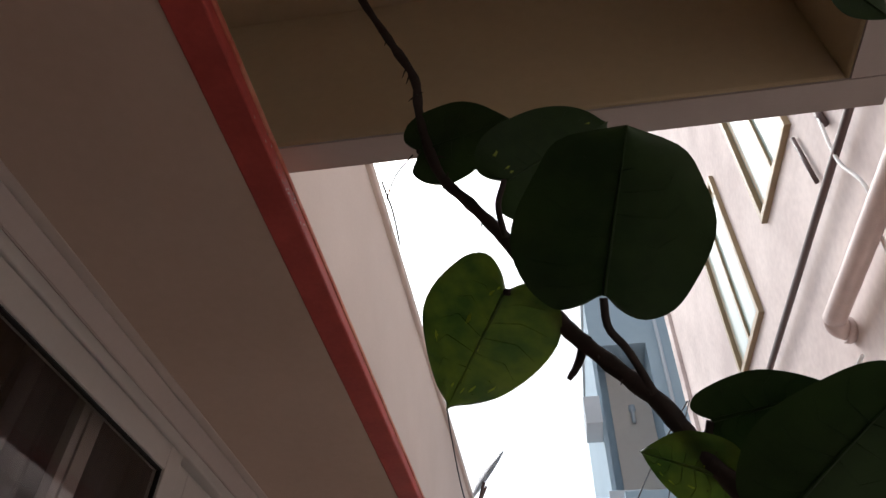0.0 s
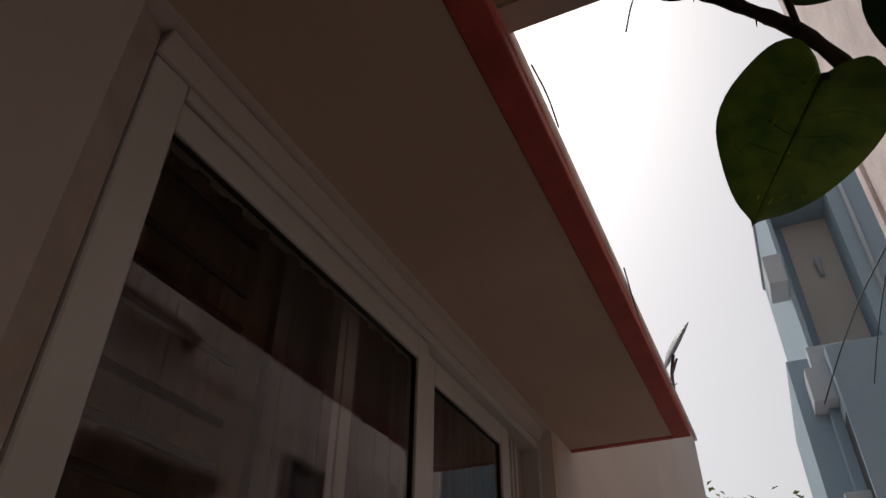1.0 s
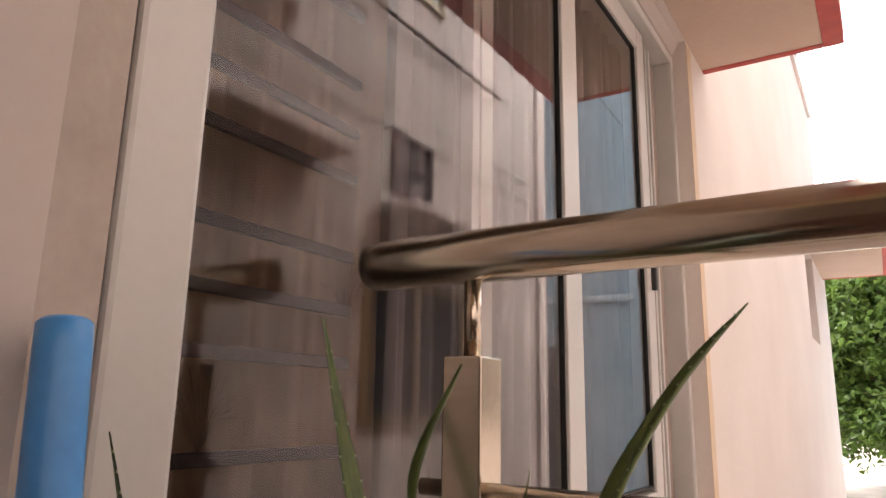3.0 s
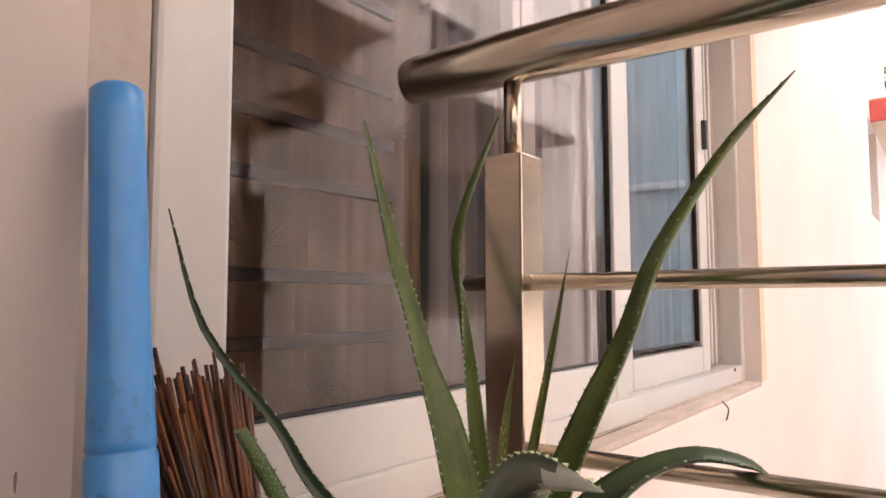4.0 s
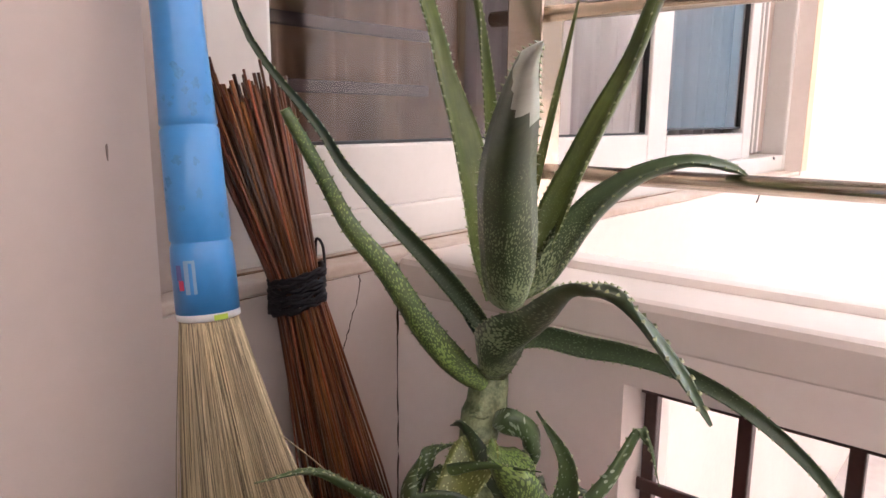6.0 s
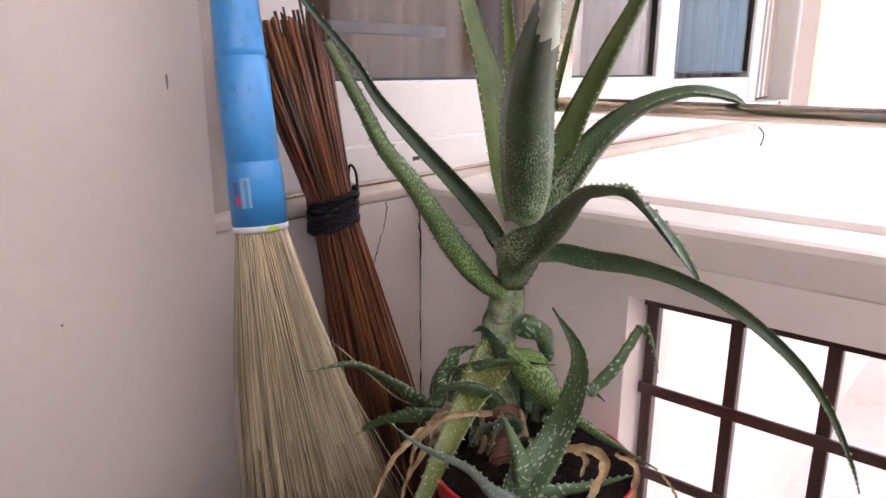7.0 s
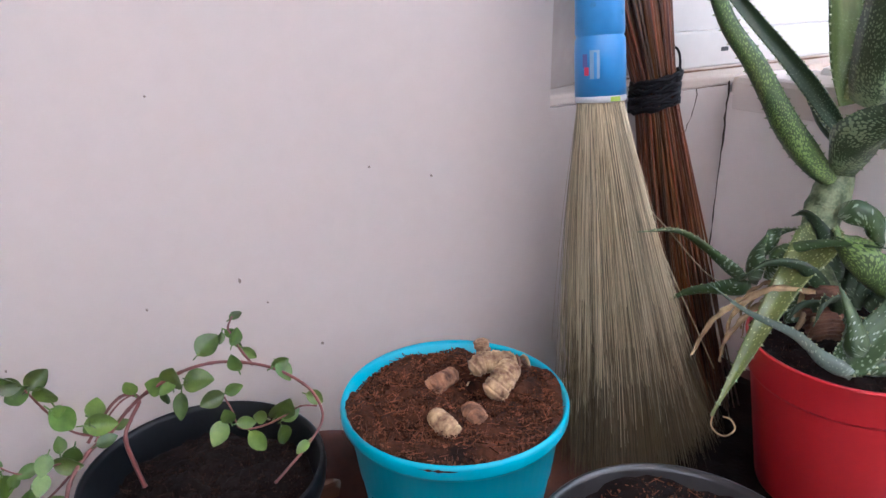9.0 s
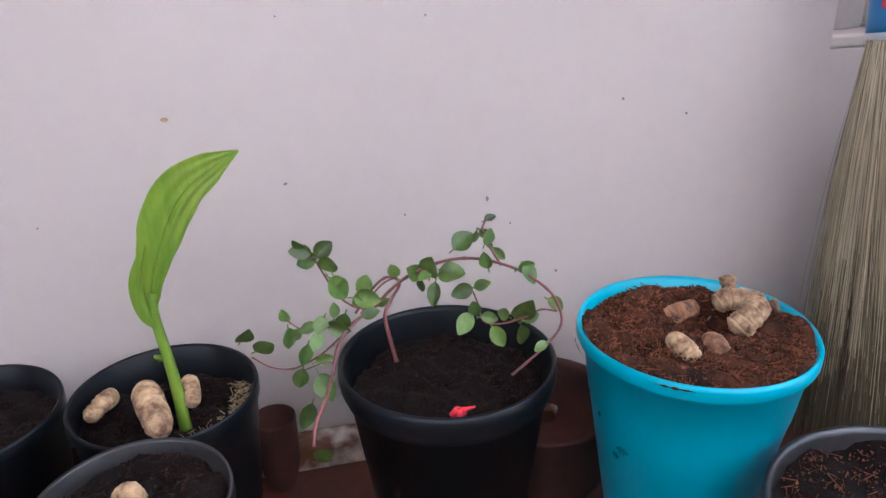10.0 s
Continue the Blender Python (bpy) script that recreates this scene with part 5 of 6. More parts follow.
for k in range(260):
    a, q = rr.uniform(0, 6.283), math.sqrt(rr.random())
    mid = TIE + Vector((0.0205 * q * math.cos(a), 0.021 * q * math.sin(a), 0))
    up = Vector((-0.716, 0.448, 0.635)) + Vector((0.026 * q * math.cos(a), 0.044 * q * math.sin(a), rr.gauss(0, 0.014) + 0.006))
    up.x = max(up.x, -0.764)
    low = sticks_base + Vector((0.036 * q * math.cos(a) + rr.gauss(0, 0.006), 0.046 * q * math.sin(a) + rr.gauss(0, 0.008), 0.002))
    low.x, low.y = max(low.x, WALL + 0.02), min(low.y, 0.628)
    up = up.lerp(mid, rr.choice((-0.03, 0, 0.02, 0.03, 0.05, 0.08, 0.18, 0.24)))
    r = rr.uniform(0.0009, 0.0021)
    bm = bmesh.new()
    tube(bm, [low, low.lerp(mid, 0.5) + Vector((rr.gauss(0, 0.002), rr.gauss(0, 0.002), 0)), mid, mid.lerp(up, 0.5), up], [r * 0.5, r * 0.7, r * 0.9, r, r], sides=5)
    part("stick", bm, "stick", stick_broom)
bm = bmesh.new()
loop = []
for k in range(400):
    a = 2 * math.pi * 19 * k / 399
    z = TIE.z - 0.014 + 0.028 * (0.5 - 0.5 * math.cos(math.pi * 3 * k / 399)) + 0.002 * math.sin(k * 1.9)
    rad = 0.0232 + 0.0012 * math.sin(k * 0.77)
    loop.append(Vector((TIE.x + rad * math.cos(a), TIE.y + rad * math.sin(a) * 1.02, z + 0.006 * math.sin(a + 0.6))))
tube(bm, loop, 0.0020, sides=6)
tube(bm, spline([TIE + Vector((0.01, 0.024, 0.012)), TIE + Vector((0.004, 0.027, 0.035)), TIE + Vector((-0.004, 0.026, 0.04)), TIE + Vector((-0.006, 0.026, 0.012))], 14), 0.0014, sides=5)
part("cord_binding", bm, "cord", stick_broom, "wound black cord")


# ---- aloe in the red pot ----
aloe = thing("aloe_plant", (RED[0], RED[1], 0.27), "tall leggy aloe with toothed speckled leaves and small offsets", "plant")
LEAF_LOOK = {"cut": "aloe", "bent_front": "aloe_front", "front": "aloe_front", "pup_grey": "aloe_grey", "back_left": "aloe_dark", "stub": "aloe_dark", "pup": "aloe_young", "pup_yellow": "aloe_yellow", "pup_long": "aloe", "pup_dark": "aloe_dark", "pup_pale": "aloe_young", "long_right": "aloe_dark", "tall_left": "aloe_plain", "tall_mid": "aloe_plain", "tall_right": "aloe_plain", "thin": "aloe_yellow", "droop_right": "aloe_front"}
FACING = {"pup_pale": (0.35, -0.85, 0.35), "pup_yellow": (0.3, -0.6, 0.7), "back_left": (0.4, -0.85, 0.2), "cut": (-0.5, 0.7, 0.4), "long_right": (0.25, -0.8, 0.5)}
TAPER = {"pup_pale": 2.6, "long_right": 1.9, "thin": 1.7}
leaf_count = 0


def aloe_leaf(kind, *spec, end=0.0):
    """One thick tapering leaf: channelled above, rounded below, spines along both edges."""
    global leaf_count
    leaf_count += 1
    rr = random.Random(500 + leaf_count)
    widths = spec[-1] if isinstance(spec[-1], tuple) else None
    width = max(widths) if widths else spec[-1]
    n = 32
    pts = spline(spec[:-1], n)
    bm = bmesh.new()
    rings, edges = [], []
    length = sum((a - b).length for a, b in zip(pts, pts[1:]))
    for i, p in enumerate(pts):
        u = i / n
        t = (pts[min(i + 1, n)] - pts[max(i - 1, 0)]).normalized()
        inward = Vector((-0.52 - p.x, 0.555 - p.y, 0))
        hint = Vector((0, 0, 0.7)) + (inward.normalized() * 0.9 if inward.length > 0.012 else Vector((-0.5, 0.7, 0)))
        if kind in FACING:
            hint = Vector(FACING[kind])
        up = (hint - t * hint.dot(t)).normalized()
        if kind == "front":
            q = min(1, max(0, (u - 0.35) / 0.5))
            up = Matrix.Rotation(-0.6 * q * q * (3 - 2 * q), 3, t) @ up
        side = t.cross(up)
        if widths:
            w = float(np.interp(u * (len(widths) - 1), range(len(widths)), widths))
        elif end:
            w = width * (1.0 - (1 - end) * u) * (1.0 if u < 0.97 else 0.8)
        else:
            w = width * (1.2 if kind.startswith("pup") else 1.0) * max(0.07, (1 - u ** TAPER.get(kind, 1.35))) * (0.92 + 0.18 * math.sin(min(1, u * 2.5) * math.pi))
        if not widths:
            w *= (0.62 if kind.startswith("pup") else 0.78) + (0.38 if kind.startswith("pup") else 0.22) * math.sin(min(1.0, u / 0.16) * math.pi / 2)
        cup = 0.42 + (0.30 * min(1, max(0, (u - 0.25) / 0.35)) if kind == "front" else 0.0)
        th = w * ((0.62 if w > 0.006 else 0.8) - 0.35 * (cup - 0.42))
        ring = []
        for j in range(8):
            q = 2 * j / 8 - 1
            ring.append(bm.verts.new(p + side * (w * q) + up * (cup * w * abs(q) ** 1.7)))
        for j in range(8):
            q = 1 - 2 * j / 8
            ring.append(bm.verts.new(p + side * (w * q) + up * (cup * w * abs(q) ** 1.7 - th * (1 - q * q) ** 0.75)))
        rings.append(ring)
        edges.append((p - side * w + up * cup * w, p + side * w + up * cup * w, side, t, w))
    flat, span = bm.loops.layers.uv.new("flat"), bm.loops.layers.uv.new("span")
    for i, (a, b) in enumerate(zip(rings, rings[1:])):
        for j in range(16):
            f = bm.faces.new((a[j], a[(j + 1) % 16], b[(j + 1) % 16], b[j]))
            # front leaf: upper face and tip get the painted sheen
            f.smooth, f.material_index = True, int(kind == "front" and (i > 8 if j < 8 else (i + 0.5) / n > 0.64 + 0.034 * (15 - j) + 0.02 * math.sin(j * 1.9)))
            for loop, (di, dj) in zip(f.loops, ((0, 0), (0, 1), (1, 1), (1, 0))):
                loop[flat].uv = ((j + dj) * edges[i + di][4] / 4 + leaf_count * 0.37, (i + di) / n * length)
                loop[span].uv = ((j + dj) / 16, (i + di) / n)
    bm.faces.new(rings[0][::-1])
    bm.faces.new(rings[-1])
    look_name = LEAF_LOOK.get(kind, "aloe")
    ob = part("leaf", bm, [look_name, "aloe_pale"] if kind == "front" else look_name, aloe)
    sp = bmesh.new()
    step = 0.0115 if width > 0.012 else 0.0075
    count = int(length / step)
    for k in range(1, count):
        s = k / count * n
        i = min(int(s), n - 1)
        f = s - i
        for e, sg in ((0, -1), (1, 1)):
            p = edges[i][e].lerp(edges[i + 1][e], f)
            side, t = edges[i][2] * sg, edges[i][3]
            h = (0.0023 if width > 0.012 else 0.0014) * min(1.0, 0.35 + edges[i][4] / 0.012) * rr.uniform(0.7, 1.15)
            b = 0.0015
            vs = [sp.verts.new(q) for q in (p - t * b - side * 0.0006, p + t * b - side * 0.0006, p + t * 0.0008 + side * h, p - side * 0.0004 + edges[i][2].cross(t) * b)]
            sp.faces.new((vs[0], vs[1], vs[2]))
            sp.faces.new((vs[1], vs[3], vs[2]))
            sp.faces.new((vs[3], vs[0], vs[2]))
    if count > 1 and kind != "thin":
        tagged(part("spine_row", sp, "spine", ob), kind="stuff")
    else:
        sp.free()
    return ob


bm = bmesh.new()
tube(bm, spline([(-0.485, 0.485, 0.312), (-0.501, 0.498, 0.327), (-0.515, 0.512, 0.343), (-0.526, 0.526, 0.357), (-0.530, 0.543, 0.386), (-0.532, 0.558, 0.415)], 20),
     [0.016, 0.0155, 0.015, 0.0145, 0.014, 0.0135, 0.013, 0.0125, 0.013, 0.0135, 0.014, 0.0145, 0.015, 0.016, 0.017, 0.0175, 0.0175, 0.017, 0.016, 0.015, 0.013], sides=18)
for v in bm.verts:
    v.co += Vector((noise.noise(v.co * 70), noise.noise(v.co * 70 + Vector((3, 0, 0))), 0)) * 0.003
part("stalk", bm, "aloe_neck", aloe, "speckled pale green neck")
bm = bmesh.new()
core = spline([(-0.451, 0.453, 0.275), (-0.463, 0.464, 0.288), (-0.475, 0.474, 0.301), (-0.490, 0.486, 0.321)], 60)
tube(bm, core, [0.0175 - 0.002 * k / 60 + 0.0013 * abs(math.sin(k * 0.43 + 0.8 * math.sin(k * 0.3))) + 0.0009 * math.sin(k * 1.7) for k in range(61)], sides=20)
for v in bm.verts:
    v.co += Vector((noise.noise(v.co * 160), noise.noise(v.co * 160 + Vector((5, 0, 0))), 0)) * 0.0035
part("husk", bm, "husk", aloe, "brown ringed dry base of the stalk")
bm = bmesh.new()
rr = random.Random(33)
for k in range(26):
    a = rr.uniform(0, 6.283)
    h0 = rr.uniform(0.288, 0.325)
    q = (h0 - 0.275) / 0.05
    c = Vector((-0.451, 0.453, 0)).lerp(Vector((-0.490, 0.486, 0)), min(1, q))
    p = Vector((c.x + 0.017 * math.cos(a), c.y + 0.017 * math.sin(a), h0))
    tube(bm, spline([p, p + Vector((0.004 * math.cos(a + 1), 0.004 * math.sin(a + 1), -0.012)), p + Vector((0.010 * math.cos(a), 0.010 * math.sin(a), -0.03))], 5), [0.002, 0.003, 0.003, 0.0025, 0.0018, 0.0008], sides=5)
tagged(part("dry_fibre", bm, "dry", aloe, "shaggy brown dried leaf bases"), kind="stuff")
for x, y, z, r in ((-0.522, 0.524, 0.362, 0.0138), (-0.528, 0.534, 0.383, 0.0132)):
    bm = bmesh.new()
    lathe(bm, [(r - 0.003, -0.004), (r, -0.001), (r + 0.0008, 0.001), (r - 0.003, 0.003)], (x, y, z), sides=18)
    for v in bm.verts:
        v.co.z += 0.003 * noise.noise(v.co * 90)
    part("leaf_scar", bm, "aloe_neck", aloe, "papery ring on the stalk")
aloe_leaf("cut", (-0.527, 0.540, 0.402), (-0.534, 0.524, 0.414), (-0.541, 0.506, 0.433), (-0.552, 0.490, 0.458), (-0.560, 0.479, 0.480), (-0.574, 0.465, 0.511), (-0.588, 0.446, 0.541), (-0.598, 0.433, 0.573), (-0.605, 0.419, 0.603), (-0.608, 0.404, 0.629), (0.0076, 0.0112, 0.0131, 0.0122, 0.0106, 0.0097, 0.0079, 0.0064, 0.0056, 0.0042))
aloe_leaf("back_left", (-0.529, 0.553, 0.441), (-0.545, 0.545, 0.463), (-0.561, 0.533, 0.488), (-0.582, 0.517, 0.517), (-0.605, 0.501, 0.546), (-0.633, 0.484, 0.582), (-0.656, 0.474, 0.618), (-0.700, 0.443, 0.686), (-0.724, 0.427, 0.773), (0.0047, 0.0081, 0.0084, 0.0073, 0.0067, 0.0050, 0.0041, 0.0030, 0.0006))
aloe_leaf("tall_left", (-0.551, 0.580, 0.466), (-0.564, 0.581, 0.503), (-0.569, 0.580, 0.542), (-0.576, 0.578, 0.577), (-0.587, 0.577, 0.615), (-0.607, 0.577, 0.663), (-0.623, 0.582, 0.700), (-0.640, 0.585, 0.738), (-0.686, 0.595, 0.869), (0.0077, 0.0116, 0.0164, 0.0163, 0.0144, 0.0097, 0.0084, 0.0085, 0.0010))
aloe_leaf("tall_mid", (-0.561, 0.606, 0.499), (-0.571, 0.611, 0.553), (-0.574, 0.607, 0.598), (-0.573, 0.596, 0.651), (-0.567, 0.578, 0.697), (-0.543, 0.536, 0.754), (-0.487, 0.503, 0.820), (0.0060, 0.0085, 0.0074, 0.0058, 0.0046, 0.0045, 0.0008))
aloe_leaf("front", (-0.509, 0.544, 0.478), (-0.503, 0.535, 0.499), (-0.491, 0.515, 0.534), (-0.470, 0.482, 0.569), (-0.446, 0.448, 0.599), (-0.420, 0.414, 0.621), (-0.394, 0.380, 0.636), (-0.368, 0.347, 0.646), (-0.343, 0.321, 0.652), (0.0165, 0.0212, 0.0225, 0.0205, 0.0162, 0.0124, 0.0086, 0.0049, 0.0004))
aloe_leaf("tall_right", (-0.527, 0.616, 0.502), (-0.521, 0.631, 0.541), (-0.511, 0.641, 0.575), (-0.492, 0.657, 0.628), (-0.472, 0.668, 0.676), (-0.445, 0.670, 0.743), (-0.395, 0.683, 0.823), (-0.350, 0.700, 0.876), (0.0107, 0.0161, 0.0139, 0.0127, 0.0103, 0.0094, 0.0060, 0.0009))
aloe_leaf("thin", (-0.548, 0.604, 0.479), (-0.539, 0.613, 0.536), (-0.517, 0.628, 0.666), (-0.506, 0.640, 0.748), 0.0066)
aloe_leaf("droop_right", (-0.529, 0.584, 0.473), (-0.512, 0.600, 0.488), (-0.503, 0.617, 0.513), (-0.495, 0.630, 0.534), (-0.480, 0.643, 0.556), (-0.456, 0.659, 0.577), (-0.424, 0.678, 0.589), (-0.394, 0.694, 0.585), (-0.380, 0.704, 0.577), (0.0103, 0.0141, 0.0180, 0.0180, 0.0156, 0.0112, 0.0080, 0.0055, 0.0010))
aloe_leaf("bent_front", (-0.528, 0.544, 0.416), (-0.515, 0.535, 0.438), (-0.493, 0.526, 0.459), (-0.464, 0.516, 0.480), (-0.411, 0.457, 0.517), (-0.383, 0.422, 0.533), (-0.359, 0.400, 0.542), (-0.334, 0.374, 0.547), (-0.319, 0.366, 0.542), (-0.293, 0.347, 0.529), (-0.275, 0.330, 0.520), (0.0144, 0.0218, 0.0209, 0.0166, 0.0088, 0.0066, 0.0055, 0.0044, 0.0037, 0.0033, 0.0008))
aloe_leaf("long_right", (-0.518, 0.572, 0.436), (-0.497, 0.584, 0.441), (-0.464, 0.589, 0.439), (-0.428, 0.595, 0.439), (-0.388, 0.599, 0.434), (-0.339, 0.599, 0.419), (-0.292, 0.600, 0.389), (-0.260, 0.585, 0.364), (-0.236, 0.564, 0.336), (-0.226, 0.547, 0.324), 0.0092)
aloe_leaf("stub", (-0.532, 0.557, 0.434), (-0.556, 0.556, 0.452), (-0.576, 0.559, 0.476), 0.0118, end=0.4)
aloe_leaf("pup", (-0.544, 0.450, 0.323), (-0.554, 0.422, 0.348), (-0.568, 0.390, 0.373), (-0.579, 0.347, 0.378), 0.0082)
aloe_leaf("pup_grey", (-0.416, 0.412, 0.297), (-0.434, 0.401, 0.306), (-0.458, 0.402, 0.316), (-0.497, 0.392, 0.324), (-0.532, 0.386, 0.338), 0.0072)
aloe_leaf("pup", (-0.539, 0.458, 0.313), (-0.560, 0.440, 0.309), (-0.580, 0.421, 0.303), (-0.592, 0.402, 0.290), 0.0105)
aloe_leaf("pup", (-0.533, 0.453, 0.322), (-0.543, 0.469, 0.344), (-0.541, 0.490, 0.360), (-0.531, 0.509, 0.363), 0.0120)
aloe_leaf("pup", (-0.530, 0.467, 0.322), (-0.527, 0.480, 0.345), (-0.493, 0.489, 0.364), (-0.445, 0.499, 0.372), 0.0085)
aloe_leaf("pup_yellow", (-0.518, 0.524, 0.365), (-0.508, 0.495, 0.352), (-0.503, 0.459, 0.334), (-0.491, 0.413, 0.313), (-0.477, 0.363, 0.289), (-0.461, 0.314, 0.272), 0.0165)
aloe_leaf("pup_pale", (-0.424, 0.409, 0.301), (-0.418, 0.421, 0.313), (-0.417, 0.457, 0.335), (-0.409, 0.469, 0.372), (-0.410, 0.472, 0.403), (-0.430, 0.465, 0.435), 0.0112)
aloe_leaf("pup_long", (-0.502, 0.527, 0.363), (-0.469, 0.501, 0.351), (-0.447, 0.511, 0.329), (-0.414, 0.517, 0.314), (-0.361, 0.525, 0.297), 0.0170)
aloe_leaf("pup", (-0.512, 0.532, 0.381), (-0.490, 0.542, 0.375), (-0.478, 0.543, 0.359), (-0.480, 0.535, 0.340), 0.0125)
aloe_leaf("pup", (-0.404, 0.481, 0.366), (-0.394, 0.504, 0.384), (-0.387, 0.527, 0.411), (-0.376, 0.523, 0.407), (-0.363, 0.513, 0.385), 0.0070)
aloe_leaf("pup", (-0.416, 0.412, 0.313), (-0.424, 0.417, 0.331), (-0.434, 0.420, 0.347), (-0.444, 0.421, 0.362), 0.0080)
aloe_leaf("pup", (-0.416, 0.425, 0.298), (-0.404, 0.451, 0.296), (-0.387, 0.478, 0.297), (-0.371, 0.505, 0.298), 0.0078)
aloe_leaf("pup", (-0.497, 0.466, 0.289), (-0.503, 0.468, 0.300), (-0.504, 0.473, 0.310), (-0.501, 0.478, 0.318), 0.0100)
aloe_leaf("thin", (-0.550, 0.583, 0.471), (-0.551, 0.597, 0.530), (-0.546, 0.605, 0.609), (-0.540, 0.611, 0.663), 0.0074)
rr = random.Random(61)
for k in range(11):
    a = 1.2 + 0.42 * k + rr.uniform(-0.15, 0.15)
    b0 = Vector((-0.472 + 0.020 * math.cos(a), 0.500 + 0.018 * math.sin(a), rr.uniform(0.280, 0.325)))
    l = rr.uniform(0.05, 0.085)
    d = Vector((math.cos(a), 0.8 * math.sin(a), 0))
    p3 = b0 + d * l + Vector((0, 0, rr.uniform(-0.01, 0.045)))
    p3.x, p3.y = max(p3.x, -0.70), min(p3.y, 0.622)
    aloe_leaf("pup_dark", b0, b0.lerp(p3, 0.35) + Vector((0, 0, 0.022)), b0.lerp(p3, 0.7) + Vector((0, 0, 0.020)), p3, rr.uniform(0.007, 0.011))


def dry_leaf(width, *points):
    """A papery shrivelled leaf: a thin crinkled strip."""
    bm = bmesh.new()
    n = 30
    pts = spline(points, n)
    ph = points[0][0] * 900
    pts = [p + Vector((0.0005 * math.sin(k * 1.3 + ph), 0.0005 * math.sin(k * 1.7 + ph), 0.0004 * math.sin(k * 2.1))) for k, p in enumerate(pts)]
    w = [0.75 * width * (0.35 + 0.65 * math.sin(math.pi * min(1, 0.15 + k / n * 0.85))) * (0.85 + 0.15 * math.sin(k * 1.1 + ph)) for k in range(n + 1)]
    nrm = [Vector((0.6 + 0.5 * math.sin(k * 0.22 + ph), -0.7 + 0.3 * math.sin(k * 0.17), 0.5)) for k in range(n + 1)]
    blade(bm, pts, w, nrm, fold=0.6, cross=6, wave=0.25)
    return part("dry_leaf", bm, "dry", aloe, "shrivelled papery brown leaf")


dry_leaf(0.0058, (-0.417, 0.461, 0.321), (-0.394, 0.464, 0.330), (-0.375, 0.459, 0.329), (-0.374, 0.442, 0.316), (-0.377, 0.420, 0.301))
dry_leaf(0.0042, (-0.513, 0.443, 0.325), (-0.522, 0.418, 0.316), (-0.528, 0.392, 0.302), (-0.524, 0.365, 0.278))
dry_leaf(0.0038, (-0.510, 0.442, 0.320), (-0.511, 0.418, 0.311), (-0.510, 0.391, 0.293), (-0.500, 0.371, 0.281))
dry_leaf(0.0022, (-0.358, 0.525, 0.295), (-0.346, 0.523, 0.284), (-0.334, 0.518, 0.266))
dry_leaf(0.0040, (-0.389, 0.503, 0.310), (-0.372, 0.507, 0.303), (-0.368, 0.497, 0.282), (-0.365, 0.487, 0.262), (-0.353, 0.484, 0.249))
dry_leaf(0.0045, (-0.444, 0.460, 0.321), (-0.422, 0.471, 0.321), (-0.402, 0.477, 0.314), (-0.401, 0.471, 0.300))
rr = random.Random(19)
for k in range(7):
    a = rr.uniform(2.6, 4.3)
    b0 = Vector((-0.474 + 0.016 * math.cos(a), 0.478 + 0.016 * math.sin(a), rr.uniform(0.292, 0.335)))
    d = Vector((math.cos(a), math.sin(a), 0))
    l = rr.uniform(0.03, 0.075)
    dry_leaf(rr.uniform(0.0018, 0.0042), b0, b0 + d * l * 0.6 + Vector((0, 0, 0.004)), b0 + d * l + Vector((0, 0, -0.016)), b0 + d * (l * 1.05) + Vector((rr.uniform(-0.008, 0.008), rr.uniform(-0.008, 0.008), max(-0.05, 0.275 - b0.z))))
bm = bmesh.new()
tube(bm, spline([(-0.460, 0.314, 0.272), (-0.458, 0.311, 0.266), (-0.452, 0.312, 0.262), (-0.447, 0.316, 0.262), (-0.445, 0.321, 0.267), (-0.450, 0.322, 0.272), (-0.455, 0.319, 0.273)], 24), 0.0007, sides=5)
part("curled_tip", bm, "dry", aloe, "thin dry curl at a leaf tip")


# ---- climbing vine over the parapet ----
vine = thing("hanging_vine", (-0.022, 0.597, 2.014), "hanging money plant vine with large heart-shaped green leaves", "vine")
bm = bmesh.new()
vs = spline([(-0.184, 0.465, 2.544), (-0.136, 0.498, 2.301), (-0.066, 0.539, 2.148), (-0.027, 0.565, 2.070), (-0.022, 0.597, 2.014), (0.003, 0.640, 1.923), (0.055, 0.632, 1.831), (0.104, 0.625, 1.743), (0.141, 0.641, 1.667), (0.164, 0.644, 1.615), (0.208, 0.644, 1.559), (0.250, 0.638, 1.503), (0.276, 0.638, 1.451), (0.305, 0.633, 1.400), (0.329, 0.623, 1.354)], 80)
tube(bm, vs, [0.0060 + 0.0042 * min(1, k / 60) + 0.0010 * math.sin(k * 1.9) + (0.002 if k % 13 == 0 else 0) for k in range(81)], sides=10)
part("stem", bm, "vine_stem", vine)
rr = random.Random(8)
for k in range(40):
    p = vs[rr.randrange(8, 76)]
    d = Vector((rr.uniform(-1, 1), rr.uniform(-1, 1), rr.uniform(-0.8, 0.4))).normalized()
    l = rr.uniform(0.010, 0.022)
    bm = bmesh.new()
    tube(bm, spline([p, p + d * l * 0.6, p + d * l + Vector((0, 0, -0.006))], 4), [0.0022, 0.0018, 0.0014, 0.001, 0.0005], sides=5)
    part("aerial_root", bm, "vine_stem", vine)
bm = bmesh.new()
tube(bm, spline([(-0.038, 0.637, 1.969), (-0.068, 0.656, 1.947), (-0.088, 0.683, 1.919)], 8), 0.0012, sides=5)
part("aerial_root", bm, "vine_stem", vine, "long thin aerial root")
bm = bmesh.new()
tube(bm, spline([vs[54], vs[54] + Vector((-0.01, 0.012, -0.02)), vs[54] + Vector((-0.022, 0.016, -0.036))], 6), [0.006, 0.006, 0.0055, 0.005, 0.0045, 0.004, 0.003], sides=7)
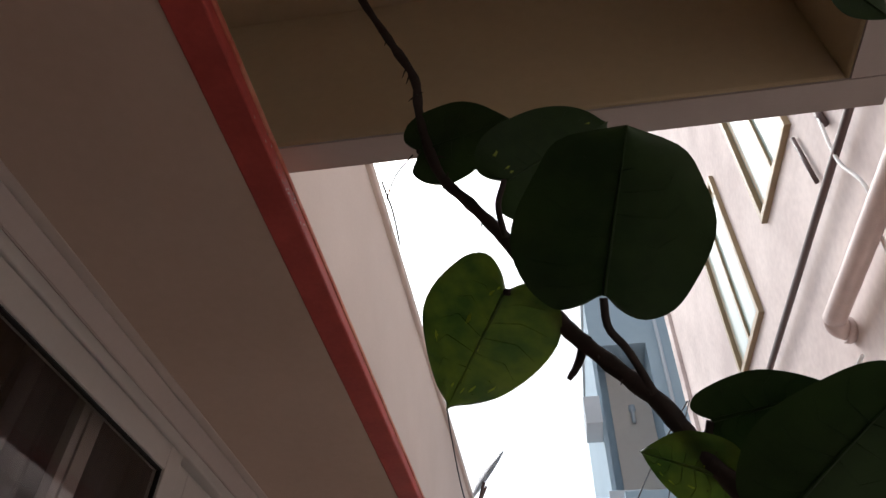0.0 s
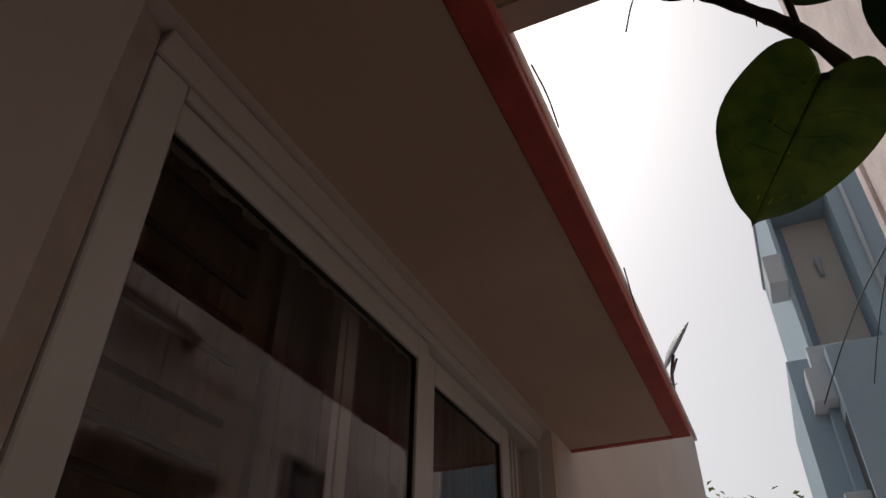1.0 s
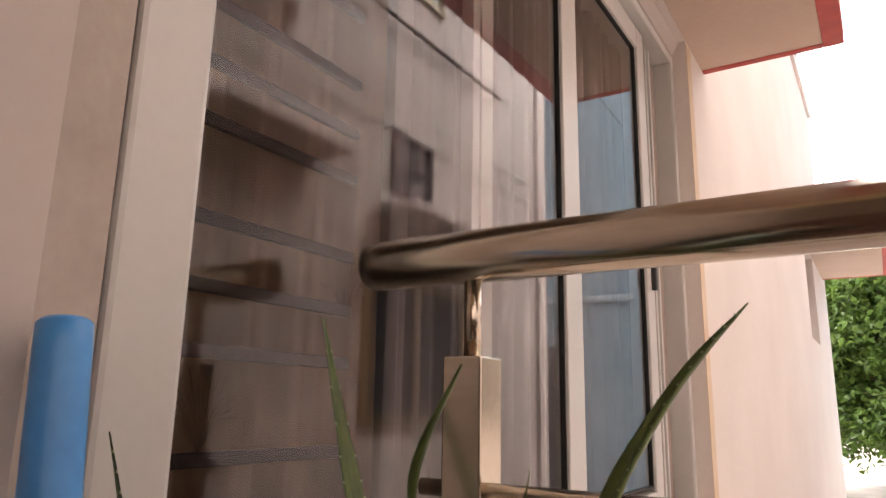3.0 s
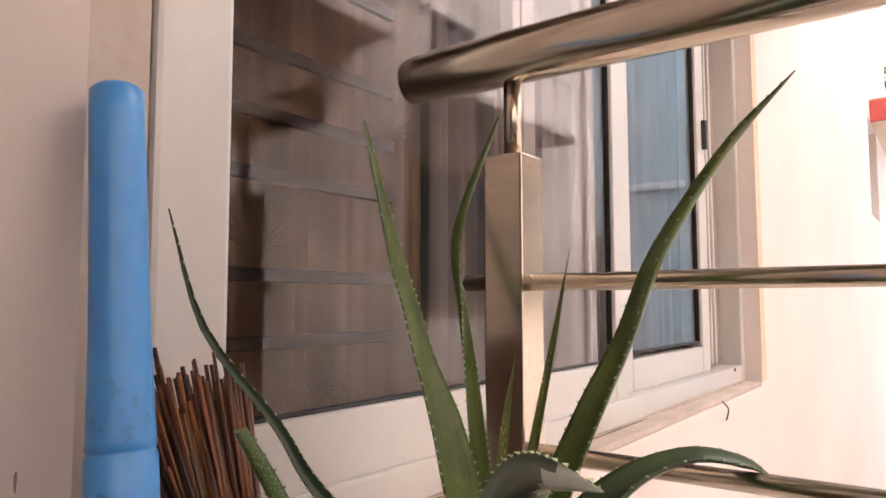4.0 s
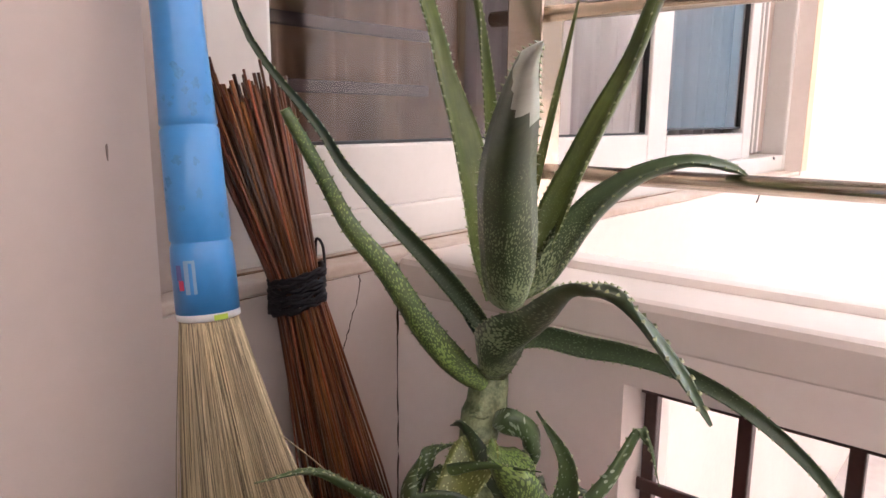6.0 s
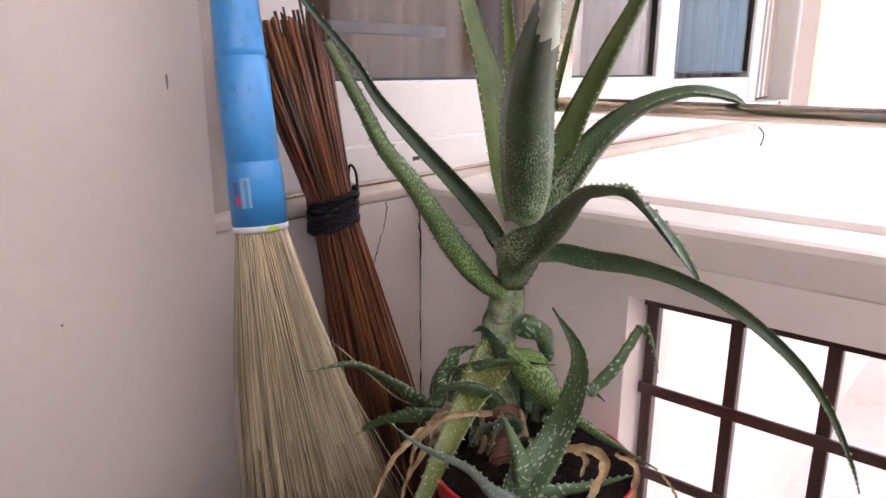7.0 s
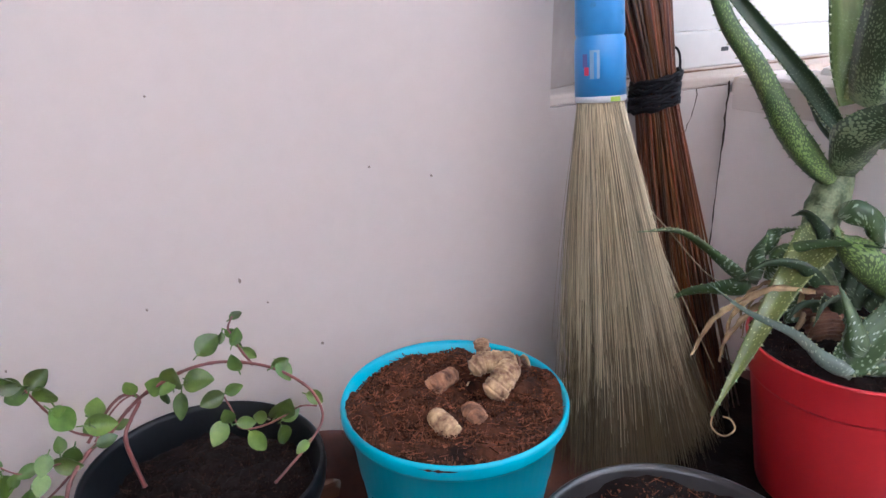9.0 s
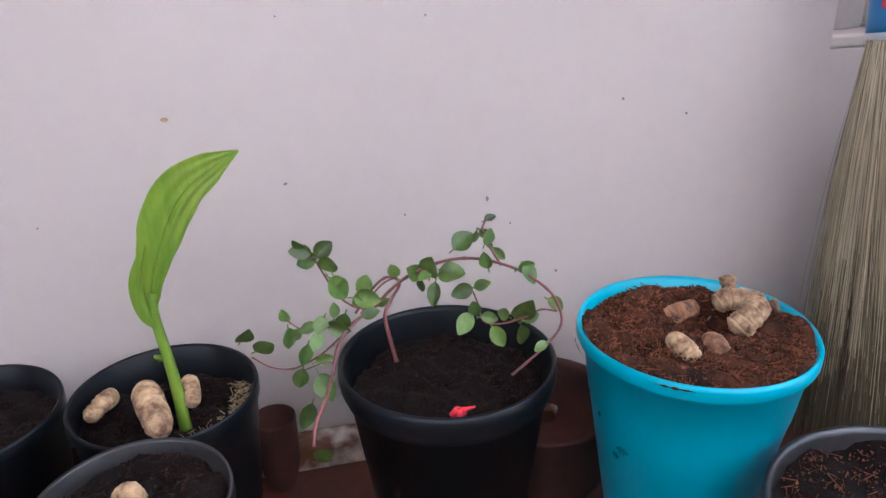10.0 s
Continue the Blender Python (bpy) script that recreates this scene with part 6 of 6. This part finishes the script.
part("aerial_root", bm, "vine_stem", vine, "stubby brown aerial roots")
EYE_SIDE = Vector((0.0, -0.75, -0.66))


def vine_leaf(base, tip, half, lean=(0, 0, 0), gold=0, round_=0.0, petiole=None, seed=0, look_name="vine_leaf"):
    """A heart-shaped leaf from its stalk to its tip."""
    rr = random.Random(800 + seed)
    base, tip = Vector(base), Vector(tip)
    along_ = (tip - base)
    L = along_.length
    a = along_.normalized()
    nrm = (EYE_SIDE + Vector(lean))
    nrm = (nrm - a * nrm.dot(a)).normalized()
    s = a.cross(nrm)
    rows, n, cross = [], 28, 12
    blunt = 0.16 * round_
    outline = spline([(0.03, 0.0, 0), (-0.07, 0.20, 0), (-0.12, 0.48, 0), (-0.02, 0.80, 0), (0.20, 0.99, 0), (0.47, 0.95 + 0.3 * blunt, 0), (0.72, 0.66 + 0.9 * blunt, 0),
                      (0.90, 0.27 + 1.6 * blunt, 0), (1.0, 0.0, 0)], n)
    for i in range(n + 1):
        u = i / n
        m = max(0.03, 1.0 - (1.0 - u) * 1.15) if u < 1 else 1.0
        e = outline[i]
        row = []
        for j in range(cross + 1):
            q = 2 * j / cross - 1
            edge_u = m + (e.x - m) * abs(q) ** 1.15
            wide = max(0.0, e.y) * half * (q if abs(q) > 1e-6 else 0.0) * (1 + 0.03 * math.sin(u * 17 + seed + 2 * q))
            z = 0.14 * half * abs(q) ** 1.5 - 0.10 * L * max(0, edge_u) ** 2 + 0.03 * half * math.sin(u * 11 + q * 3 + seed) * abs(q)
            row.append(base + a * (L * edge_u) + s * wide + nrm * -z)
        rows.append(row)
    bm = bmesh.new()
    g = [[bm.verts.new(p) for p in row] for row in rows]
    for p, q in zip(g, g[1:]):
        for j in range(cross):
            bm.faces.new((p[j], p[j + 1], q[j + 1], q[j])).smooth = True
    ob = part("leaf", bm, look_name, vine)
    bm = bmesh.new()
    tube(bm, [row[cross // 2] + nrm * 0.0012 for row in rows[1:-1]], [0.0024 * (1 - k / (n + 2)) + 0.0003 for k in range(n - 1)], sides=5)
    for i in range(4, n - 4, 3):
        for sg in (0, cross):
            tube(bm, [rows[i][cross // 2] + nrm * 0.0001, rows[min(n, i + 1)][(cross // 2 + sg) // 2] + nrm * 0.0001, rows[min(n, i + 3)][(cross // 2 + sg * 3) // 4] + nrm * 0.0005], [0.0007, 0.0005, 0.0002], sides=4)
    part("vein", bm, look_name, ob)
    if gold:
        for k in range(gold):
            bm = bmesh.new()
            i, j = rr.randrange(5, n - 3), rr.randrange(2, cross - 1)
            p, pu, pj = rows[i][j], rows[i + 1][j] - rows[i][j], rows[i][j + 1] - rows[i][j]
            ring = [bm.verts.new(p + nrm * 0.0009 + pu * (rr.uniform(0.3, 1.0) * 0.9 * math.sin(6.283 * e / 9)) + pj * (rr.uniform(0.3, 1.0) * 0.30 * math.cos(6.283 * e / 9))) for e in range(9)]
            bm.faces.new(ring)
            part("variegation", bm, "vine_gold", ob, "yellow fleck")
    if petiole:
        bm = bmesh.new()
        tube(bm, spline([*petiole, base + along_ * 0.01], 10), 0.0042, sides=8)
        part("leaf_stalk", bm, "vine_stem", ob)
    return ob


vine_leaf((0.196, 0.500, 1.536), (0.228, 0.366, 1.626), 0.0901, round_=1.3, petiole=[(0.235, 0.566, 1.471), (0.214, 0.533, 1.499), (0.198, 0.517, 1.515)], seed=1)
vine_leaf((0.098, 0.592, 1.636), (0.006, 0.772, 1.605), 0.0825, gold=9, round_=0.35, petiole=[(0.154, 0.660, 1.659), (0.132, 0.628, 1.652)], seed=2, look_name="vine_leaf_young")
vine_leaf((0.103, 0.579, 1.814), (0.247, 0.567, 1.894), 0.0741, lean=(0.1, 0, 0.05), round_=0.7, gold=7, petiole=[(0.100, 0.611, 1.742), (0.095, 0.579, 1.768)], seed=3)
vine_leaf((-0.030, 0.629, 1.964), (0.121, 0.588, 1.961), 0.0605, seed=4, petiole=[(-0.014, 0.635, 1.980)])
vine_leaf((0.293, 0.633, 1.475), (0.400, 0.578, 1.469), 0.0372, seed=5, lean=(0.0, 0.1, 0.3), round_=0.4, petiole=[(0.288, 0.652, 1.454)])
vine_leaf((0.298, 0.634, 1.414), (0.223, 0.646, 1.454), 0.0362, gold=5, seed=6, petiole=[(0.299, 0.631, 1.413)], look_name="vine_leaf_young")
vine_leaf((0.336, 0.619, 1.374), (0.439, 0.508, 1.448), 0.0632, round_=0.6, seed=7, petiole=[(0.335, 0.623, 1.358)])
vine_leaf((0.600, 0.500, 2.070), (0.655, 0.545, 2.030), 0.030, seed=8, petiole=[(0.570, 0.440, 2.575), (0.580, 0.470, 2.300), (0.592, 0.492, 2.110)])

# ---- creeper in the black pot ----
creeper = thing("creeper_plant", (BLACK[0], BLACK[1], 0.245), "trailing creeper with pink stems and small round green leaves", "plant")
rr = random.Random(77)


def creeper_stem(points, r0, r1):
    """A pink runner, slightly swollen at its joints."""
    pts = spline(points, 8 * (len(points) - 1))
    n = len(pts)
    bm = bmesh.new()
    tube(bm, pts, [0.72 * (r0 + (r1 - r0) * k / n) * (0.92 + 0.22 * (k % 8 == 0)) for k in range(n)], sides=7)
    return part("stem", bm, "creeper_stem", creeper)


def creeper_leaf(base, tip):
    """A small fleshy rounded leaf on a short stalk."""
    a = Vector(base)
    d = (Vector(tip) - a) * rr.uniform(0.88, 1.04)
    l = d.length
    sag = Vector((0, 0, -0.10 * l))
    c = [a + d * (q / 10) + sag * (q / 10) ** 2 for q in range(11)]
    wide = rr.uniform(0.30, 0.42)
    w = [l * wide * max(0.04, math.sin(math.pi * (0.02 + 0.97 * (q / 10) ** 0.85))) ** 0.75 for q in range(11)]
    facing = Vector((0.75, rr.uniform(-0.7, 0.5), rr.uniform(0.0, 0.9)))
    bm = bmesh.new()
    blade(bm, c, w, facing, fold=rr.uniform(0.05, 0.55), cross=8, wave=rr.uniform(0, 0.06))
    tube(bm, [a - d * 0.22, a + d * 0.1], 0.0005, sides=4)
    return part("leaf", bm, "creeper_leaf", creeper)


creeper_stem([(-0.528, 0.001, 0.302), (-0.534, 0.024, 0.315), (-0.540, 0.038, 0.326), (-0.546, 0.038, 0.338), (-0.552, 0.032, 0.348), (-0.566, 0.019, 0.356), (-0.576, 0.002, 0.361), (-0.584, -0.015, 0.362), (-0.590, -0.033, 0.358), (-0.595, -0.053, 0.348), (-0.598, -0.065, 0.338), (-0.597, -0.077, 0.327), (-0.590, -0.092, 0.321), (-0.580, -0.104, 0.311), (-0.570, -0.110, 0.296), (-0.556, -0.117, 0.285), (-0.546, -0.124, 0.277), (-0.535, -0.128, 0.267)], 0.0012, 0.0022)
creeper_stem([(-0.585, -0.065, 0.289), (-0.588, -0.068, 0.305), (-0.592, -0.070, 0.322), (-0.597, -0.065, 0.331), (-0.600, -0.058, 0.340), (-0.600, -0.060, 0.346), (-0.600, -0.068, 0.347), (-0.599, -0.078, 0.339), (-0.594, -0.090, 0.326)], 0.0022, 0.0014)
creeper_stem([(-0.597, -0.079, 0.326), (-0.598, -0.091, 0.330), (-0.598, -0.100, 0.339), (-0.596, -0.108, 0.356), (-0.594, -0.114, 0.371)], 0.0013, 0.0009)
creeper_stem([(-0.588, -0.096, 0.319), (-0.590, -0.107, 0.307), (-0.594, -0.119, 0.296), (-0.597, -0.136, 0.288), (-0.600, -0.151, 0.290), (-0.603, -0.163, 0.298)], 0.0013, 0.0008)
creeper_stem([(-0.590, -0.102, 0.321), (-0.592, -0.117, 0.319), (-0.594, -0.128, 0.320), (-0.597, -0.137, 0.327)], 0.0010, 0.0007)
creeper_stem([(-0.575, -0.107, 0.301), (-0.578, -0.114, 0.301), (-0.580, -0.124, 0.297), (-0.582, -0.130, 0.294)], 0.0009, 0.0006)
creeper_stem([(-0.574, 0.008, 0.358), (-0.580, 0.003, 0.368), (-0.585, 0.000, 0.377), (-0.588, -0.001, 0.381), (-0.590, 0.003, 0.387)], 0.0013, 0.0008)
creeper_stem([(-0.556, 0.020, 0.327), (-0.560, 0.009, 0.322), (-0.563, -0.002, 0.321), (-0.565, -0.008, 0.324), (-0.570, -0.009, 0.332), (-0.574, -0.012, 0.342)], 0.0010, 0.0008)
creeper_stem([(-0.545, 0.037, 0.334), (-0.550, 0.028, 0.334), (-0.556, 0.020, 0.327)], 0.0009, 0.0008)
creeper_stem([(-0.594, -0.086, 0.325), (-0.600, -0.078, 0.334), (-0.603, -0.068, 0.342), (-0.603, -0.059, 0.345)], 0.0011, 0.0008)
creeper_leaf((-0.595, -0.060, 0.349), (-0.593, -0.064, 0.361))
creeper_leaf((-0.595, -0.042, 0.347), (-0.590, -0.054, 0.359))
creeper_leaf((-0.590, -0.038, 0.349), (-0.583, -0.037, 0.370))
creeper_leaf((-0.590, -0.037, 0.352), (-0.584, -0.048, 0.350))
creeper_leaf((-0.590, -0.034, 0.344), (-0.584, -0.038, 0.328))
creeper_leaf((-0.590, -0.032, 0.349), (-0.580, -0.013, 0.354))
creeper_leaf((-0.595, -0.043, 0.345), (-0.598, -0.042, 0.334))
creeper_leaf((-0.566, 0.017, 0.357), (-0.565, 0.029, 0.362))
creeper_leaf((-0.566, 0.021, 0.360), (-0.559, 0.026, 0.350))
creeper_leaf((-0.552, 0.033, 0.340), (-0.549, 0.043, 0.333))
creeper_leaf((-0.534, 0.026, 0.319), (-0.529, 0.016, 0.317))
creeper_leaf((-0.597, -0.085, 0.328), (-0.599, -0.089, 0.338))
creeper_leaf((-0.597, -0.074, 0.328), (-0.596, -0.065, 0.334))
creeper_leaf((-0.595, -0.047, 0.352), (-0.596, -0.041, 0.345))
creeper_leaf((-0.590, -0.030, 0.352), (-0.588, -0.020, 0.345))
creeper_leaf((-0.590, -0.086, 0.325), (-0.588, -0.074, 0.330))
creeper_leaf((-0.594, -0.112, 0.370), (-0.599, -0.127, 0.366))
creeper_leaf((-0.594, -0.113, 0.371), (-0.596, -0.101, 0.381))
creeper_leaf((-0.594, -0.115, 0.374), (-0.595, -0.130, 0.378))
creeper_leaf((-0.594, -0.119, 0.378), (-0.588, -0.127, 0.389))
creeper_leaf((-0.596, -0.103, 0.358), (-0.591, -0.107, 0.375))
creeper_leaf((-0.596, -0.105, 0.354), (-0.599, -0.095, 0.337))
creeper_leaf((-0.596, -0.104, 0.350), (-0.592, -0.096, 0.355))
creeper_leaf((-0.598, -0.084, 0.339), (-0.601, -0.080, 0.352))
creeper_leaf((-0.598, -0.090, 0.336), (-0.594, -0.072, 0.335))
creeper_leaf((-0.598, -0.086, 0.340), (-0.601, -0.077, 0.327))
creeper_leaf((-0.590, -0.105, 0.327), (-0.594, -0.104, 0.339))
creeper_leaf((-0.592, -0.110, 0.321), (-0.584, -0.094, 0.320))
creeper_leaf((-0.597, -0.135, 0.325), (-0.599, -0.139, 0.335))
creeper_leaf((-0.597, -0.136, 0.320), (-0.599, -0.137, 0.304))
creeper_leaf((-0.603, -0.169, 0.311), (-0.596, -0.161, 0.326))
creeper_leaf((-0.603, -0.160, 0.302), (-0.596, -0.146, 0.312))
creeper_leaf((-0.592, -0.116, 0.322), (-0.593, -0.129, 0.319))
creeper_leaf((-0.592, -0.115, 0.316), (-0.585, -0.121, 0.307))
creeper_leaf((-0.594, -0.124, 0.307), (-0.592, -0.129, 0.294))
creeper_leaf((-0.594, -0.120, 0.292), (-0.591, -0.108, 0.298))
creeper_leaf((-0.582, -0.129, 0.296), (-0.584, -0.134, 0.281))
creeper_leaf((-0.580, -0.119, 0.291), (-0.570, -0.112, 0.276))
creeper_leaf((-0.582, -0.126, 0.267), (-0.576, -0.135, 0.251))
creeper_leaf((-0.582, -0.127, 0.219), (-0.575, -0.116, 0.234))
creeper_leaf((-0.592, -0.111, 0.328), (-0.586, -0.118, 0.318))
creeper_leaf((-0.594, -0.133, 0.312), (-0.595, -0.126, 0.322))
creeper_leaf((-0.590, -0.097, 0.329), (-0.590, -0.102, 0.316))
creeper_leaf((-0.585, -0.022, 0.369), (-0.588, -0.008, 0.379))
creeper_leaf((-0.580, -0.002, 0.372), (-0.583, 0.004, 0.385))
creeper_leaf((-0.590, 0.001, 0.385), (-0.593, 0.011, 0.388))
creeper_leaf((-0.574, -0.001, 0.357), (-0.575, -0.004, 0.370))
creeper_leaf((-0.580, 0.004, 0.369), (-0.578, 0.012, 0.361))
creeper_leaf((-0.588, -0.003, 0.380), (-0.591, 0.005, 0.373))
creeper_leaf((-0.588, -0.005, 0.379), (-0.586, -0.008, 0.372))
creeper_leaf((-0.585, 0.002, 0.373), (-0.585, 0.005, 0.366))
creeper_leaf((-0.574, -0.012, 0.344), (-0.575, -0.028, 0.341))
creeper_leaf((-0.574, -0.011, 0.344), (-0.569, -0.001, 0.350))
creeper_leaf((-0.570, -0.014, 0.327), (-0.568, -0.024, 0.315))
creeper_leaf((-0.565, -0.009, 0.326), (-0.566, 0.005, 0.323))
creeper_leaf((-0.565, -0.012, 0.328), (-0.564, -0.015, 0.341))
creeper_leaf((-0.563, -0.002, 0.319), (-0.558, 0.006, 0.305))
creeper_leaf((-0.556, 0.016, 0.321), (-0.559, 0.018, 0.305))
creeper_leaf((-0.560, 0.014, 0.325), (-0.551, 0.022, 0.343))
creeper_leaf((-0.556, 0.017, 0.324), (-0.561, 0.032, 0.327))
creeper_leaf((-0.560, 0.009, 0.326), (-0.557, 0.000, 0.334))


# ---- marks on the walls ----
def blot(name, y, z, ry, rz, label, mats="speck", seed=0):
    r = random.Random(900 + seed)
    bm = bmesh.new()
    pts = [(WALL + 0.0012, y + ry * r.uniform(0.5, 1.1) * math.cos(6.283 * k / 9), z + rz * r.uniform(0.5, 1.1) * math.sin(6.283 * k / 9)) for k in range(9)]
    top = [bm.verts.new(p) for p in pts]
    low = [bm.verts.new((WALL - 0.001, p[1], p[2])) for p in pts]
    bm.faces.new(top)
    for k in range(9):
        bm.faces.new((low[k], low[(k + 1) % 9], top[(k + 1) % 9], top[k]))
    return tagged(mesh_object(name, bm, mats), label, "mark", kind="structure")


SPECKS = ((-0.128, 0.385, 0.9, 0.7), (0.041, 0.355, 0.9, 1.5), (0.107, 0.278, 0.9, 0.9), (-0.315, 0.368, 0.6, 0.6), (0.163, 0.433, 0.7, 0.6), (0.329, 0.599, 0.45, 4.6),
          (0.225, 0.416, 0.8, 0.8), (-0.008, 0.509, 0.7, 0.6), (-0.032, 0.348, 0.6, 0.7), (-0.121, 0.513, 0.6, 0.5), (-0.131, 0.326, 0.5, 0.7), (0.062, 0.330, 0.5, 0.6))
for k, (y, z, a, b) in enumerate(SPECKS):
    blot("wall_mark", y, z, a * 0.0017, b * 0.0017, "tiny dark speck on the cream plaster wall", seed=k)
blot("wall_mark", -0.21, 0.443, 0.0035, 0.002, "small tan stain on the cream plaster wall", "dry", seed=40)


def crack(name, points, r, label, mats="crack"):
    bm = bmesh.new()
    rr = random.Random(len(points))
    pts = spline(points, 30)
    tube(bm, [p + Vector((0, rr.gauss(0, 0.0008), 0)) for p in pts], [r * rr.uniform(0.4, 1.6) for _ in pts], sides=5)
    return tagged(mesh_object(name, bm, mats), label, "crack", kind="structure")


crack("wall_crack", [(WALL, 0.6335, 0.468), (WALL, 0.6332, 0.40), (WALL, 0.6336, 0.30), (WALL, 0.633, 0.20), (WALL, 0.633, 0.135)], 0.0012, "dark open joint between wall and parapet")
crack("wall_crack", [(WALL, 0.576, 0.463), (WALL, 0.577, 0.449), (WALL, 0.563, 0.412), (WALL, 0.551, 0.381)], 0.0006, "hairline crack in the plaster")
crack("sill_dirt", [(WALL - 0.003, 0.40, 0.4625), (WALL - 0.003, 0.46, 0.463), (WALL - 0.003, 0.52, 0.4627), (WALL - 0.003, 0.632, 0.463)], 0.0007, "brown dirt line under the sill edge", "dirt_line")
crack("sill_dirt", [(-0.7595, 0.45, 0.4765), (-0.7595, 0.70, 0.4765), (-0.7595, 1.1, 0.4765), (-0.7595, 1.5, 0.4765)], 0.0009, "brown dirt line at the foot of the window frame", "dirt_line")
bm = bmesh.new()
tube(bm, spline([(WALL + 0.001, 1.89, 0.468), (WALL + 0.012, 1.90, 0.452), (WALL + 0.006, 1.915, 0.43), (WALL + 0.001, 1.92, 0.42)], 8), 0.0017, sides=6)
solo("wall_hook", bm, "cable_dark", "bent dark wire hook in the wall below the window", "hook")
